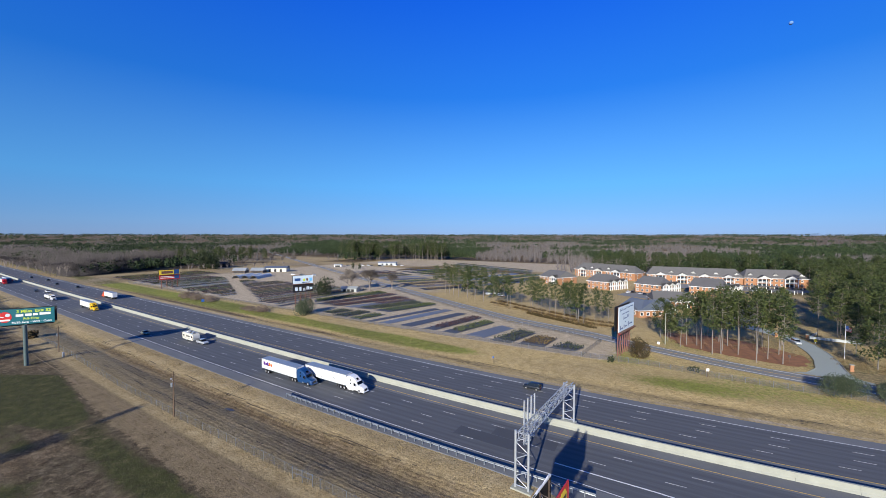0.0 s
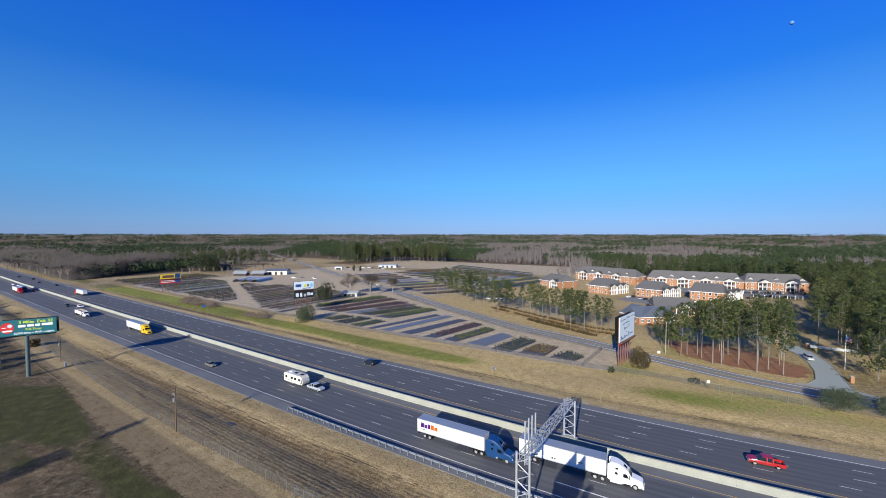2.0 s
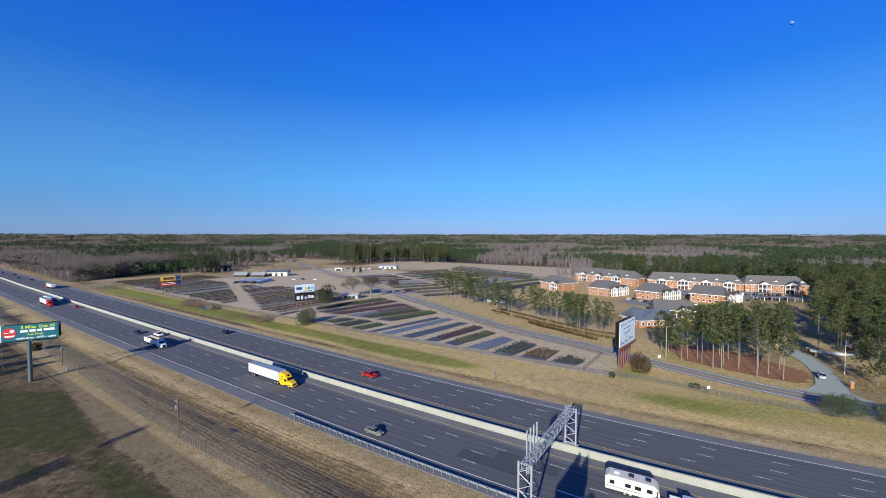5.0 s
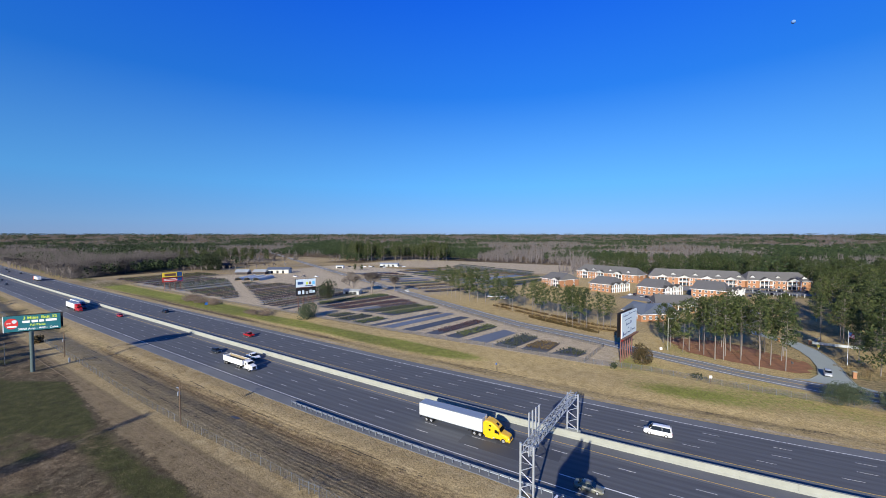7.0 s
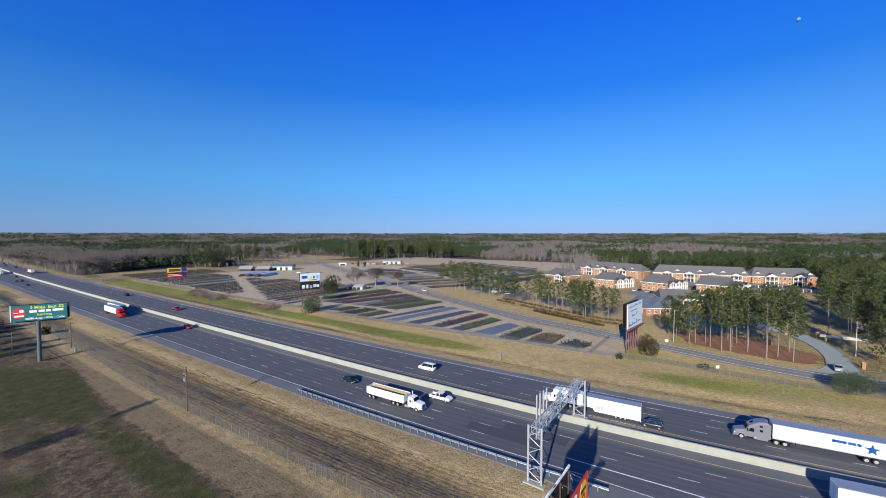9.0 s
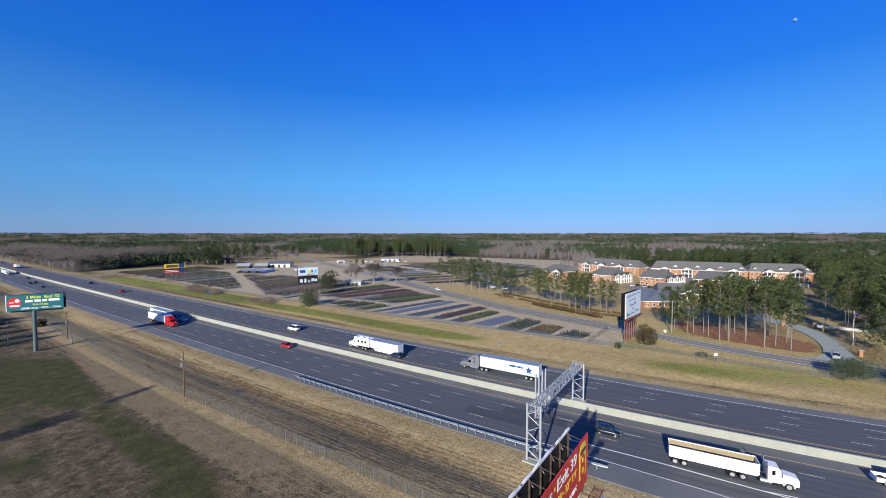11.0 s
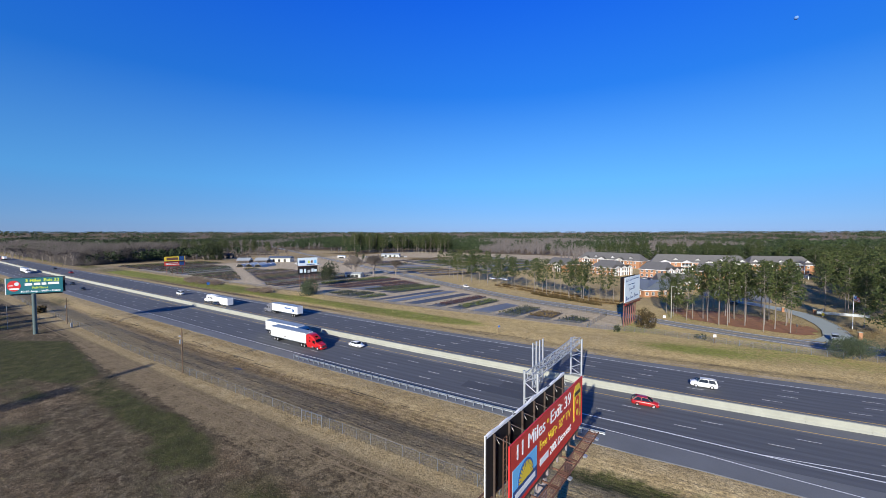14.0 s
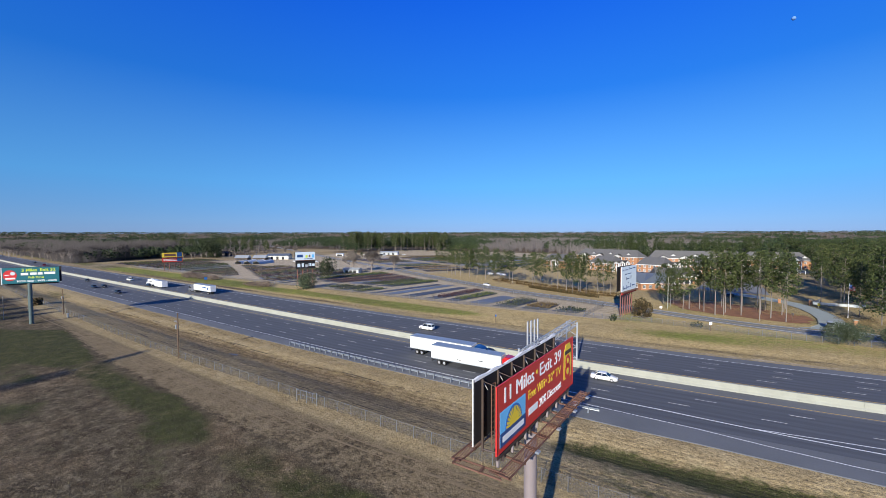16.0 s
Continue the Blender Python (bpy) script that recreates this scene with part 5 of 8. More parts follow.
for i in range(38):
    x0 = -127 - i * 7.3
    lo = bend(x0) + 53.5 + (2.5 if i % 3 else 0)
    spans, cur = [], None
    for k in range(120):
        x, y = x0 + 0.06 * k, lo + 0.94 * k
        if x < -235 or y < track_y(x) - 3:
            top = 128 if x > -345 else 150
        else:
            top = 136
        ok = y < top and abs(y - track_y(x)) > 4.5 and y < front_y(x) - 16 and not (x > -128 and y > 72)
        if ok:
            cur = [(x, y), (x, y)] if cur is None else [cur[0], (x, y)]
        elif cur:
            spans.append(cur)
            cur = None
    for p, q in spans:
        if q[1] - p[1] < 8:
            continue
        kind = rb.choice(["crop_dark", "crop_maroon", "crop_rust", "crop_maroon", None, "crop_green", "crop_green", "crop_dark"])
        bed([p, (p[0] + 4.1, p[1]), (q[0] + 4.1, q[1]), q], kind, 0.96, rb.choice(["dark_cloth", "dark_cloth", "dark_cloth", "blue_cloth"]), gap=1.6)
for i in range(9):
    x0 = -215 + i * 19
    bed([(x0, 300 - i * 9), (x0 + 11, 296 - i * 9), (x0 + 40, 350 - i * 6), (x0 + 28, 354 - i * 6)], rb.choice(["crop_dark", "crop_rust", None, "crop_green"]), 0.9, rb.choice(["weed_cloth", "blue_cloth"]), gap=2.6)
for i in range(10):
    x0 = -236 + i * 15.5
    for lo, hi, sx in ((18, 52, 0), (60, 104, 26)):
        fy0, fy1 = front_y(x0), front_y(x0 + 9)
        bed([(x0 + sx, fy0 + lo), (x0 + sx + 9, fy1 + lo), (x0 + sx + 33, fy1 + hi), (x0 + sx + 24, fy0 + hi)], rb.choice(["crop_dark", "crop_rust", "crop_green", None, "crop_maroon"]), 0.9,
            rb.choice(["dark_cloth", "weed_cloth", "blue_cloth"]), gap=2.2)
for i in range(5):
    x0, y0 = -196 + 3 * i, 408 - 11 * i
    bed([(x0, y0 - 4.5), (x0 + 128, y0 - 62), (x0 + 130, y0 - 57.5), (x0 + 2, y0)], ["crop_dark", None, "crop_green", "crop_dark", "crop_rust"][i], 1.0, "weed_cloth", gap=2.4)


# ---- the tall sign behind the viewpoint, known by its shadow on the field ----
def tall_sign():
    root = thing("tall_sign", "tall field-side steel sign pole, two panels slatted to thin their shadow", "sign", at=pose(-27.4, -129.5, 0))
    bm = bm_new()
    tube(bm, (0, 0, -0.3), (0, 0, 34.2), 0.20, 0.14, 12)
    part("pole", bm, M["steel"], root)
    # unseen panels, split into open slats so the shadow they throw turns fainter
    for z0, z1, w in ((24.0, 28.2, 2.2), (30.2, 33.8, 1.2)):
        k = 0
        while -w + 0.62 * k < w:
            bm = bm_new()
            box(bm, -w + 0.62 * k, -w + 0.62 * k + 0.36, -0.1, 0.1, z0, z1)
            part("slat", bm, M["white"], root)
            k += 1


tall_sign()
bm = bm_new()
disc(bm, 0, 0, 1.6, 0.0, n=18, ry=0.45)
M["wet"] = paint("ditch_water", (0.03, 0.03, 0.025), 0.30, 0, 0.1, 1, 5)
tagged(new("puddle", make("puddle", bm, M["wet"])), "small dark puddle lying in the wet ditch", "puddle").matrix_basis = pose(-21.4, -31.2, -0.80, 0, 0, 8)


# ---- trees ----
def tuft(bm, c, s, r2):
    u = Vector((r2.uniform(-1, 1), r2.uniform(-1, 1), r2.uniform(-0.6, 1))).normalized()
    w = u.orthogonal().normalized()
    t = u.cross(w)
    a = r2.uniform(0, 6.28)
    w, t = w * math.cos(a) + t * math.sin(a), t * math.cos(a) - w * math.sin(a)
    v = [bm.verts.new(c + s * p) for p in (w * 1.1, 0.55 * t - 0.5 * w, -0.55 * t - 0.5 * w)]
    bm.faces.new(v)


def pine_mesh(seed, h, base, spread, clumps, tufts):
    """A tall trunk with short whorled limbs and a ragged crown of needle tufts."""
    r2 = random.Random(seed)
    tr, cr = bm_new(), bm_new()
    p = Vector((0, 0, -0.3))
    lean = Vector((r2.uniform(-.02, .02), r2.uniform(-.02, .02), 1))
    rad = h * 0.0080
    for i in range(4):
        q = p + lean * (h * 0.98 / 4) + Vector((r2.uniform(-.12, .12), r2.uniform(-.12, .12), 0))
        tube(tr, p, q, rad * (1 - i * 0.22), rad * (1 - (i + 1) * 0.22), 7, False)
        p = q
    for i in range(clumps):
        f = (i + r2.random()) / clumps
        z = h * (base + (1 - base) * f)
        reach = spread * (0.35 + 0.65 * math.sin(math.pi * min(1, 0.30 + 0.66 * f))) * r2.uniform(0.55, 1.1) * (0.35 if f > 0.93 else 1)
        a = i * 2.4 + r2.uniform(-.6, .6)
        c = Vector((reach * math.cos(a), reach * math.sin(a), z + r2.uniform(-.3, .7)))
        tube(tr, (lean.x * z, lean.y * z, z - 0.6), c, 0.06, 0.03, 4, False)
        size = spread * 0.42 * r2.uniform(0.7, 1.25)
        for _ in range(int(tufts * 2.0)):
            d = Vector((r2.gauss(0, 1), r2.gauss(0, 1), r2.gauss(0, 0.66))) * size * 0.52
            tuft(cr, c + d, r2.uniform(0.20, 0.46), r2)
    return make("trunk", tr, M["bark"]), make("crown", cr, M["needles"])


def bare_mesh(seed, h, spread, mat="twigs", kids=3, twig=0.045, trunk=0.30, first=1.0):
    """A leafless tree: limbs forking into fine twigs."""
    r2 = random.Random(seed)
    tr, tw = bm_new(), bm_new()

    def grow(p, d, l, r, depth):
        q = p + d * l
        if depth < 3:
            tube(tr, p, q, r, r * 0.65, 5 if depth < 2 else 4, False)
        else:
            w = d.orthogonal().normalized() * max(twig, r)
            v = [tw.verts.new(x) for x in (p - w, p + w, q)]
            tw.faces.new(v)
        if depth >= 5:
            return
        for k in range(kids if depth else 5):
            n = (d + Vector((r2.uniform(-1, 1), r2.uniform(-1, 1), r2.uniform(-0.25, 0.75))) * (0.55 + 0.12 * depth) * spread).normalized()
            grow(p + d * l * r2.uniform(0.65, 1.0), n, l * r2.uniform(0.6, 0.78) * (first if depth == 0 else 1), r * 0.6, depth + 1)

    grow(Vector((0, 0, -0.3)), Vector((0, 0, 1)), h * trunk, h * 0.022, 0)
    return make("trunk", tr, M["grey_bark"]), make("crown", tw, M[mat])


def bush_mesh(seed, r, h, n, mat, s=0.3):
    r2 = random.Random(seed)
    bm = bm_new()
    lobes = [(r2.uniform(-.55, .55) * r, r2.uniform(-.55, .55) * r, r2.uniform(0.28, 0.68) * h, r2.uniform(0.4, 0.62)) for _ in range(9)]
    for i in range(n):
        x, y, z, k = lobes[i % 9]
        d = Vector((r2.gauss(0, 1), r2.gauss(0, 1), r2.gauss(0, 1))).normalized() * r2.uniform(0.75, 1.05)
        c = Vector((x + d.x * k * r, y + d.y * k * r, max(0.1, z + d.z * k * h * 0.8)))
        tuft(bm, c, r2.uniform(0.6, 1.2) * s, r2)
    st = bm_new()
    for k in range(4):
        tube(st, (0, 0, -0.2), (r2.uniform(-.4, .4) * r, r2.uniform(-.4, .4) * r, h * 0.6), 0.07, 0.03, 5, False)
    return make("stems", st, M["grey_bark"]), make("foliage", bm, M[mat])


def plant(name, meshes, label, category, group, at):
    root = thing(name, label, category, group, at=at)
    for me in meshes:
        ob = new(me.name, me)
        ob.parent = root
    return root


PINES = [pine_mesh(11, 20, 0.40, 3.0, 26, 22), pine_mesh(12, 22, 0.47, 2.8, 24, 22), pine_mesh(13, 18, 0.36, 3.1, 26, 22), pine_mesh(14, 21, 0.52, 2.7, 22, 22), pine_mesh(15, 16, 0.32, 2.9, 26, 22)]
FULL = [pine_mesh(21, 21, 0.22, 3.8, 30, 36), pine_mesh(22, 18, 0.15, 3.6, 30, 36), pine_mesh(23, 23, 0.32, 3.8, 30, 34)]


def pine(x, y, h, k=None, full=False, group="pines along the road", label="tall pine with a bare trunk and a ragged green crown"):
    src = FULL if full else PINES
    i = rng.randrange(len(src)) if k is None else k
    hs = ((21, 18, 23) if full else (20, 22, 18, 21, 16))[i]
    s = h / hs
    return plant("pine_tree", src[i], label, "tree", group, pose(x, y, 0, 0, 0, rng.uniform(0, 360)) @ Matrix.Diagonal((s * rng.uniform(0.9, 1.1), s * rng.uniform(0.9, 1.1), s, 1)))


# grove beside the drive
for x, y, h in ((75.1, 85.1, 19.5), (78.4, 87, 20), (82.4, 77.5, 22), (85, 79, 23), (85.9, 84, 20), (88.2, 92, 21), (91, 88, 20.5), (93.9, 74, 22), (97.7, 80, 21.5), (100.8, 76, 21), (96, 86, 22),
                (102, 88, 21), (104, 96, 22), (99, 97, 21), (92, 98, 20), (86, 97, 20), (80, 95, 19), (106, 104, 21), (98, 106, 21), (90, 108, 20), (83, 106, 18), (73.0, 82, 18), (79.5, 82.5, 20), (90, 81, 21)):
    pine(x, y, h)
for x, y, h in ((66.5, 93, 16), (70, 96, 15), (69, 88, 13)):
    pine(x, y, h, full=True, label="bushy pine beside the clubhouse")
# row beside the frontage road
for x, y, h in ((-72, 147, 20), (-68, 152, 21), (-63, 149, 19), (-58, 146, 20), (-52, 142, 21), (-47, 145, 20), (-44, 139, 19), (-38, 138, 21), (-34, 142, 20), (-30, 134, 19), (-22, 130, 17), (-15.9, 121, 17),
                (-12, 128, 18), (-7.8, 121.5, 18), (-2, 124, 17), (5.3, 116.3, 18), (8, 121, 17), (13.4, 110, 19), (16, 115, 17), (20.2, 110.6, 18), (23, 116, 17), (26, 104, 18), (29.5, 100.5, 19), (31, 107, 18),
                (33, 102, 18), (35.5, 101, 19), (42.6, 103, 16), (45, 108, 15), (39, 110, 16), (-18, 136, 18), (-26, 142, 18), (2, 131, 17), (27, 112, 17)):
    pine(x, y, h, group="pines by the frontage road")
# woods on the rise beyond the drive
rw = random.Random(31)
n = 0
while n < 190:
    x, y = rw.uniform(112, 250), rw.uniform(80, 330)
    if x < 67.5 + 0.245 * (y + 84) or x - 112 > (y - 40) * 0.95 or (x < 138 and 112 < y < 126) or (x < 121 and y < 112):
        continue
    pine(x, y, rw.uniform(17, 23.5), full=rw.random() < 0.5, group="pine wood beyond the drive", label="dense green pine in the wood beyond the drive")
    n += 1
for x, y, h in ((-262, -76, 19), (-254, -82, 17), (-246, -71, 20), (-236, -84, 18), (-225, -80, 19), (-214, -90, 17), (-272, -70, 18), (-284, -66, 20), (-200, -93, 18), (-187, -96, 16), (-296, -62, 19), (-128, -80, 17), (-118, -84, 18), (-140, -86, 18), (-152, -90, 19), (-165, -92, 18), (-176, -86, 19)):
    pine(x, y, h, full=True, group="pines south of the highway", label="pine standing south of the highway, shading the verge")
# pines behind the apartments, the stand beyond the nursery and the wood by the oak
def joined_pines(name, label, spots):
    """Far pines as one mass: (x, y, height, full crown)."""
    for slot, nm in ((0, name + "_trunks"), (1, name)):
        vs, fs, n0 = [], [], 0
        for i, (x, y, h, full) in enumerate(spots):
            src = (FULL if full else PINES)[i % 3]
            hs = ((21, 18, 23) if full else (20, 22, 18))[i % 3]
            me = src[slot]
            co = np.empty(len(me.vertices) * 3)
            me.vertices.foreach_get("co", co)
            co = co.reshape(-1, 3)
            k, a = h / hs, i * 2.39996
            r = np.array(((math.cos(a), math.sin(a), 0), (-math.sin(a), math.cos(a), 0), (0, 0, 1)))
            vs.append(co @ r * k + np.array((x, y, 0)))
            fs += [tuple(n0 + v for v in p.vertices) for p in me.polygons]
            n0 += len(co)
        me = bpy.data.meshes.new(nm)
        me.from_pydata(np.concatenate(vs).tolist(), [], fs)
        me.materials.append(M["needles" if slot else "bark"])
        tagged(new(nm, me), label if slot else "bare trunks of " + label, "woods", kind="stuff")


joined_pines("pine_belt", "green pines behind the apartment houses", [(rw.uniform(-5, 240), rw.uniform(338, 420), rw.uniform(17, 24), rw.random() < 0.7) for _ in range(100)])
spots = []
for i in range(90):
    t = rw.random()
    spots.append((-400 + 150 * t + rw.uniform(-14, 14), 372 + 78 * t + rw.uniform(-14, 40), rw.uniform(24, 32), False))
joined_pines("pine_stand", "tall straight pines beyond the fields", spots)
joined_pines("dark_pines", "big dark pines at the edge of the nursery", [(x, y, rw.uniform(17, 24), True) for x, y in [(rw.uniform(-620, -470), rw.uniform(165, 330)) for _ in range(75)] if y - 160 < (x + 620) * 1.1 + 30])

BARES = [bare_mesh(s, h, sp) for s, h, sp in ((41, 15, 1.0), (42, 17, 0.85), (43, 12, 1.1))]


def bare(x, y, h, k=None, group="bare trees at the wood's edge", label="leafless grey-brown tree at the edge of the wood"):
    k = rng.randrange(3) if k is None else k
    s = h / (15, 17, 12, 16, 14, 15, 16)[k] * 0.95
    return plant("bare_tree", BARES[k], label, "tree", group, pose(x, y, 0, 0, 0, rng.uniform(0, 360)) @ Matrix.Diagonal((s, s, s, 1)))


BARES.append(bare_mesh(44, 16, 1.55, "thicket", 4))
BARES.append(bare_mesh(45, 14, 1.35, "thicket", 4))
BARES.append(bare_mesh(46, 15, 1.5, "oak_twigs", 5, 0.055, 0.17, 1.9))
BARES.append(bare_mesh(47, 16, 1.6, "oak_twigs", 5, 0.055, 0.17, 1.9))
bare(-121, 132, 28, 6, "bare trees in the nursery", "wide leafless oak with a pale trunk beside the beds")
bare(-134, 126, 25, 5, "bare trees in the nursery", "wide leafless tree beside the beds")
bare(-112, 147, 21, 6, "bare trees in the nursery", "wide leafless tree beside the beds")
for i in range(7):
    for k in range(8):
        fx, fy_ = i / 6, k / 7
        x = (-470 + 36 * fx) * (1 - fy_) + (-690 + 50 * fx) * fy_ + rw.uniform(-3, 3)
        y = (218 + 95 * fx) * (1 - fy_) + (370 + 105 * fx) * fy_ + rw.uniform(-3, 3)
        bare(x, y, rw.uniform(9.5, 12.5), 5 + (i + k) % 2, "bare orchard rows beyond the nursery", "leafless orchard tree in a row beyond the nursery")
for i in range(95):
    t = rw.random()
    x, y = -445 - 60 * t + rw.uniform(-22, 12), 52 + 125 * t + rw.uniform(-8, 8)
    bare(x, y, rw.uniform(13, 24))
for i in range(60):
    bare(-445 - rw.uniform(0, 300), 52 + rw.uniform(0, 22) + 0.00 * i, rw.uniform(13, 20))
for i in range(18):
    bare(-415 + i * 3.2, 142 + i * 5.5 + rw.uniform(-5, 5), rw.uniform(9, 13), group="bare trees round the nursery field")
# oak at the nursery's corner, tree by the stacked boards, bushes
plant("evergreen_oak", bush_mesh(51, 14, 19, 5000, "dark_leaf", 0.75), "broad dark evergreen oak at the nursery's corner", "tree", "", pose(-414, 171, 0))
plant("evergreen_tree", bush_mesh(52, 6.5, 12.5, 1500, "dark_leaf", 0.6), "dark evergreen tree behind the stacked billboards", "tree", "", pose(-135, 101, 0))
plant("bush", bush_mesh(53, 6.2, 8.6, 3600, "grey_leaf", 0.34), "broad olive-brown bush below the stacked billboards", "bush", "bushes on the verge", pose(-95, 50.6, 0))
plant("bush", bush_mesh(54, 3.4, 6.2, 3200, "rusty_leaf", 0.24), "round bronze-green bush at the billboard's foot", "bush", "bushes on the verge", pose(60.9, 61.3, 0))
plant("bush", bush_mesh(55, 4.8, 5.8, 9500, "grey_leaf", 0.16), "grey-green bush by the fence corner", "bush", "bushes on the verge", pose(108.0, 51.0, 0))
plant("bush", bush_mesh(56, 5.2, 6.2, 9500, "grey_leaf", 0.16), "grey-green bush by the fence corner", "bush", "bushes on the verge", pose(118.0, 51.5, 0))
plant("bush", bush_mesh(57, 1.2, 2.4, 240, "dark_leaf", 0.25), "small conical shrub by the fence", "bush", "bushes on the verge", pose(53.2, 50.0, 0))
plant("bush", bush_mesh(58, 1.8, 1.8, 300, "dark_leaf", 0.25), "low shrub by the fence", "bush", "bushes on the verge", pose(76, 53.6, 0))
for x, y, h in ((-262, 262, 8), (-254, 265, 7)):
    plant("conifer", bush_mesh(59, 2.0, h, 500, "dark_leaf", 0.45), "small dark conifer at the yard's edge", "tree", "conifers at the yard", pose(x, y, 0))
SCRUB = [bush_mesh(71, 5.6, 2.8, 1100, "scrub", 0.26), bush_mesh(72, 4.6, 2.0, 800, "scrub", 0.25)]
for i, (x, y) in enumerate(((-207, 50), (-201, 46), (-194, 49), (-187, 46), (-181, 49), (-174, 47), (-212, 54), (-130, 43), (-124, 44), (-118, 43))):
    plant("scrub", SCRUB[i % 2], "leafless reddish-brown scrub on the verge", "scrub", "scrub on the verge", pose(x, y, 0, 0, 0, 70 * i))
for x, y, r in ((-168, -52, 5), (-176, -46, 4), (-160, -60, 4), (-150, -36, 2.5), (-185, -58, 6)):
    plant("bush", bush_mesh(60 + int(r), r, r * 1.1, 600, "rusty_leaf", 0.5), "dark brown thicket at the field's edge", "bush", "thicket at the field's edge", pose(x, y, 0))


# hedge and dry ornamental grass under the pines
def grass_patch(name, label, spots, mat, h, spread, n, seed):
    r2 = random.Random(seed)
    bm = bm_new()
    for x, y in spots:
        for _ in range(n):
            a, l = r2.uniform(0, 6.28), h * r2.uniform(0.5, 1.1)
            bx, by = x + r2.uniform(-spread, spread), y + r2.uniform(-spread, spread)
            d = Vector((math.cos(a), math.sin(a), 0))
            w = Vector((-d.y, d.x, 0)) * min(0.07, 0.22 * h)
            p, q = Vector((bx, by, 0)), Vector((bx, by, l)) + d * l * 0.45
            bm.faces.new([bm.verts.new(v) for v in (p - w, p + w, q)])
    return tagged(new(name, make(name, bm, M[mat])), label, "grass", kind="stuff")


r3 = random.Random(77)
grass_patch("dry_grass", "clumps of tall dry grass under the pines", [(r3.uniform(70, 108), r3.uniform(88, 112)) for _ in range(110)] + [(r3.uniform(116, 128), r3.uniform(78, 100)) for _ in range(60)] +
            [(t, float(np.interp(t, (-20, 10, 45, 66), (123, 112, 97, 88))) + r3.uniform(1, 7)) for t in [r3.uniform(-20, 55) for _ in range(150)]], "dry_grass", 0.7, 0.9, 14, 3)
grass_patch("hedge_row", "low bronze hedge beside the frontage road", [(t, float(np.interp(t, (-60, -15, 12, 40), (141, 122, 108, 95))) + r3.uniform(0, 1.5)) for t in [r3.uniform(5, 42) for _ in range(120)]], "rusty_leaf", 1.6, 0.7, 26, 4)
grass_patch("hedge_row", "brown winter hedge rows under the pines", [(t, float(np.interp(t, (-60, -15, 12, 40), (146, 128, 114, 102))) + k + r3.uniform(0, 1.2)) for k in (0, 7) for t in [r3.uniform(-24, 48) for _ in range(150)]], "rusty_leaf", 1.3, 0.7, 22, 14)
grass_patch("verge_grass", "coarse dry grass along the ditch and fences", [(t, bend(t) - 40.6 + r3.uniform(-1.2, 1.2)) for t in [r3.uniform(-100, 75) for _ in range(900)]] +
            [(t, bend(t) - 24 + flare(t, -24) + r3.uniform(-1.6, 1.3)) for t in [r3.uniform(-110, 42) for _ in range(620)]] + [(t, bend(t) + 32 + r3.uniform(-8, 16)) for t in [r3.uniform(-100, 120) for _ in range(1500)]], "verge_straw", 0.26, 1.1, 7, 5)
grass_patch("ditch_weeds", "dark weeds along the wet ditch", [(t, bend(t) - 29.6 + 0.8 * math.sin(t * 0.13) + r3.uniform(-0.5, 0.5)) for t in [r3.uniform(-120, 25) for _ in range(420)]], "rusty_leaf", 0.20, 0.4, 7, 8)


grass_patch("field_grass", "tussocks of dull dry grass over the near field", [(r3.uniform(-75, 75), r3.uniform(-112, -50)) for _ in range(7000)], "field_straw", 0.17, 0.6, 3, 6)


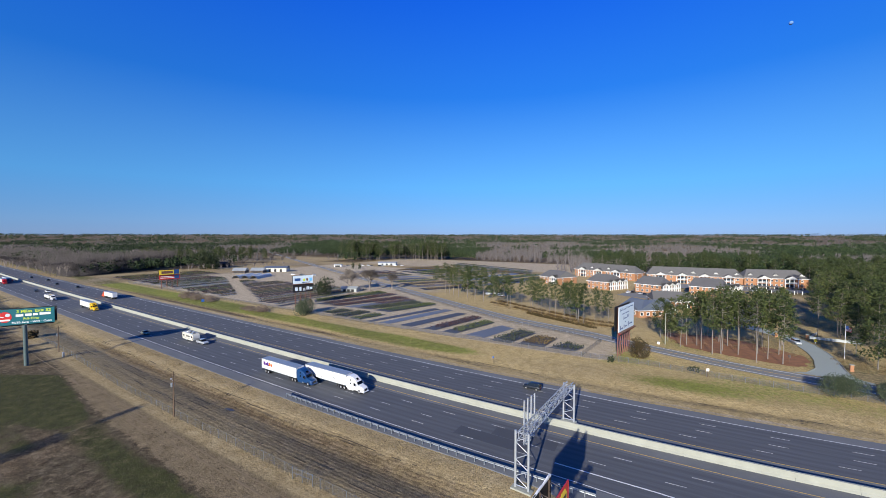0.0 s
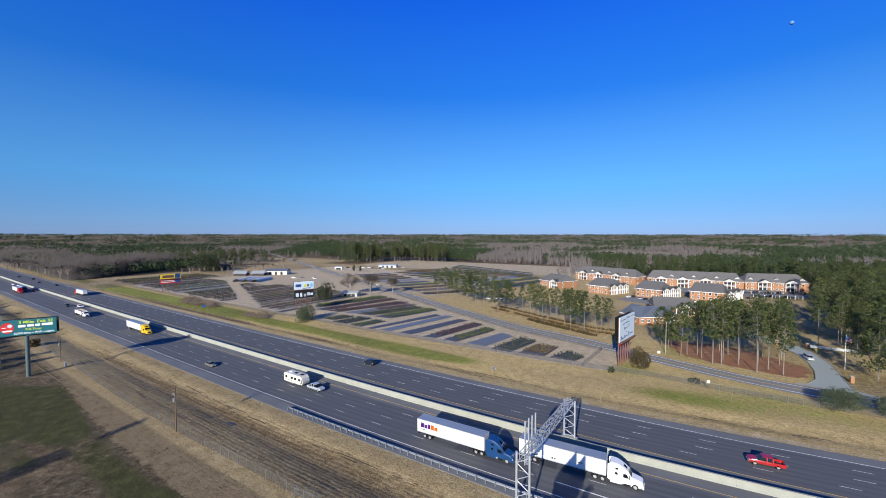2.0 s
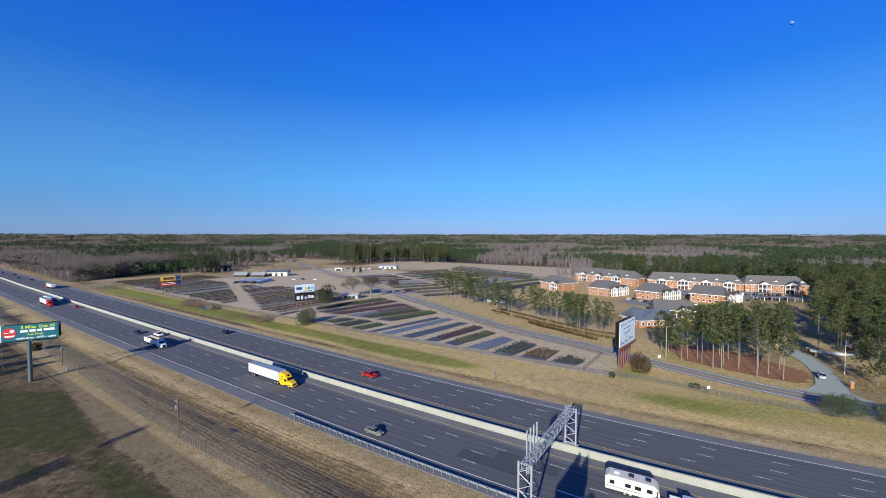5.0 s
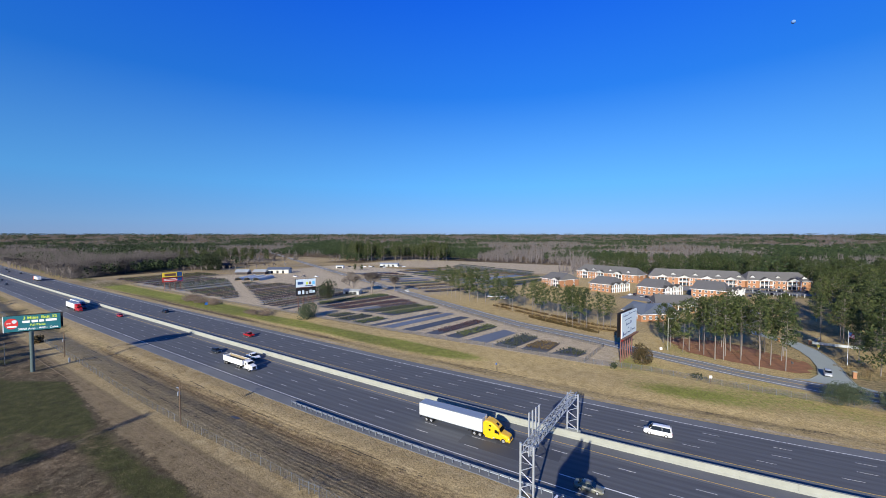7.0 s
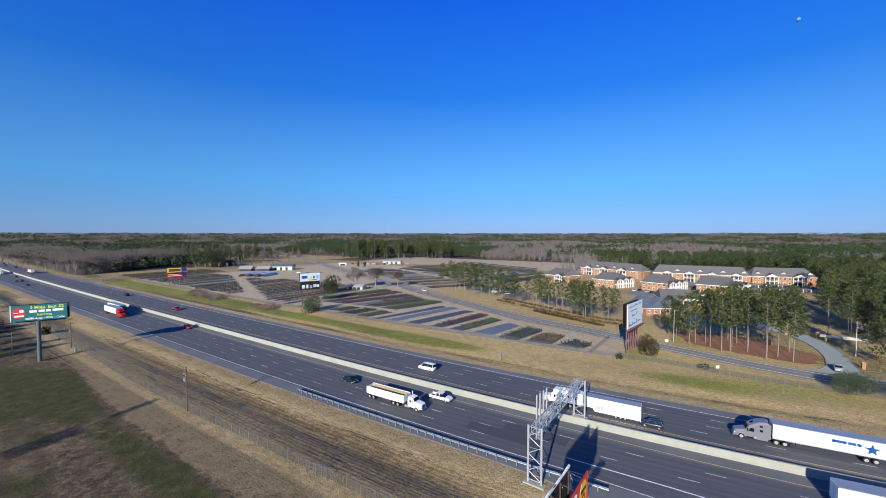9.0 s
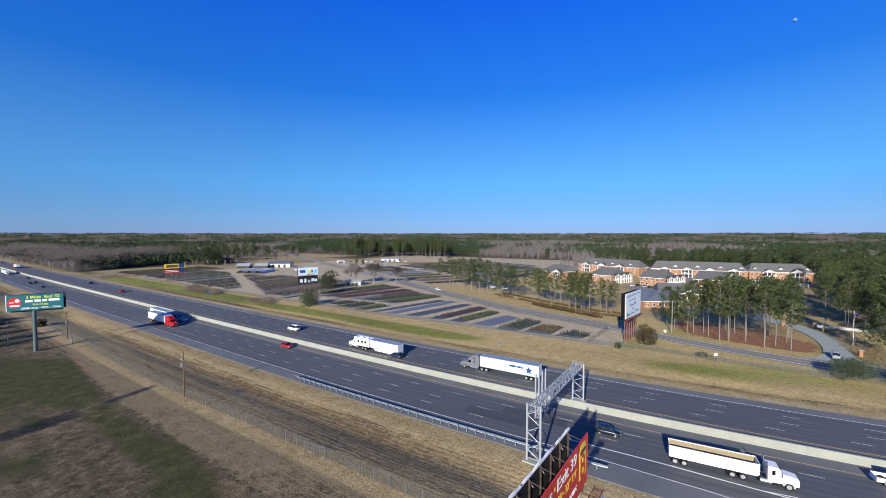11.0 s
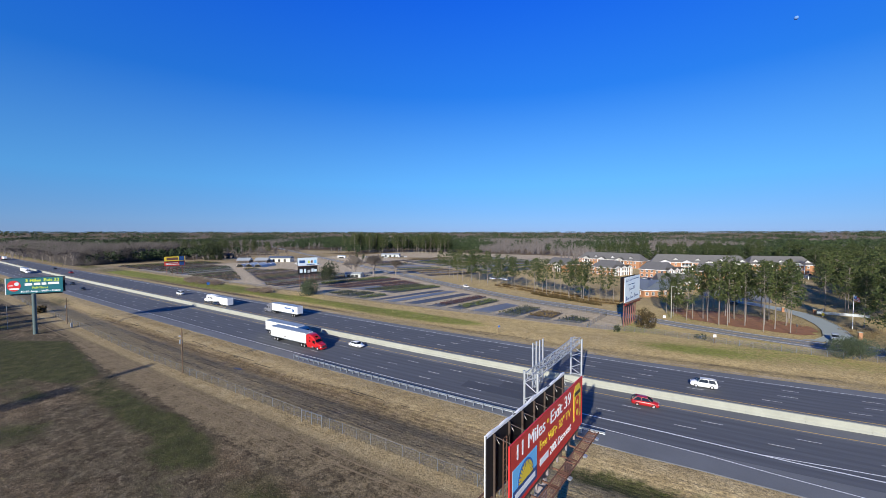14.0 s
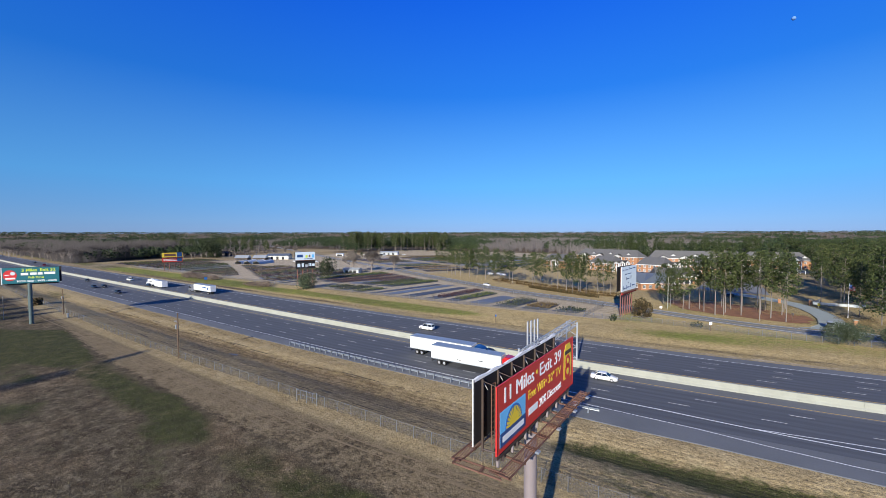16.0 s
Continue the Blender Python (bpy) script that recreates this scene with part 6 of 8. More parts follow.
# ---- far woods to the horizon ----
def far_woods():
    r2 = random.Random(99)
    pine_v, pine_f, bare_v, bare_f = [], [], [], []

    def tri(vs, fs, a, b, c):
        k = len(vs)
        vs += (a, b, c)
        fs.append((k, k + 1, k + 2))

    cam_x, cam_y, yaw = 69.0, -84.0, radians(30.7)
    for r0, r1, count, tris, sc in ((400, 950, 11000, 26, 0.8), (950, 1900, 12000, 18, 1.3), (1900, 4700, 16000, 9, 2.4)):
        for _ in range(count):
            r = math.sqrt(r2.uniform(r0 * r0, r1 * r1)) if r1 < 1900 else r2.uniform(r0, r1)
            az = yaw + r2.uniform(-1.05, 1.05)
            x, y = cam_x - r * math.sin(az), cam_y + r * math.cos(az)
            if open_land(x, y):
                continue
            n = noise.noise((x * 0.0045, y * 0.0045, 1.0)) + 0.5 * noise.noise((x * 0.014, y * 0.014, 4.0))
            bias = -0.06 if r < 1100 else -0.07
            if r < 900 and x < -430 and y < 210:
                bias = -0.08
            elif x < -400 and r < 1100:
                bias = 0.05
            elif 29 - 0.48 * y < x < 40 + 0.11 * y and y > 420 and r < 1700:
                bias = -0.22
            elif -400 < x <= 29 - 0.48 * y and y > 420 and r < 1250:
                bias = 0.09
            elif x > 30 and r < 800:
                bias = 0.16
            h = r2.uniform(10, 16) * (1 + 0.45 * max(-0.3, noise.noise((x * 0.006, y * 0.006, 7))))
            up_ = rise(x, y)
            w = 2.6 * sc * 1.2
            if n + bias > 0:
                for _ in range(tris):
                    cx, cy, cz = x + r2.gauss(0, 0.55) * w, y + r2.gauss(0, 0.55) * w, up_ + h * r2.uniform(0.35, 1.0)
                    s = 1.25 * sc * r2.uniform(0.7, 1.3)
                    a = r2.uniform(0, 6.28)
                    zt = min(s, 2.4)
                    tri(pine_v, pine_f, (cx + s * math.cos(a), cy + s * math.sin(a), cz - 0.4 * zt), (cx - s * math.cos(a), cy - s * math.sin(a), cz - 0.3 * zt), (cx + r2.uniform(-.5, .5) * s, cy + r2.uniform(-.5, .5) * s, cz + zt))
            else:
                for _ in range(tris):
                    a = r2.uniform(0, 6.28)
                    b = r2.uniform(0.1, 1.0) * w * 1.3
                    z0 = up_ + h * r2.uniform(0.05, 0.68)
                    t = 0.16 * sc * r2.uniform(0.8, 1.9)
                    ex, ey = x + b * math.cos(a), y + b * math.sin(a)
                    tri(bare_v, bare_f, (x + 0.4 * b * math.cos(a) - t * math.sin(a), y + 0.4 * b * math.sin(a) + t * math.cos(a), z0), (x + 0.4 * b * math.cos(a) + t * math.sin(a), y + 0.4 * b * math.sin(a) - t * math.cos(a), z0), (ex, ey, up_ + min(h, z0 - up_ + h * r2.uniform(0.18, 0.5)) * 0.92))
    for name, v, f, mt, lb in (("far_pine_woods", pine_v, pine_f, "far_needles", "dark green pine woods reaching to the horizon"), ("far_bare_woods", bare_v, bare_f, "far_twigs", "grey-brown leafless winter woods in the distance")):
        me = bpy.data.meshes.new(name)
        me.from_pydata(v, [], f)
        me.materials.append(M[mt])
        tagged(new(name, me), lb, "woods", kind="stuff")


far_woods()


def wood_edge():
    """The thick leafless edge of the wood along the highway and the nursery."""
    r2 = random.Random(123)
    v, f = [], []
    for _ in range(2600):
        t = r2.random()
        if r2.random() < 0.55:
            x, y = -440 - 75 * t + r2.uniform(-60, 8), 50 + 130 * t + r2.uniform(-4, 30)
        else:
            x = -445 - 520 * t
            y = bend(x) + 36 + r2.uniform(0, 60)
        h = r2.uniform(12, 25)
        for _ in range(30):
            a, b, z = r2.uniform(0, 6.28), r2.uniform(0, 3.4), h * r2.uniform(0, 0.78)
            l, w = h * r2.uniform(0.08, 0.26), r2.uniform(0.06, 0.20)
            px, py = x + b * math.cos(a), y + b * math.sin(a)
            k = len(v)
            v += [(px - 0.7 * w, py - 0.7 * w, z), (px + 0.7 * w, py + 0.7 * w, z), (px + r2.uniform(-2.2, 2.2), py + r2.uniform(-2.2, 2.2), min(h, z + l))]
            f.append((k, k + 1, k + 2))
    for _ in range(2600):
        t = r2.random()
        x, y = -436 - 70 * t + r2.uniform(-26, 10), 50 + 130 * t + r2.uniform(-4, 14)
        if r2.random() < 0.3:
            x = -440 - 300 * t
            y = bend(x) + 34 + r2.uniform(0, 14)
        h = r2.uniform(2, 8)
        for _ in range(12):
            px, py, z, w = x + r2.gauss(0, 1.6), y + r2.gauss(0, 1.6), h * r2.uniform(0, 0.8), r2.uniform(0.10, 0.30)
            k = len(v)
            v += [(px - 0.7 * w, py - 0.7 * w, z), (px + 0.7 * w, py + 0.7 * w, z), (px + r2.uniform(-1.2, 1.2), py + r2.uniform(-1.6, 1.6), z + h * r2.uniform(0.15, 0.4))]
            f.append((k, k + 1, k + 2))
    me = bpy.data.meshes.new("wood_edge")
    me.from_pydata(v, [], f)
    me.materials.append(M["thicket"])
    tagged(new("wood_edge", me), "thicket of leafless grey-brown trees along the highway", "woods", kind="stuff")


wood_edge()


def moon():
    bm = bm_new()
    bmesh.ops.create_icosphere(bm, subdivisions=3, radius=14)
    for q in bm.verts:
        q.co *= 1 + 0.01 * noise.noise(q.co * 0.2)
    ob = new("moon", make("moon", bm, M["moon"], True))
    ob.matrix_basis = Matrix.Translation((807, 3741, 1613))
    tagged(ob, "pale daytime moon high in the blue sky", "moon")


moon()


# ---- buildings ----
def gable_roof(bm, x0, x1, y0, y1, z, rise, over=0.6, hip=0.0):
    x0, x1, y0, y1 = x0 - over, x1 + over, y0 - over, y1 + over
    ym = (y0 + y1) / 2
    low = [bm.verts.new(p) for p in ((x0, y0, z), (x1, y0, z), (x1, y1, z), (x0, y1, z))]
    top = [bm.verts.new((x0 + hip, ym, z + rise)), bm.verts.new((x1 - hip, ym, z + rise))]
    bm.faces.new((low[0], low[1], top[1], top[0]))
    bm.faces.new((low[2], low[3], top[0], top[1]))
    bm.faces.new((low[1], low[2], top[1]))
    bm.faces.new((low[3], low[0], top[0]))
    bm.faces.new(low[::-1])
    return bm


def window_mesh():
    bm = bm_new()
    box(bm, -0.65, 0.65, -0.06, 0.04, 0, 1.5)
    g = make("pane", bm, M["house_glass"])
    bm = bm_new()
    for a in ((-0.78, 0.78, 1.5, 1.65), (-0.78, 0.78, -0.15, 0), (-0.78, -0.65, 0, 1.5), (0.65, 0.78, 0, 1.5), (-0.03, 0.03, 0, 1.5)):
        box(bm, a[0], a[1], -0.10, 0.04, a[2], a[3])
    return g, make("window", bm, M["white"])


PANE, FRAME = window_mesh()


def window(root, x, y, z, turned=0):
    w = share("window", FRAME, root, pose(x, y, z, 0, 0, turned))
    share("pane", PANE, w, Matrix())


def apartment(at, L, D, eave, rise, porches=(), end_windows=True, hip=2.0, label="two-storey brick apartment house with a grey roof and white porches", porch_w=8.0, dormers=(), cover="shingle"):
    root = thing("apartment_house", label, "house", "apartment houses beyond the road", at=at)
    bm = bm_new()
    box(bm, 0, L, 0, D, -0.2, eave)
    part("wall", bm, M["brick"], root)
    bm = bm_new()
    gable_roof(bm, 0, L, 0, D, eave, rise, 0.7, hip)
    part("roof", bm, M[cover], root)
    bm = bm_new()
    box(bm, -0.72, L + 0.72, -0.72, -0.66, eave - 0.28, eave + 0.02)
    box(bm, -0.72, -0.66, -0.7, D + 0.7, eave - 0.28, eave + 0.02)
    box(bm, L + 0.66, L + 0.72, -0.7, D + 0.7, eave - 0.28, eave + 0.02)
    part("fascia", bm, M["white"], root)
    floors = 2 if eave > 5 else 1
    for px in porches:
        porch = thing_part("porch", root)
        w = porch_w
        bm = bm_new()
        y0 = -2.6
        zt = eave + w * 0.28
        v = [bm.verts.new(p) for p in ((px, y0, eave), (px + w, y0, eave), (px + w / 2, y0, zt), (px, D * 0.4, eave), (px + w, D * 0.4, eave), (px + w / 2, D * 0.4, zt))]
        bm.faces.new((v[0], v[2], v[5], v[3])), bm.faces.new((v[1], v[4], v[5], v[2]))
        bmesh.ops.solidify(bm, geom=bm.faces[:], thickness=0.25)
        part("porch_roof", bm, M["shingle"], porch)
        bm = bm_new()
        v = [bm.verts.new(p) for p in ((px + .2, y0 + 0.3, eave - 0.3), (px + w - .2, y0 + 0.3, eave - 0.3), (px + w - 0.2, y0 + .3, eave + .05), (px + w / 2, y0 + 0.3, zt - 0.3), (px + .2, y0 + .3, eave + .05))]
        bm.faces.new(v)
        bmesh.ops.solidify(bm, geom=bm.faces[:], thickness=0.2)
        part("pediment", bm, M["white"], porch)
        for k in (0.25, w * 0.34, w * 0.66, w - 0.25):
            bm = bm_new()
            box(bm, px + k - 0.2, px + k + 0.2, y0 + 0.3, y0 + 0.7, 0, eave - 0.2)
            part("column", bm, M["white"], porch)
        for f in range(1, floors):
            bm = bm_new()
            z = eave / floors * f
            box(bm, px + 0.2, px + w - 0.2, y0 + 0.3, 0, z - 0.25, z)
            for r in range(14):
                xx = px + 0.5 + (w - 1) * r / 13
                box(bm, xx - 0.03, xx + 0.03, y0 + 0.32, y0 + 0.38, z, z + 0.95)
            box(bm, px + 0.3, px + w - 0.3, y0 + 0.30, y0 + 0.40, z + 0.95, z + 1.05)
            part("balcony", bm, M["white"], porch)
        bm = bm_new()
        for f in range(floors):
            box(bm, px + 1.2, px + w - 1.2, -0.05, 0.0, eave / floors * f + 0.15, eave / floors * f + 2.3)
        part("balcony_door", bm, M["house_glass"], porch)
    for px in dormers:
        bm = bm_new()
        zb, zt = eave + rise * 0.30, eave + rise * 0.30 + 1.7
        y0 = D * 0.5 * 0.30 - 0.7
        v = [bm.verts.new(p) for p in ((px - 2.1, y0, zb), (px + 2.1, y0, zb), (px, y0, zt), (px - 2.1, y0 + 3.4, zb), (px + 2.1, y0 + 3.4, zb), (px, y0 + 3.4, zt))]
        for q in ((0, 2, 5, 3), (1, 4, 5, 2)):
            bm.faces.new([v[i] for i in q])
        bmesh.ops.solidify(bm, geom=bm.faces[:], thickness=0.18)
        dormer = part("dormer_roof", bm, M["shingle"], root)
        bm = bm_new()
        v = [bm.verts.new(p) for p in ((px - 1.9, y0 + 0.12, zb), (px + 1.9, y0 + 0.12, zb), (px, y0 + 0.12, zt - 0.12))]
        bm.faces.new(v)
        bmesh.ops.solidify(bm, geom=bm.faces[:], thickness=0.15)
        part("gable", bm, M["white"], dormer)
    for f in range(floors):
        z = eave / floors * f + 0.95
        k = 1.8
        while k < L - 1:
            if not any(px - 0.8 < k < px + porch_w + 0.8 for px in porches):
                window(root, k, 0, z)
            k += 3.3
        if end_windows:
            for y in (D * 0.25, D * 0.75):
                window(root, 0, y, z, -90)
                window(root, L, y, z, 90)
    return root


def thing_part(name, parent):
    ob = new(name)
    ob.empty_display_size = 0.3
    ob.parent = parent
    return ob


apartment(pose(47.5, 228.5, 0, 0, 0, -18), 16.5, 22, 6.0, 5.0, (), label="two-storey brick apartment house with a hipped grey roof")
apartment(pose(63.0, 223.2, 0, 0, 0, 58), 22, 3, 6.0, 1.6, (1, 8, 14.5), False, 0.4, porch_w=6.5, label="white two-storey porch wing with columns")
apartment(pose(14, 230.5, 0, 0, 0, -22), 16.5, 22, 6.0, 5.0, (), label="two-storey brick apartment house with a hipped grey roof")
apartment(pose(29.3, 224.3, 0, 0, 0, 60), 22, 3, 6.0, 1.6, (1, 8, 14.5), False, 0.4, porch_w=6.5, label="white two-storey porch wing with columns")
apartment(pose(81, 233, 0, 0, 0, -10), 19, 24, 5.9, 5.0, (), label="two-storey brick apartment house with a hipped grey roof")
apartment(pose(99.8, 229.7, 0, 0, 0, 62), 24, 3, 5.8, 1.6, (1, 9, 16), False, 0.4, porch_w=6.5, label="white two-storey porch wing with columns")
apartment(pose(-28, 246, 0, 0, 0, -30), 21, 22, 5.9, 5.0, (13,), label="two-storey brick apartment house with a hipped grey roof")
apartment(pose(52, 300, 0, 0, 0, 3), 68, 16, 6.9, 6.4, (6, 22, 38, 54), hip=5, porch_w=8.5, dormers=(18.2, 34.2, 50.2, 64))
apartment(pose(121, 306, 0, 0, 0, 14), 42, 16, 6.9, 6.4, (8, 26), hip=5, porch_w=9, dormers=(4.5, 21.5, 38.5))
apartment(pose(-14, 322, 0, 0, 0, -24), 62, 16, 6.9, 6.2, (5, 22, 40), hip=5, porch_w=9, dormers=(18, 35.5, 53))
apartment(pose(47, 140, 0, 0, 0, -42), 13, 15, 3.6, 4.2, (), label="brick clubhouse with a blue-grey gabled roof", hip=0.1, cover="blue_roof")
apartment(pose(56.2, 130.2, 0, 0, 0, 38), 20, 13, 3.6, 4.2, (13,), label="brick clubhouse wing with white columns and a blue-grey roof", hip=0.1, porch_w=6.5, cover="blue_roof")
apartment(pose(62, 166, 0, 0, 0, 14), 20, 17, 3.8, 4.6, (10,), label="single-storey brick clubhouse with solar panels on its roof", hip=1, porch_w=9)
bm = bm_new()
box(bm, 0, 7.5, 0, 3.4, 0, 0.10)
tagged(new("solar_panel", make("solar_panel", bm, M["navy"])), "dark blue solar panel lying on the clubhouse roof", "solar panel").matrix_basis = pose(62, 166, 0, 0, 0, 14) @ pose(11.5, 1.2, 4.6, 25, 0, 0)

# red-brown mulch under the grove
bm = bm_new()
rm = random.Random(4)
ring = []
for i in range(64):
    a = 2 * math.pi * i / 64
    k = 1 + 0.07 * math.sin(5 * a) + rm.uniform(-0.035, 0.035)
    x, y = 89 + 21 * k * math.cos(a), 90 + 14 * k * math.sin(a)
    x, y = x, y - 0.32 * (x - 89)
    ring.append(bm.verts.new((min(x, 109), max(y, front_y(x) + 15.0 + rm.uniform(0, 0.8)), 0.13)))
mid = bm.verts.new((89, 90, 0.15))
for p, q in zip(ring, ring[1:] + ring[:1]):
    bm.faces.new((p, q, mid))
tagged(new("mulch_bed", make("mulch_bed", bm, M["mulch"])), "bed of red-brown pine mulch under the grove", "mulch bed", kind="structure")

# parking courts and parked cars' ground
for nm, pts in (("parking_court", [(38, 205), (70, 190), (84, 224), (44, 226)]), ("parking_court", [(50, 262), (165, 282), (168, 301), (48, 296)]), ("parking_court", [(80, 150), (108, 142), (112, 200), (90, 205)])):
    bm = bm_new()
    bm.faces.new([bm.verts.new((x, y, 0.06)) for x, y in pts])
    tagged(new(nm, make(nm, bm, M["frontage"])), "grey asphalt parking court among the apartment houses", "parking court", kind="structure")

def carport(x, y, turned, L, D):
    root = thing("carport", "flat grey carport roof on white posts", "carport", "carports of the parking court", at=pose(x, y, 0, 0, 0, turned))
    bm = bm_new()
    box(bm, 0, L, 0, D, 2.5, 2.75, 0.03)
    part("roof", bm, M["shingle"], root)
    n = int(L / 4.5)
    for i in range(n + 1):
        for k in (0.3, D - 0.3):
            bm = bm_new()
            px = 0.3 + (L - 0.6) * i / n
            box(bm, px - 0.12, px + 0.12, k - 0.12, k + 0.12, 0, 2.5)
            part("post", bm, M["white"], root)


carport(122, 262, 14, 27, 6)
carport(112, 281, 12, 30, 6)

# white fence and low pool house beyond the drive
for a, b in (((117.5, 121), (122, 131)), ((117.5, 121), (132, 120))):
    root = thing("white_fence", "white board fence beyond the drive", "fence", "white fences beyond the drive")
    d = Vector(b) - Vector(a)
    k = int(d.length / 2.2)
    for i in range(k):
        p = Vector(a) + d * (i + 0.5) / k
        bm = bm_new()
        box(bm, -d.length / k / 2 + 0.03, d.length / k / 2 - 0.03, -0.04, 0.04, 0.05, 1.1)
        # white boards coloured dull grey, standing for the pines' shade over them
        part("board", bm, M["tin"], root, at=pose(p.x, p.y, 0, 0, 0, math.degrees(math.atan2(d.y, d.x))))


def hoop_house(x, y, L, r, turned):
    root = thing("hoop_greenhouse", "low hoop greenhouse of pale plastic film", "greenhouse", "hoop greenhouses of the nursery", at=pose(x, y, 0, 0, 0, turned))
    bm = bm_new()
    n, prev = 10, None
    for i in range(n + 1):
        a = math.pi * i / n
        cur = [bm.verts.new((0, r * math.cos(a), r * 0.85 * math.sin(a))), bm.verts.new((L, r * math.cos(a), r * 0.85 * math.sin(a)))]
        if prev:
            bm.faces.new((prev[0], prev[1], cur[1], cur[0]))
        prev = cur
    part("film", bm, M["plastic_film"], root, smooth=True)
    for k in range(5):
        bm = bm_new()
        for i in range(n):
            a, b = math.pi * i / n, math.pi * (i + 1) / n
            tube(bm, (L * k / 4, r * 1.01 * math.cos(a), r * 0.86 * math.sin(a)), (L * k / 4, r * 1.01 * math.cos(b), r * 0.86 * math.sin(b)), 0.06, n=4, caps=False)
        part("hoop", bm, M["steel"], root)


for i in range(3):
    hoop_house(-281 + i * 8.2, 127 + i * 3.6, 26, 3.6, 115)


def shed(x, y, L, D, h, rise, turned, wall, roof, label):
    root = thing("shed", label, "shed", at=pose(x, y, 0, 0, 0, turned))
    bm = bm_new()
    box(bm, 0, L, 0, D, -0.1, h)
    part("wall", bm, M[wall], root)
    bm = bm_new()
    gable_roof(bm, 0, L, 0, D, h, rise, 0.5, 0.05)
    part("roof", bm, M[roof], root)
    for k in range(1, 4):
        bm = bm_new()
        box(bm, L * k / 4 - 1.2, L * k / 4 + 1.2, -0.06, 0.0, 0, h * 0.75)
        part("door", bm, M["chassis"], root)


shed(-335, 156, 13, 10, 2.6, 2.8, 36, "dark_steel", "tin", "small blue-grey tin shed behind the greenhouses")
shed(-320, 167, 13, 10, 2.6, 2.8, 36, "dark_steel", "tin", "small blue-grey tin shed behind the greenhouses")
shed(-318, 182, 24, 12, 4.2, 2.2, 34, "camper", "blue_roof", "long pale shed with a blue-grey metal roof at the nursery")
shed(-270, 318, 24, 12, 3.4, 1.3, 28, "tin", "tin", "pale tin-roofed barn with dark open bays beyond the fields")
shed(-300, 268, 9, 5, 3.0, 1.0, 28, "white", "tin", "small white shed beside the road")
shed(-136, 118, 12, 6, 2.6, 1.2, 20, "tin", "tin", "low blue-grey tin shed among the beds")
shed(-430, 190, 14, 9, 4.0, 2.5, 20, "chassis", "chassis", "dark barn beside the oak")


# ---- vehicles: x forward, origin on the ground ----
def loft(bm, stations):
    """Rings of eight points: (x, z low, z high, half width low, half width high)."""
    rings = []
    for x, z0, z1, w0, w1 in stations:
        zm = z0 + (z1 - z0) * 0.62
        pts = [(-w0 * 0.9, z0), (-w0, z0 + 0.15 * (z1 - z0)), (-w0, zm), (-w1, z1), (w1, z1), (w0, zm), (w0, z0 + 0.15 * (z1 - z0)), (w0 * 0.9, z0)]
        rings.append([bm.verts.new((x, y, z)) for y, z in pts])
    for a, b in zip(rings, rings[1:]):
        for i in range(8):
            j = (i + 1) % 8
            bm.faces.new((a[i], b[i], b[j], a[j]))
    bm.faces.new(rings[0])
    bm.faces.new(rings[-1][::-1])
    bmesh.ops.recalc_face_normals(bm, faces=bm.faces[:])
    return bm


def wheel_meshes(r, w):
    bm = bm_new()
    n = 16
    prof = [(r * 0.62, -w / 2), (r * 0.94, -w / 2), (r, -w * 0.36), (r, w * 0.36), (r * 0.94, w / 2), (r * 0.62, w / 2)]
    rings = [[bm.verts.new((p * math.cos(2 * math.pi * k / n), y, p * math.sin(2 * math.pi * k / n))) for k in range(n)] for p, y in prof]
    for a, b in zip(rings, rings[1:]):
        for k in range(n):
            bm.faces.new((a[k], b[k], b[(k + 1) % n], a[(k + 1) % n]))
    bmesh.ops.recalc_face_normals(bm, faces=bm.faces[:])
    tyre = make("wheel", bm, M["tyre"])
    bm = bm_new()
    tube(bm, (0, -w * 0.42, 0), (0, w * 0.42, 0), r * 0.63, r * 0.63, 12)
    tube(bm, (0, -w * 0.5, 0), (0, w * 0.5, 0), r * 0.22, r * 0.22, 8)
    return tyre, make("rim", bm, M["rim"])


WHEEL = {"car": wheel_meshes(0.34, 0.24), "pickup": wheel_meshes(0.40, 0.28), "truck": wheel_meshes(0.51, 0.30), "dual": wheel_meshes(0.51, 0.62), "small": wheel_meshes(0.36, 0.24)}


def wheels(root, kind, spots):
    r = {"car": 0.34, "pickup": 0.40, "truck": 0.51, "dual": 0.51, "small": 0.36}[kind]
    for x, y in spots:
        w = share("wheel", WHEEL[kind][0], root, Matrix.Translation((x, y, r)))
        share("rim", WHEEL[kind][1], w, Matrix())


def pane(root, name, pts, t=0.02, mat="glass"):
    """A flat glass piece laid on a surface; pts in order round it."""
    bm = bm_new()
    v = [bm.verts.new(p) for p in pts]
    bm.faces.new(v)
    bmesh.ops.solidify(bm, geom=bm.faces[:], thickness=t)
    return part(name, bm, M[mat], root)


def lamps(root, x, y, z, name, mat, s=0.16, dx=0.05):
    for k in (-1, 1):
        bm = bm_new()
        box(bm, x - dx, x + dx, k * y - s, k * y + s, z - 0.09, z + 0.09, 0.02)
        part(name, bm, M[mat], root)


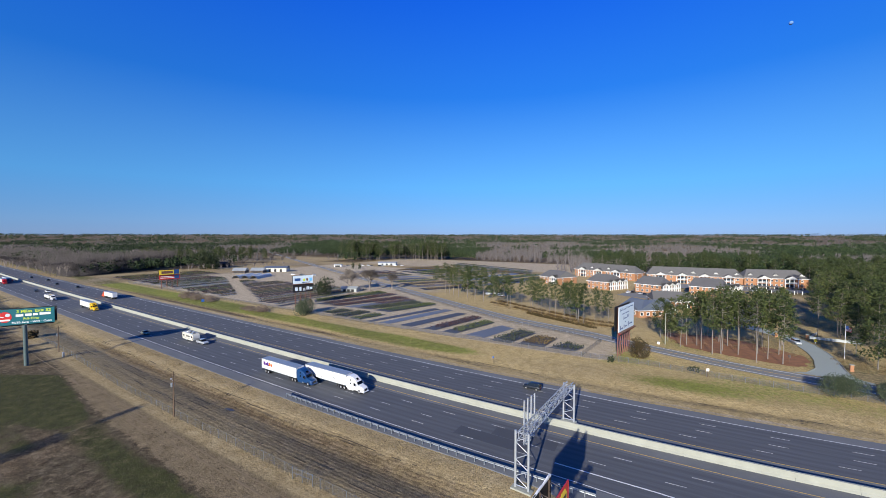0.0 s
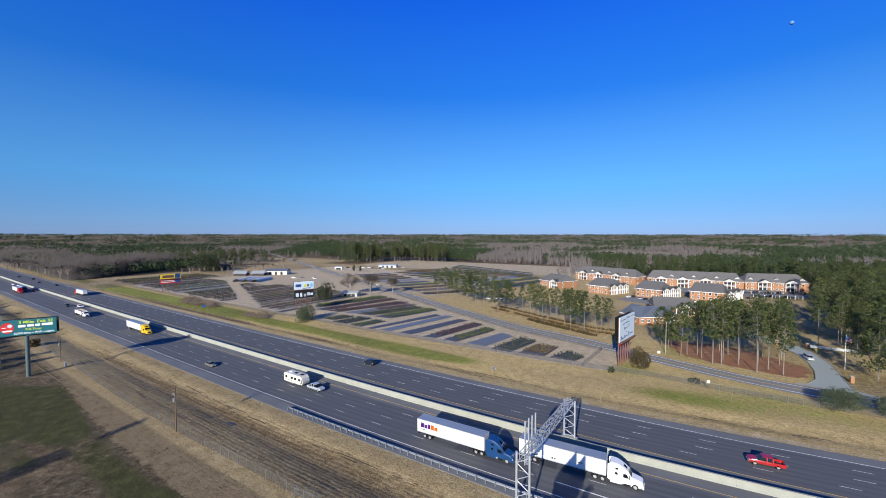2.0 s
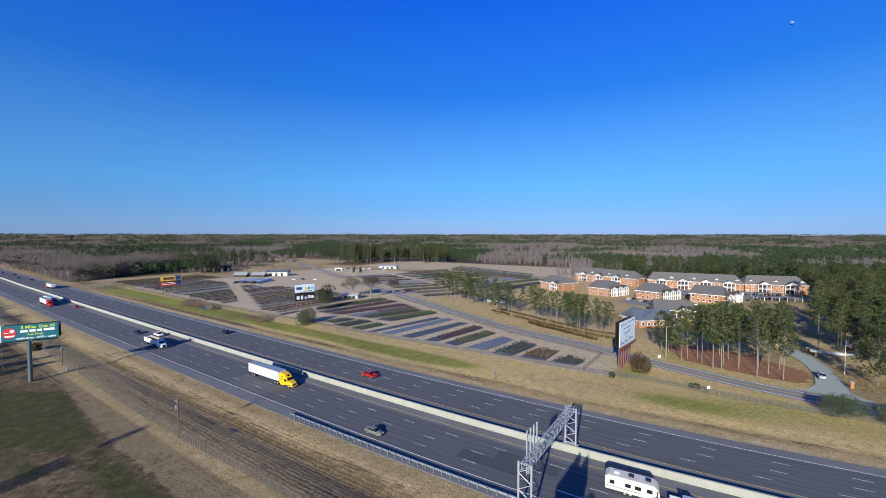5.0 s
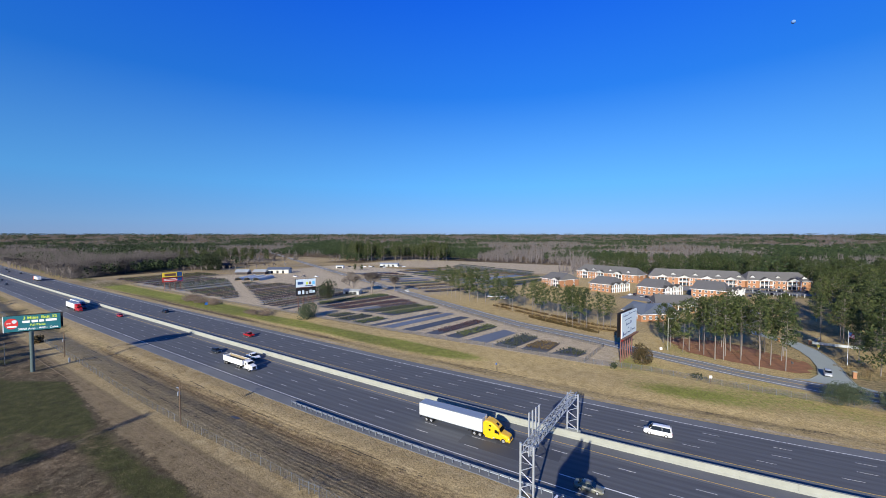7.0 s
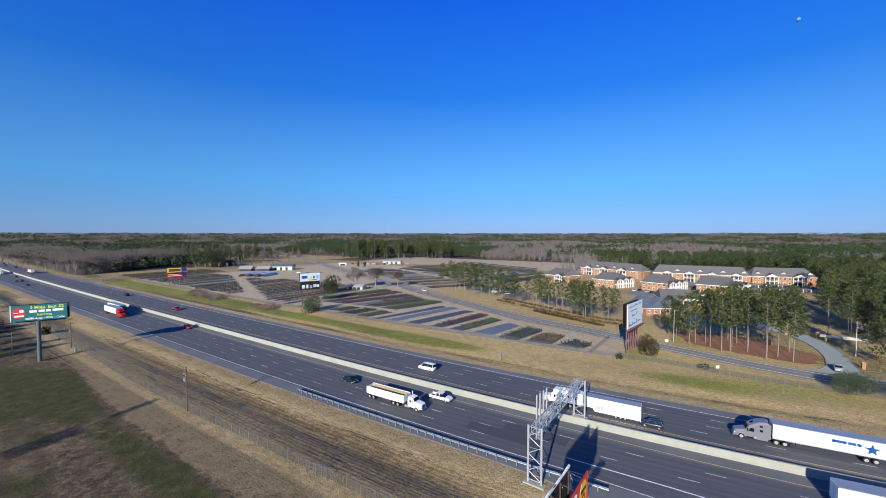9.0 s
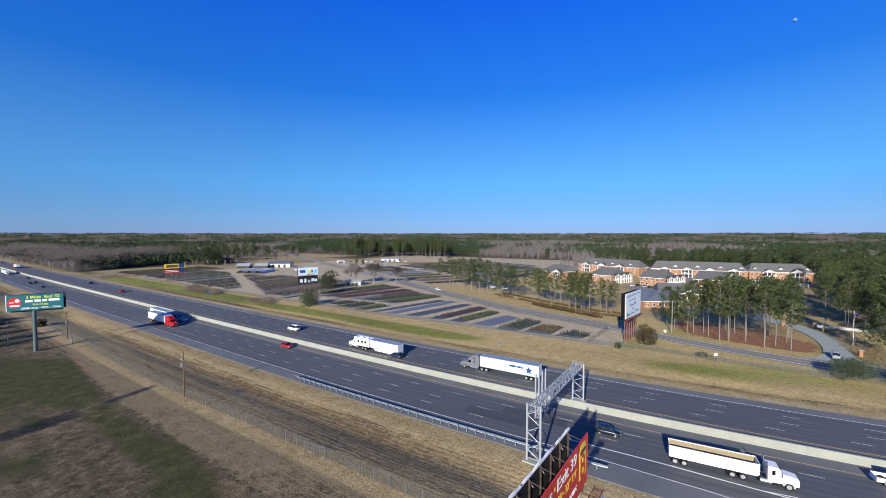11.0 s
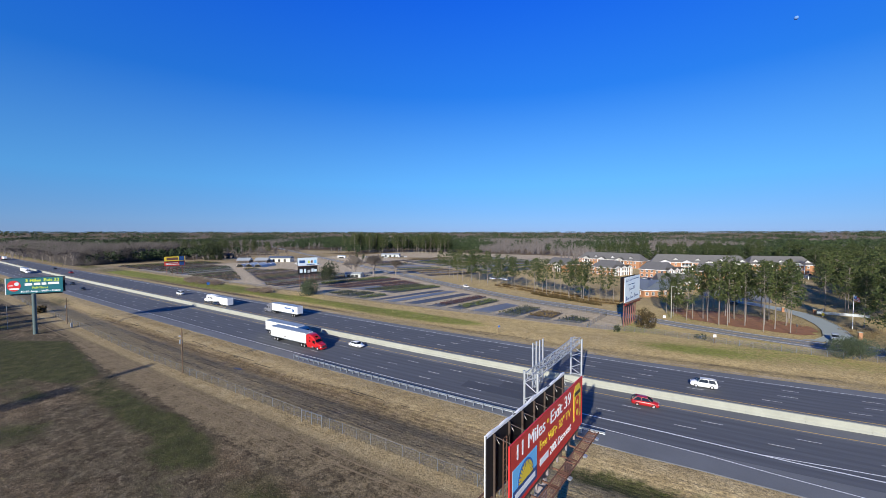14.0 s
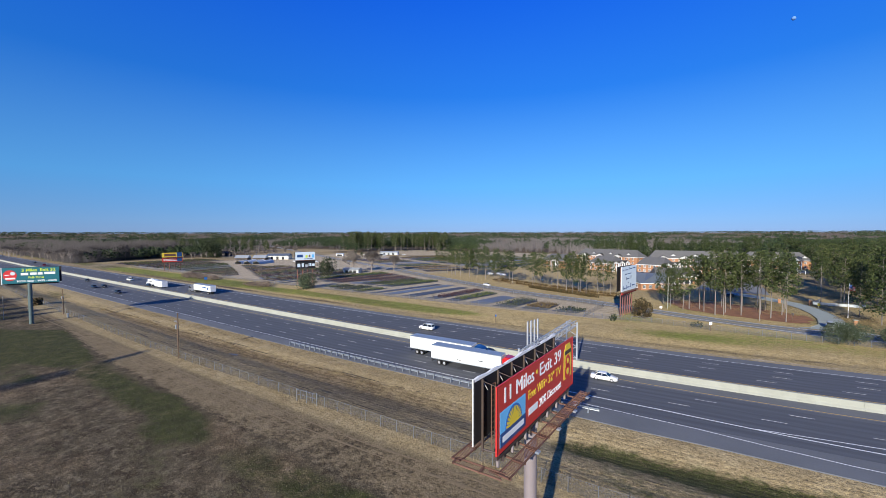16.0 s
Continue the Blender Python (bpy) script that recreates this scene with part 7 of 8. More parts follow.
def car(name, label, category, color, L=4.8, W=1.82, belt=0.96, roof=1.45, cabin=(-1.75, -1.05, 0.35, 1.15), nose=0.72, wheel="car", rails=False, group=""):
    """Saloon, estate or van by its cabin outline: foot and head of the rear glass, head and foot of the windscreen."""
    root = thing(name, label, category, group)
    h = L / 2
    w = W / 2
    a, b, c, d = cabin
    bm = bm_new()
    loft(bm, [(-h, 0.42, belt * 0.86, w * 0.84, w * 0.72), (-h + 0.12, 0.26, belt * 0.97, w * 0.96, w * 0.84), (-h + 0.9, 0.22, belt, w, w * 0.90), (d - 0.1, 0.22, belt, w, w * 0.90),
              (h - 0.85, 0.22, nose + 0.13, w * 0.98, w * 0.80), (h - 0.35, 0.25, nose + 0.02, w * 0.93, w * 0.74), (h - 0.08, 0.32, nose * 0.88, w * 0.82, w * 0.64), (h, 0.42, nose * 0.72, w * 0.72, w * 0.56)])
    part("body", bm, M[color], root, smooth=True)
    bm = bm_new()
    prism(bm, [(a, belt - 0.03), (b, roof - 0.03), (c, roof - 0.03), (d, belt - 0.03)], -w * 0.90, w * 0.90, w * 0.20, belt + 0.1)
    part("window_glass", bm, M["glass"], root)
    bm = bm_new()
    loft(bm, [(b - 0.12, roof - 0.14, roof - 0.07, w * 0.72, w * 0.60), (b + 0.25, roof - 0.08, roof + 0.01, w * 0.74, w * 0.62), ((b + c) / 2, roof - 0.07, roof + 0.035, w * 0.74, w * 0.62), (c - 0.2, roof - 0.07, roof + 0.015, w * 0.73, w * 0.61), (c + 0.10, roof - 0.14, roof - 0.06, w * 0.71, w * 0.58)])
    part("roof", bm, M[color], root, smooth=True)
    for k in (-1, 1):
        for foot, head, half in ((a + 0.10, b + 0.05, 0.12), ((b + c) / 2 - 0.05, (b + c) / 2, 0.05), (d - 0.08, c - 0.02, 0.05)):
            bm = bm_new()
            v = [bm.verts.new(p) for p in ((foot - half, k * w * 0.905, belt - 0.02), (foot + half, k * w * 0.905, belt - 0.02), (head + half, k * w * 0.715, roof), (head - half, k * w * 0.715, roof))]
            bm.faces.new(v)
            bmesh.ops.solidify(bm, geom=bm.faces[:], thickness=0.03)
            part("pillar", bm, M[color], root)
        bm = bm_new()
        box(bm, d - 0.35, d - 0.15, k * w * 0.98 - 0.10, k * w * 0.98 + 0.10, belt, belt + 0.16, 0.03)
        part("mirror", bm, M[color], root)
    lamps(root, h - 0.10, w * 0.62, nose * 0.84, "headlight", "lens")
    lamps(root, -h + 0.06, w * 0.68, belt * 0.78, "tail_light", "tail")
    bm = bm_new()
    box(bm, h - 0.12, h + 0.04, -w * 0.62, w * 0.62, 0.28, 0.42, 0.03)
    part("bumper", bm, M["chassis"], root)
    if rails:
        for k in (-1, 1):
            bm = bm_new()
            tube(bm, (b + 0.1, k * w * 0.62, roof + 0.09), (c - 0.1, k * w * 0.62, roof + 0.09), 0.03, n=5)
            part("roof_rail", bm, M["chassis"], root)
    wheels(root, wheel, [(s * L * 0.29 + 0.02, k * (w - 0.11)) for s in (-1, 1) for k in (-1, 1)])
    return root


def pickup_body(root, color, x0=0.0, crew=True):
    """A pickup with its middle at x0."""
    w = 0.98
    bm = bm_new()
    loft(bm, [(x0 + 0.2, 0.42, 1.12, w, w * 0.95), (x0 + 1.2, 0.42, 1.15, w, w * 0.93), (x0 + 2.3, 0.42, 1.10, w * 0.98, w * 0.88), (x0 + 2.75, 0.45, 0.98, w * 0.92, w * 0.80), (x0 + 2.85, 0.5, 0.85, w * 0.85, w * 0.7)])
    loft(bm, [(x0 - 1.02, 0.42, 1.12, w, w * 0.95), (x0 + 0.25, 0.42, 1.12, w, w * 0.95)])
    part("body", bm, M[color], root)
    bm = bm_new()
    for y0, y1 in ((-w, -w + 0.14), (w - 0.14, w)):
        box(bm, x0 - 2.85, x0 - 1.0, y0, y1, 0.48, 1.14, 0.03)
    box(bm, x0 - 2.88, x0 - 2.78, -w, w, 0.48, 1.12, 0.02)
    part("bed_side", bm, M[color], root)
    bm = bm_new()
    box(bm, x0 - 2.8, x0 - 1.0, -w + 0.1, w - 0.1, 0.50, 0.62)
    part("bed_floor", bm, M["chassis"], root)
    bm = bm_new()
    prism(bm, [(x0 - 1.04, 1.10), (x0 - 0.92, 1.80), (x0 + 0.72, 1.80), (x0 + 1.5, 1.10)], -w * 0.93, w * 0.93, 0.16, 1.3)
    part("window_glass", bm, M["glass"], root)
    bm = bm_new()
    box(bm, x0 - 0.98, x0 + 0.76, -w * 0.80, w * 0.80, 1.78, 1.87, 0.03)
    for k in (-1, 1):
        for x in (x0 - 0.93, x0 - 0.02):
            v = [bm.verts.new(p) for p in ((x - 0.09, k * w * 0.94, 1.1), (x + 0.09, k * w * 0.94, 1.1), (x + 0.09, k * w * 0.78, 1.82), (x - 0.09, k * w * 0.78, 1.82))]
            bm.faces.new(v)
    part("cab_roof", bm, M[color], root)
    lamps(root, x0 + 2.76, 0.70, 0.86, "headlight", "lens", 0.17)
    lamps(root, x0 - 2.88, 0.86, 0.92, "tail_light", "tail", 0.08)
    bm = bm_new()
    box(bm, x0 + 2.72, x0 + 2.95, -0.9, 0.9, 0.45, 0.66, 0.04)
    box(bm, x0 - 3.0, x0 - 2.85, -0.85, 0.85, 0.48, 0.62, 0.03)
    part("bumper", bm, M["chrome"], root)
    wheels(root, "pickup", [(x0 + s, k * 0.84) for s in (-1.75, 1.85) for k in (-1, 1)])


def pickup(label, color):
    root = thing("pickup_truck", label, "pickup")
    pickup_body(root, color)
    return root


def shell(bm, stations, seg=4):
    """Rings with rounded upper corners: (x, z low, z high, half width, corner radius)."""
    rings = []
    for x, z0, z1, w, r in stations:
        pts = [(-w, z0), (-w, (z0 + z1 - r) / 2)]
        pts += [(-w + r - r * math.cos(0.5 * math.pi * k / seg), z1 - r + r * math.sin(0.5 * math.pi * k / seg)) for k in range(seg + 1)]
        pts += [(-y, z) for y, z in pts[::-1]]
        rings.append([bm.verts.new((x, y, z)) for y, z in pts])
    n = len(rings[0])
    for p, q in zip(rings, rings[1:]):
        for i in range(n):
            j = (i + 1) % n
            bm.faces.new((p[i], q[i], q[j], p[j]))
    bm.faces.new(rings[0])
    bm.faces.new(rings[-1][::-1])
    bmesh.ops.recalc_face_normals(bm, faces=bm.faces[:])
    return bm


def tractor(root, color, day=False):
    """A conventional tractor unit; its front axle is at x = 0."""
    bm = bm_new()
    if day:
        shell(bm, [(1.20, 0.70, 1.62, 0.82, 0.16), (1.05, 0.62, 1.78, 0.90, 0.22), (0.2, 0.60, 1.92, 0.96, 0.25), (-0.75, 0.62, 2.02, 1.02, 0.25)])
    else:
        shell(bm, [(1.26, 0.62, 1.22, 0.72, 0.26), (1.12, 0.50, 1.52, 0.94, 0.34), (0.75, 0.50, 1.70, 1.06, 0.36), (0.0, 0.55, 1.86, 1.10, 0.34), (-0.75, 0.60, 2.04, 1.12, 0.28)])
    part("hood", bm, M[color], root)
    rear = -2.45 if day else -4.1
    bm = bm_new()
    if day:
        shell(bm, [(-0.66, 0.72, 2.02, 1.04, 0.15), (-1.04, 0.70, 2.74, 1.08, 0.20), (-1.22, 0.70, 2.86, 1.10, 0.22), (rear, 0.70, 2.92, 1.12, 0.22)])
    else:
        shell(bm, [(-0.62, 0.70, 2.04, 1.12, 0.20), (-1.06, 0.70, 2.76, 1.14, 0.26), (-1.32, 0.70, 3.02, 1.16, 0.34), (-2.05, 0.70, 3.52, 1.19, 0.40), (-2.70, 0.70, 3.84, 1.22, 0.38), (-3.3, 0.70, 3.95, 1.24, 0.32), (rear, 0.70, 3.98, 1.25, 0.26)])
    part("cab", bm, M[color], root)
    pane(root, "windshield", [(-0.60, -0.97, 2.10), (-0.60, 0.97, 2.10), (-1.01, 0.90, 2.74), (-1.01, -0.90, 2.74)], -0.03)
    side = 1.06 if day else 1.135
    for k in (-1, 1):
        pane(root, "side_window", [(-1.06, k * (side + 0.02), 1.78), (-1.96, k * (side + 0.065), 1.78), (-1.96, k * (side + 0.065), 2.46), (-1.34, k * (side + 0.035), 2.46)], 0.03 * k)
        if not day:
            pane(root, "sleeper_window", [(-2.85, k * 1.237, 2.00), (-3.30, k * 1.25, 2.00), (-3.30, k * 1.25, 2.42), (-2.85, k * 1.237, 2.42)], 0.02 * k)
            pane(root, "sleeper_window", [(-2.75, k * 1.235, 2.92), (-3.25, k * 1.25, 2.92), (-3.25, k * 1.25, 3.24), (-2.75, k * 1.235, 3.24)], 0.02 * k)
            bm = bm_new()
            prism(bm, [(rear, 0.42), (-2.25, 0.42), (-2.25, 0.74), (rear, 0.74)], k * 1.20 - 0.03, k * 1.20 + 0.03)
            part("side_skirt", bm, M[color], root)
            bm = bm_new()
            prism(bm, [(rear - 0.42, 0.95), (rear + 0.02, 0.75), (rear + 0.02, 3.9), (rear - 0.42, 3.6)], k * 1.22 - 0.025, k * 1.22 + 0.025)
            part("side_fairing", bm, M[color], root)
        bm = bm_new()
        tube(bm, (-1.95, k * 0.93, 0.66), (-3.3, k * 0.93, 0.66), 0.30, n=14)
        part("fuel_tank", bm, M["rim"], root)
        bm = bm_new()
        box(bm, -1.9, -1.0, k * 1.02 - 0.14, k * 1.02 + 0.14, 0.36, 0.44, 0.01)
        box(bm, -1.9, -1.0, k * 1.0 - 0.10, k * 1.0 + 0.10, 0.62, 0.70, 0.01)
        part("step", bm, M["chassis"], root)
        bm = bm_new()
        box(bm, -0.98, -0.85, k * 1.45 - 0.10, k * 1.45 + 0.10, 1.80, 2.50, 0.03)
        tube(bm, (-1.0, k * 1.10, 2.42), (-0.92, k * 1.42, 2.36), 0.025, n=4)
        tube(bm, (-1.0, k * 1.10, 1.88), (-0.92, k * 1.42, 1.92), 0.025, n=4)
        part("mirror", bm, M["chassis" if color != "car_white" else "chrome"], root)
        bm = bm_new()
        prism(bm, [(0.70, 0.52), (0.64, 0.92), (0.36, 1.18), (-0.30, 1.20), (-0.62, 0.95), (-0.70, 0.55), (-0.58, 0.55), (-0.44, 0.88), (-0.2, 1.04), (0.24, 1.04), (0.46, 0.84), (0.56, 0.52)], k * 1.14 - 0.09, k * 1.14 + 0.07)
        part("fender", bm, M[color], root)
        if day or color == "truck_blue":
            bm = bm_new()
            tube(bm, (rear - 0.12, k * 0.98, 0.9), (rear - 0.12, k * 0.98, 3.55), 0.09, n=8)
            part("exhaust_stack", bm, M["chrome"], root)
    if not day:
        pane(root, "skylight", [(-1.42, -0.36, 3.115), (-1.42, 0.36, 3.115), (-1.95, 0.36, 3.478), (-1.95, -0.36, 3.478)], -0.03)
    bm = bm_new()
    box(bm, 1.16, 1.29, -0.50, 0.50, 0.72, 1.30 if not day else 1.56, 0.05)
    grille = part("grille", bm, M["chassis"], root, "dark grille with a bright surround")
    bm = bm_new()
    for z in (0.72, 0.92, 1.12, 1.28 if not day else 1.54):
        box(bm, 1.27, 1.31, -0.52, 0.52, z - 0.02, z + 0.02)
    part("grille_bar", bm, M["chrome"], grille)
    lamps(root, 1.06, 0.84, 1.04, "headlight", "lens", 0.15, 0.12)
    bm = bm_new()
    box(bm, 1.08, 1.40, -1.08, 1.08, 0.36, 0.70, 0.10)
    part("bumper", bm, M["chrome" if day else color], root)
    bm = bm_new()
    box(bm, -7.2, 0.6, -0.45, 0.45, 0.62, 0.92)
    box(bm, -6.6, -5.0, -0.6, 0.6, 0.92, 1.08, 0.03)
    part("chassis", bm, M["chassis"], root)
    for k in (-1, 1):
        bm = bm_new()
        box(bm, -7.35, -7.28, k * 0.92 - 0.3, k * 0.92 + 0.3, 0.2, 0.95)
        part("mud_flap", bm, M["chassis"], root)
    if not day:
        for k in range(5):
            bm = bm_new()
            box(bm, -1.40, -1.33, -0.62 + 0.31 * k - 0.05, -0.62 + 0.31 * k + 0.05, 3.03, 3.09)
            part("marker_light", bm, M["amber"], root)
    wheels(root, "truck", [(0, k * 1.05) for k in (-1, 1)])
    wheels(root, "dual", [(x, k * 0.92) for x in (-5.35, -6.65) for k in (-1, 1)])


def van_trailer(root, x1, L=16.15, color="trailer_white", roof="trailer_roof", z0=1.22, z1=4.10):
    x0 = x1 - L
    bm = bm_new()
    box(bm, x0, x1, -1.29, 1.29, z0, z1, 0.04)
    tr = part("trailer", bm, M[color], root, "white box trailer")
    bm = bm_new()
    box(bm, x0 + 0.03, x1 - 0.03, -1.26, 1.26, z1 - 0.01, z1 + 0.025)
    part("trailer_roof", bm, M[roof], tr)
    bm = bm_new()
    for k in range(1, int(L / 1.22)):
        for s in (-1, 1):
            box(bm, x0 + 1.22 * k - 0.015, x0 + 1.22 * k + 0.015, s * 1.29 - 0.008, s * 1.29 + 0.008, z0 + 0.25, z1 - 0.1)
    for s in (-1, 1):
        box(bm, x0, x1, s * 1.295 - 0.012, s * 1.295 + 0.012, z0 - 0.02, z0 + 0.14)
        box(bm, x0, x1, s * 1.295 - 0.012, s * 1.295 + 0.012, z1 - 0.1, z1 + 0.03)
    part("panel_seam", bm, M["trailer_roof"], tr)
    bm = bm_new()
    box(bm, x0 + 0.2, x1 - 0.4, -0.5, 0.5, z0 - 0.22, z0)
    box(bm, x0 + 0.9, x0 + 4.0, -0.6, 0.6, z0 - 0.5, z0 - 0.2)
    box(bm, x0 - 0.02, x0 + 0.08, -1.1, 1.1, 0.5, 0.62)
    for s in (-0.8, 0.8):
        box(bm, x0 + 0.0, x0 + 0.08, s - 0.05, s + 0.05, 0.55, z0)
        box(bm, x1 - 3.6, x1 - 3.45, s - 0.06, s + 0.06, 0.35, z0)
    part("undercarriage", bm, M["chassis"], tr)
    for s in (-1, 1):
        bm = bm_new()
        box(bm, x0 - 0.03, x0, s * 0.64 - 0.6, s * 0.64 + 0.6, z0 + 0.1, z1 - 0.1, 0.01)
        part("rear_door", bm, M[color], tr)
    wheels(root, "dual", [(x0 + d, k * 0.92) for d in (1.9, 3.15) for k in (-1, 1)])
    return tr, x0


def side_shapes(tr, pieces, y=-1.30):
    """Plain shapes on the trailer's flanks: (material, [(x, z), ...]) outlines."""
    for mt, pts in pieces:
        for s in (-1, 1):
            bm = bm_new()
            v = [bm.verts.new((x, s * abs(y), z)) for x, z in pts]
            bm.faces.new(v)
            bmesh.ops.solidify(bm, geom=bm.faces[:], thickness=0.012 * s)
            part("side_graphic", bm, M[mt], tr)


def rect(x, z, w, h):
    return [(x, z), (x + w, z), (x + w, z + h), (x, z + h)]


def star(cx, cz, r):
    return [(cx + (r if i % 2 == 0 else r * 0.42) * math.sin(math.pi * i / 5), cz + (r if i % 2 == 0 else r * 0.42) * math.cos(math.pi * i / 5)) for i in range(10)]


def semi(label, color, L=16.15, graphics=None):
    root = thing("semi_truck", label, "truck")
    tractor(root, color)
    tr, x0 = van_trailer(root, -4.75, L)
    if graphics:
        side_shapes(tr, graphics(x0))
    return root


def dump_truck():
    root = thing("dump_truck", "white tractor with a white open-topped dump trailer", "truck")
    tractor(root, "car_white", day=True)
    x1, L = -3.4, 11.6
    x0 = x1 - L
    bm = bm_new()
    for y0, y1 in ((-1.27, -1.19), (1.19, 1.27)):
        prism(bm, [(x0, 1.35), (x0 + 0.2, 1.15), (x1 - 0.3, 1.15), (x1, 1.5), (x1, 3.0), (x0, 2.85)], y0, y1)
    box(bm, x1 - 0.08, x1, -1.2, 1.2, 1.4, 3.0)
    box(bm, x0, x0 + 0.08, -1.2, 1.2, 1.3, 2.85)
    tub = part("dump_body", bm, M["trailer_white"], root, "white open dump body")
    bm = bm_new()
    box(bm, x0 + 0.1, x1 - 0.1, -1.18, 1.18, 1.2, 1.5)
    part("dump_floor", bm, M["load"], tub)
    for k in (-1.17, 1.17):
        bm = bm_new()
        box(bm, x0 + 0.12, x1 - 0.12, k - 0.015, k + 0.015, 1.5, 2.82)
        part("dump_lining", bm, M["load"], tub, "dusty tan inner side")
    bm = bm_new()
    for s in (-1.23, 1.23):
        box(bm, x0 - 0.03, x1 + 0.03, s - 0.08, s + 0.08, 2.86, 2.98, 0.02)
    for k in range(9):
        for s in (-1.28, 1.28):
            box(bm, x0 + 0.6 + k * 1.3, x0 + 0.68 + k * 1.3, s - 0.03, s + 0.03, 1.2, 2.9)
    part("top_rail", bm, M["camper"], tub)
    bm = bm_new()
    box(bm, x0 + 0.3, x1 + 0.5, -0.5, 0.5, 0.85, 1.15)
    part("trailer_frame", bm, M["chassis"], root)
    wheels(root, "dual", [(x0 + d, k * 0.92) for d in (0.9, 2.15) for k in (-1, 1)])
    return root


def pickup_camper():
    root = thing("pickup_with_camper", "silver pickup towing a cream travel trailer", "pickup")
    pickup_body(root, "car_silver", -1.85)
    x1, L = -6.2, 8.8
    x0 = x1 - L
    bm = bm_new()
    prism(bm, [(x0 + 0.05, 0.75), (x0 + 0.25, 0.55), (x1 - 0.6, 0.55), (x1 - 0.1, 0.9), (x1, 1.6), (x1 - 0.25, 2.5), (x1 - 0.9, 3.1), (x0 + 0.6, 3.15), (x0, 2.7)], -1.22, 1.22)
    body = part("trailer", bm, M["camper"], root, "cream travel trailer with dark trim")
    for x, w in ((-1.6, 0.9), (-3.4, 1.0), (-5.0, 0.9), (-7.6, 0.8)):
        for s in (-1, 1):
            bm = bm_new()
            box(bm, x1 + x - w / 2, x1 + x + w / 2, s * 1.23 - 0.02, s * 1.23 + 0.02, 1.6, 2.25, 0.01)
            part("trailer_window", bm, M["glass"], body)
    bm = bm_new()
    for s in (-1, 1):
        box(bm, x1 - 2.75, x1 - 2.05, s * 1.225 - 0.015, s * 1.225 + 0.015, 0.75, 2.6)
    part("trailer_door", bm, M["white"], body)
    bm = bm_new()
    for s in (-1, 1):
        prism(bm, [(x1 - 0.9, 0.8), (x1 - 0.3, 1.3), (x1 - 0.25, 2.3), (x1 - 0.5, 2.3), (x1 - 0.55, 1.4), (x1 - 1.3, 0.8)], s * 1.225 - 0.012, s * 1.225 + 0.012)
        box(bm, x0 + 0.3, x1 - 3.0, s * 1.225 - 0.012, s * 1.225 + 0.012, 1.1, 1.18)
    part("swoosh_trim", bm, M["dark_steel"], body)
    for x in (-1.8, -4.5, -6.9):
        bm = bm_new()
        box(bm, x1 + x - 0.45, x1 + x + 0.45, -0.4, 0.4, 3.12, 3.38, 0.06)
        part("roof_vent", bm, M["chassis" if x > -6 else "white"], body)
    bm = bm_new()
    tube(bm, (x1 - 0.3, 0, 0.6), (-4.75, 0, 0.55), 0.07, n=6)
    part("hitch", bm, M["chassis"], root)
    wheels(root, "small", [(x0 + d, k * 1.05) for d in (3.3, 4.2) for k in (-1, 1)])
    return root


def rv_hauler():
    root = thing("rv_hauler", "white truck with sleeper living box towing a white enclosed trailer", "truck")
    tractor(root, "car_white", day=True)
    bm = bm_new()
    box(bm, -8.2, -2.45, -1.24, 1.24, 1.05, 3.75, 0.12)
    box(bm, -3.1, -1.4, -1.15, 1.15, 2.95, 3.7, 0.15)
    body = part("living_box", bm, M["car_white"], root)
    for x in (-3.6, -5.2, -6.6):
        for s in (-1, 1):
            bm = bm_new()
            box(bm, x - 0.42, x + 0.42, s * 1.25 - 0.02, s * 1.25 + 0.02, 2.25, 2.9, 0.01)
            part("box_window", bm, M["glass"], body)
    for x in (-4, -6.5):
        bm = bm_new()
        box(bm, x - 0.4, x + 0.4, -0.4, 0.4, 3.74, 4.0, 0.06)
        part("roof_unit", bm, M["white"], body)
    x1, L = -8.7, 11.3
    x0 = x1 - L
    bm = bm_new()
    prism(bm, [(x0, 0.55), (x1 - 2.0, 0.55), (x1 - 1.6, 1.25), (x1, 1.35), (x1, 3.6), (x0, 3.6)], -1.25, 1.25)
    tr = part("trailer", bm, M["trailer_white"], root, "long white enclosed trailer")
    bm = bm_new()
    box(bm, x0 + 0.05, x1 - 0.05, -1.22, 1.22, 3.59, 3.64)
    part("trailer_roof", bm, M["trailer_roof"], tr)
    bm = bm_new()
    for s in (-1, 1):
        box(bm, x1 - 3.9, x1 - 3.3, s * 1.255 - 0.012, s * 1.255 + 0.012, 1.2, 1.9)
        box(bm, x1 - 3.1, x1 - 2.5, s * 1.255 - 0.012, s * 1.255 + 0.012, 1.2, 1.9)
    part("vent_panel", bm, M["car_silver"], tr)
    wheels(root, "small", [(x0 + d, k * 1.1) for d in (3.0, 3.95, 4.9) for k in (-1, 1)])
    return root


def parcel_graphic(x0):
    z = 2.35
    return [("purple", rect(x0 + 0.9, z, 0.85, 1.05)), ("purple", rect(x0 + 1.85, z, 0.7, 0.8)), ("purple", rect(x0 + 2.65, z, 0.75, 1.05)), ("orange", rect(x0 + 3.5, z, 0.8, 1.05)), ("orange", rect(x0 + 4.4, z, 0.8, 0.8)), ("trailer_roof", rect(x0 + 0.9, z - 0.45, 1.2, 0.2))]


def star_graphic(x0):
    return [("blue", star(x0 + 2.5, 2.55, 1.05)), ("blue", rect(x0 + 3.9, 2.75, 0.55, 0.5)), ("blue", rect(x0 + 4.55, 2.77, 1.1, 0.5)), ("blue", rect(x0 + 5.8, 2.79, 2.0, 0.5)), ("trailer_roof", rect(x0 + 3.9, 2.45, 1.6, 0.1))]


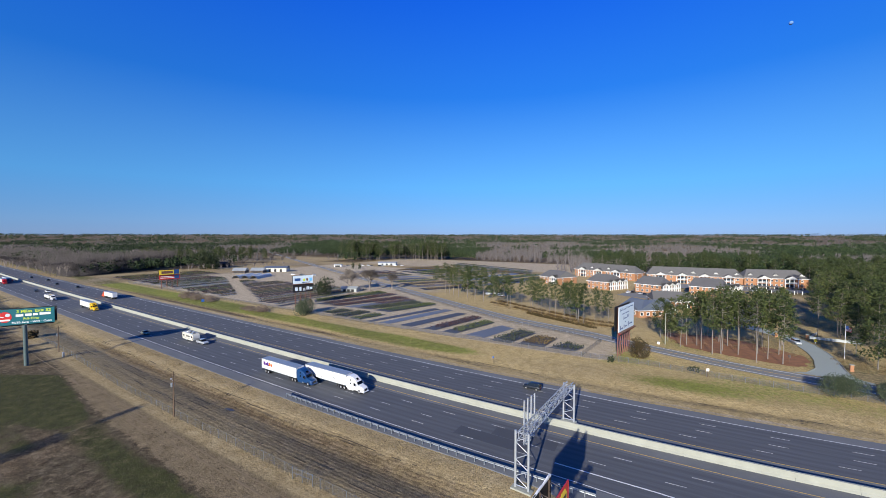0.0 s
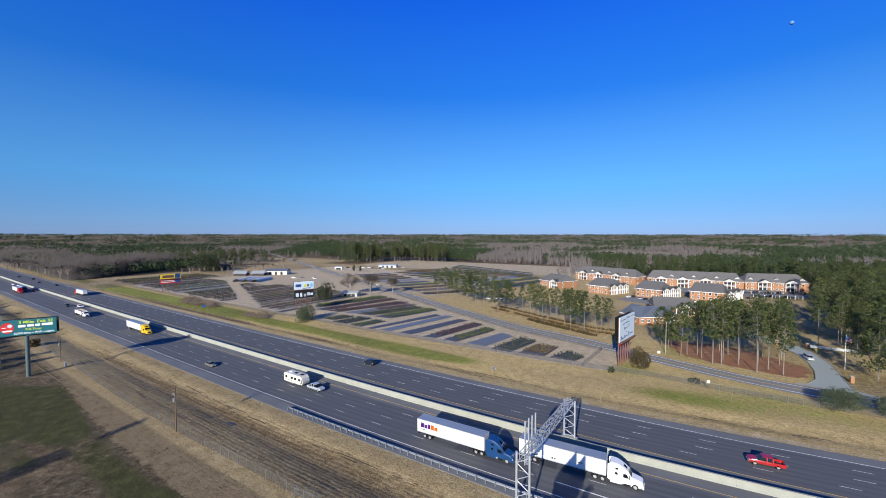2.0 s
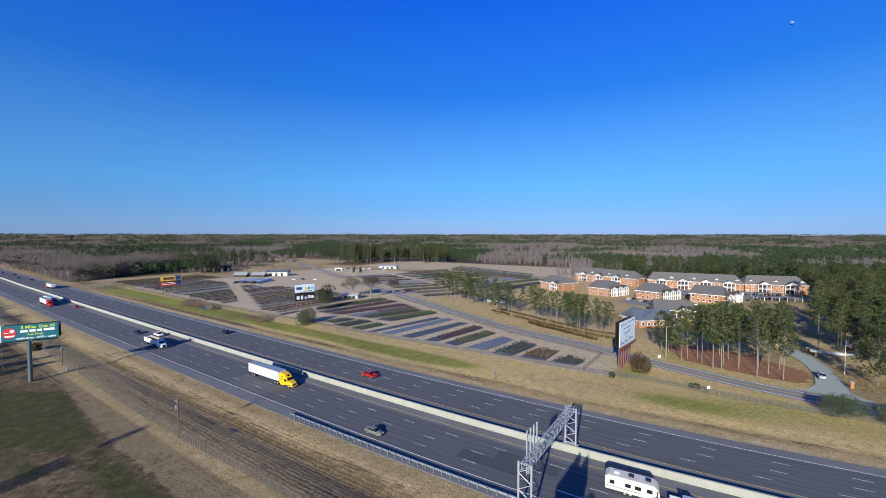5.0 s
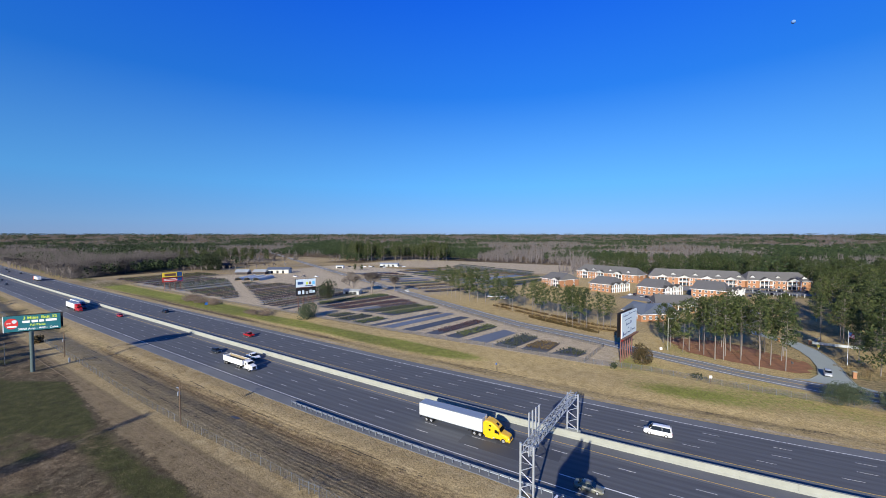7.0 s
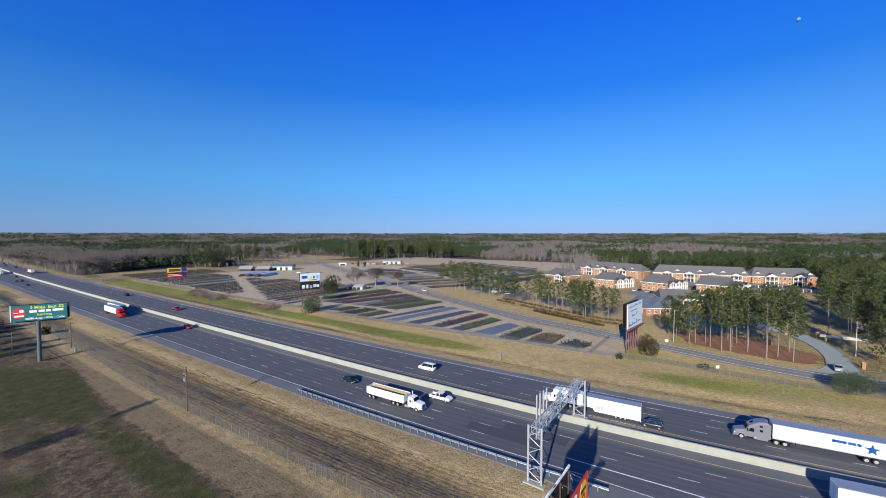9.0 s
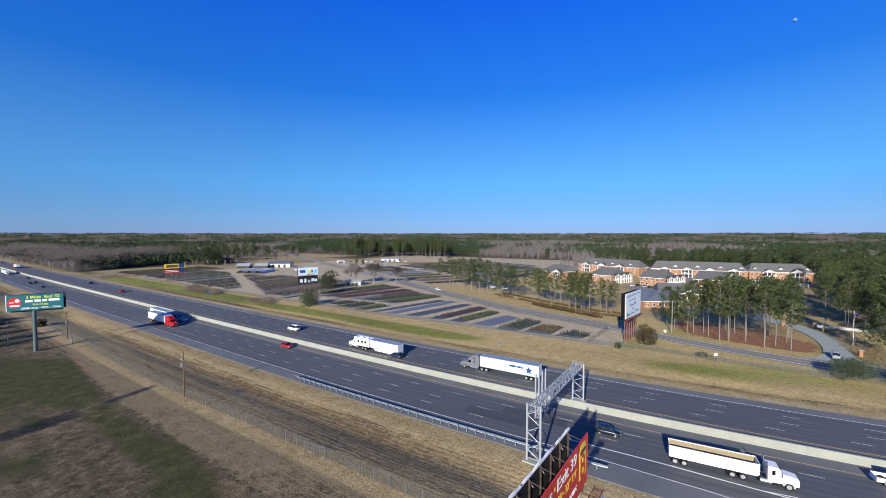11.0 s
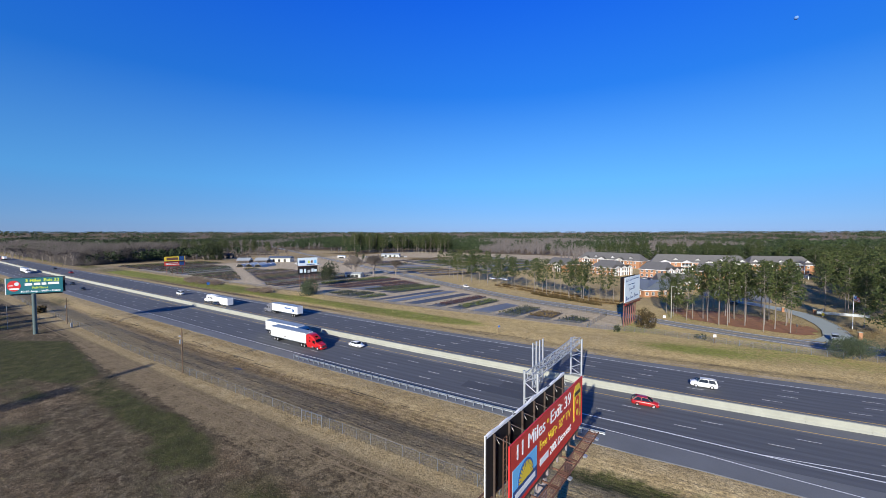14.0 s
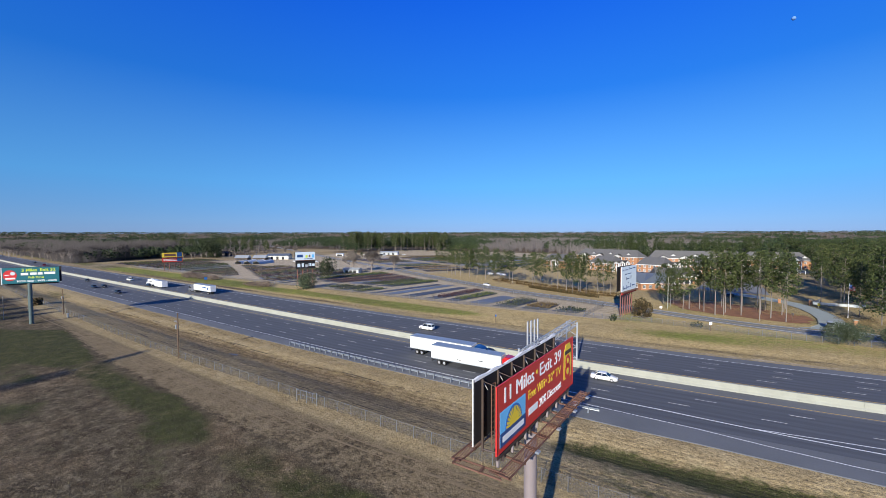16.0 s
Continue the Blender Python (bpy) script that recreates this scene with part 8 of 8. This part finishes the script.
def small_graphic(x0):
    return [("trailer_roof", rect(x0 + 11.2, 2.3, 1.0, 0.22)), ("chassis", rect(x0 + 6.4, 1.7, 0.3, 0.3)), ("chassis", rect(x0 + 6.9, 1.7, 0.3, 0.3))]


SUV = dict(L=4.75, W=1.90, belt=1.12, roof=1.80, cabin=(-2.28, -2.0, 0.55, 1.25), nose=1.02, wheel="small")
VAN = dict(L=5.5, W=2.0, belt=1.25, roof=2.15, cabin=(-2.6, -2.45, 0.9, 1.75), nose=1.0, wheel="small")
HATCH = dict(L=4.5, W=1.82, belt=1.0, roof=1.58, cabin=(-2.1, -1.7, 0.35, 1.2), nose=0.8)


CROSS = dict(L=4.55, W=1.85, belt=1.04, roof=1.64, cabin=(-2.15, -1.45, 0.25, 1.25), nose=0.88, wheel="small")


# ---- who drives where ----
def drive(ob, lat, track, t0, t1, turned=0.0, ahead=0.0, lat2=None):
    """Key a vehicle along the highway: x = a + b t + c t^2 between t0 and t1, steady before and after."""
    a, b, c = track
    rows = []
    for i in range(33):
        t = i * 0.5
        k = min(max(t, t0), t1)
        x = a + b * k + c * k * k + (b + 2 * c * k) * (t - k) + ahead
        l = lat if lat2 is None else lat + (lat2 - lat) * smooth(0, 7, t)
        rows.append((t, road_pose(max(-1480, min(395, x)), l, ROAD_Z, turned)))
    walk(ob, rows)


def motions():
    drive(semi("white semi truck with a plain white box trailer", "car_white", graphics=small_graphic), -8.83, (0.6, 32.0, 0.0), 0, 2)
    drive(semi("blue semi truck with purple and orange blocks on a white trailer", "truck_blue", graphics=parcel_graphic), -12.5, (-15.0, 29.0, -0.15), 0, 2.5)
    drive(pickup_camper(), -8.6, (-80.57, 32.96, -0.433), 0, 3.5)
    drive(car("car", "small dull beige saloon car", "car", "car_beige"), -14.4, (-117.73, 26.86, -0.261), 0, 7, lat2=-16.3)
    drive(semi("yellow semi truck with a plain white box trailer", "truck_yellow"), -8.83, (-198.9, 33.25, 0.115), 0, 8)
    drive(dump_truck(), -12.5, (-261.9, 29.98, 0.129), 0, 9)
    drive(pickup("white crew-cab pickup truck", "car_white"), -5.2, (-313.2, 35.3, 0.189), 0, 9)
    drive(car("suv", "blue-black estate car with dark windows", "car", "car_night", **HATCH), -8.83, (-328.5, 38.07, -0.264), 3.5, 11.4)
    drive(semi("red semi truck with a plain white box trailer", "truck_red", graphics=small_graphic), -12.5, (-407.6, 26.04, 0.152), 0, 12)
    drive(semi("dark blue semi truck with a white box trailer and blue roof", "truck_blue"), -8.83, (-407.6, 26.04, 0.152), 0, 12, ahead=-8.3)
    drive(car("suv", "bright red sport utility car", "car", "car_red", **CROSS), -5.2, (-435.1, 36.9, -0.086), 6.4, 14.5)
    drive(car("car", "plain white saloon car", "car", "car_white"), -5.2, (-549.85, 43.86, -0.365), 11.4, 16)
    for lat, x14, v, lb in ((-5.2, -281, 32, "car_dark"), (-12.5, -238, 30, "car_blue"), (-8.83, -237, 31, "car_dark"), (-12.5, -202, 29, "car_dark")):
        drive(car("car", "dark car seen far along the highway", "car", lb, group="far dark cars", **HATCH), lat, (x14 - 14.5 * v, v, 0), 0, 16)
    drive(semi("white semi truck far along the highway", "car_white"), -8.83, (-751.6, 27.14, 0), 0, 16)
    # the far carriageway
    drive(semi("orange-red semi truck with a short white box trailer", "truck_orange", 14.6), 10.4, (-255.7, -31.9, 0.5), 0, 5, 180, 1.3)
    drive(car("suv", "black sport utility car", "car", "car_dark", **SUV), 16.6, (38.1, -28.3, -0.269), 0, 9, 180, lat2=12.8)
    drive(pickup("red pickup with tools in its bed", "car_red"), 10.2, (150.3, -31.62, -0.30), 1.5, 9, 180)
    drive(car("van", "white passenger van with dark windows", "van", "car_white", **VAN), 10.2, (276.8, -29.37, -0.087), 6.4, 16, 180)
    drive(rv_hauler(), 7.6, (341.9, -34.25, 0.102), 8, 16, 180, 0.6)
    drive(car("car", "dark blue hatchback car", "car", "car_blue", **HATCH), 6.2, (353.4, -30.8, -0.143), 8, 14.5, 180)
    drive(semi("grey semi truck with a white box trailer bearing a blue star", "truck_grey", graphics=star_graphic), 10.4, (345.2, -28.92, -0.077), 9, 16, 180, 1.3)
    drive(car("suv", "white sport utility car with roof rails", "car", "car_white", rails=True, **SUV), 10.2, (543.0, -33.47, 0), 0, 16, 180)
    for x0, lat in ((-412, 14.0), (-367, 10.4), (-327, 14.0), (-454, 10.4)):
        drive(car("car", "dark car seen far along the highway", "car", "car_dark", group="far dark cars", **HATCH), lat, (x0, -31, 0), 0, 16, 180)
    # the frontage road and the drive
    f = car("car", "white saloon car on the two-lane road", "car", "car_white")
    rows = []
    for i in range(17):
        x = -61.0 + 9.6 * (i - 11.4)
        y = lambda q: front_y(q) + 5.4
        rows.append((i, pose(x, y(x), 0.08, 0, 0, math.degrees(math.atan2(y(x + 1) - y(x - 1), 2)))))
    walk(f, rows)
    v = car("suv", "silver sport utility car waiting at the end of the drive", "car", "car_silver", **SUV)
    walk(v, [(0, pose(110.9, 108.7, 0.1, 0, 0, -80)), (1.5, pose(112.2, 103.0, 0.1, 0, 0, -82)), (3.5, pose(112.6, 92.5, 0.1, 0, 0, -95)), (6.4, pose(111.2, 79.0, 0.1, 0, 0, -100)), (8, pose(110.6, 74.5, 0.1, 0, 0, -102)), (9, pose(110.2, 72.6, 0.1, 0, 0, -102)), (16, pose(110.2, 72.4, 0.1, 0, 0, -102))])


# parked cars
rp = random.Random(8)
for x, y, a in ((52, 215, 70), (55, 213, 70), (60, 209, 70), (88, 290, 95), (94, 291, 95), (104, 292, 95), (110, 292, 95), (126, 294, 100), (133, 295, 100), (140, 297, 100), (118, 297, 98), (148, 299, 100), (155, 300, 100), (125, 273, 100), (131, 274, 100), (140, 276, 100), (116, 255, 100), (44, 219, 70), (47, 221, 70), (79, 222, 80), (84, 219, 80), (98, 170, 20), (99, 176, 20), (101, 188, 20), (102, 194, 20), (-38, 160, 40), (-33, 163, 40), (-28, 158, 40),
                (-262, 176, 30), (-255, 181, 30), (-240, 184, 30), (-281, 300, 20), (-276, 306, 60), (-268, 303, 25), (-259, 309, 80), (-252, 306, 30), (-244, 322, 20), (-236, 327, 50), (-300, 292, 10), (92, 128, 60)):
    car("parked_car", "parked car among the apartment houses" if y > 185 or x > 80 else "parked car at the yard", "car", rp.choice(["car_white", "car_silver", "car_dark", "car_blue", "car_white"]), group="parked cars", **rp.choice([HATCH, SUV, {}])).matrix_basis = pose(x, y, 0.07, 0, 0, a)


motions()
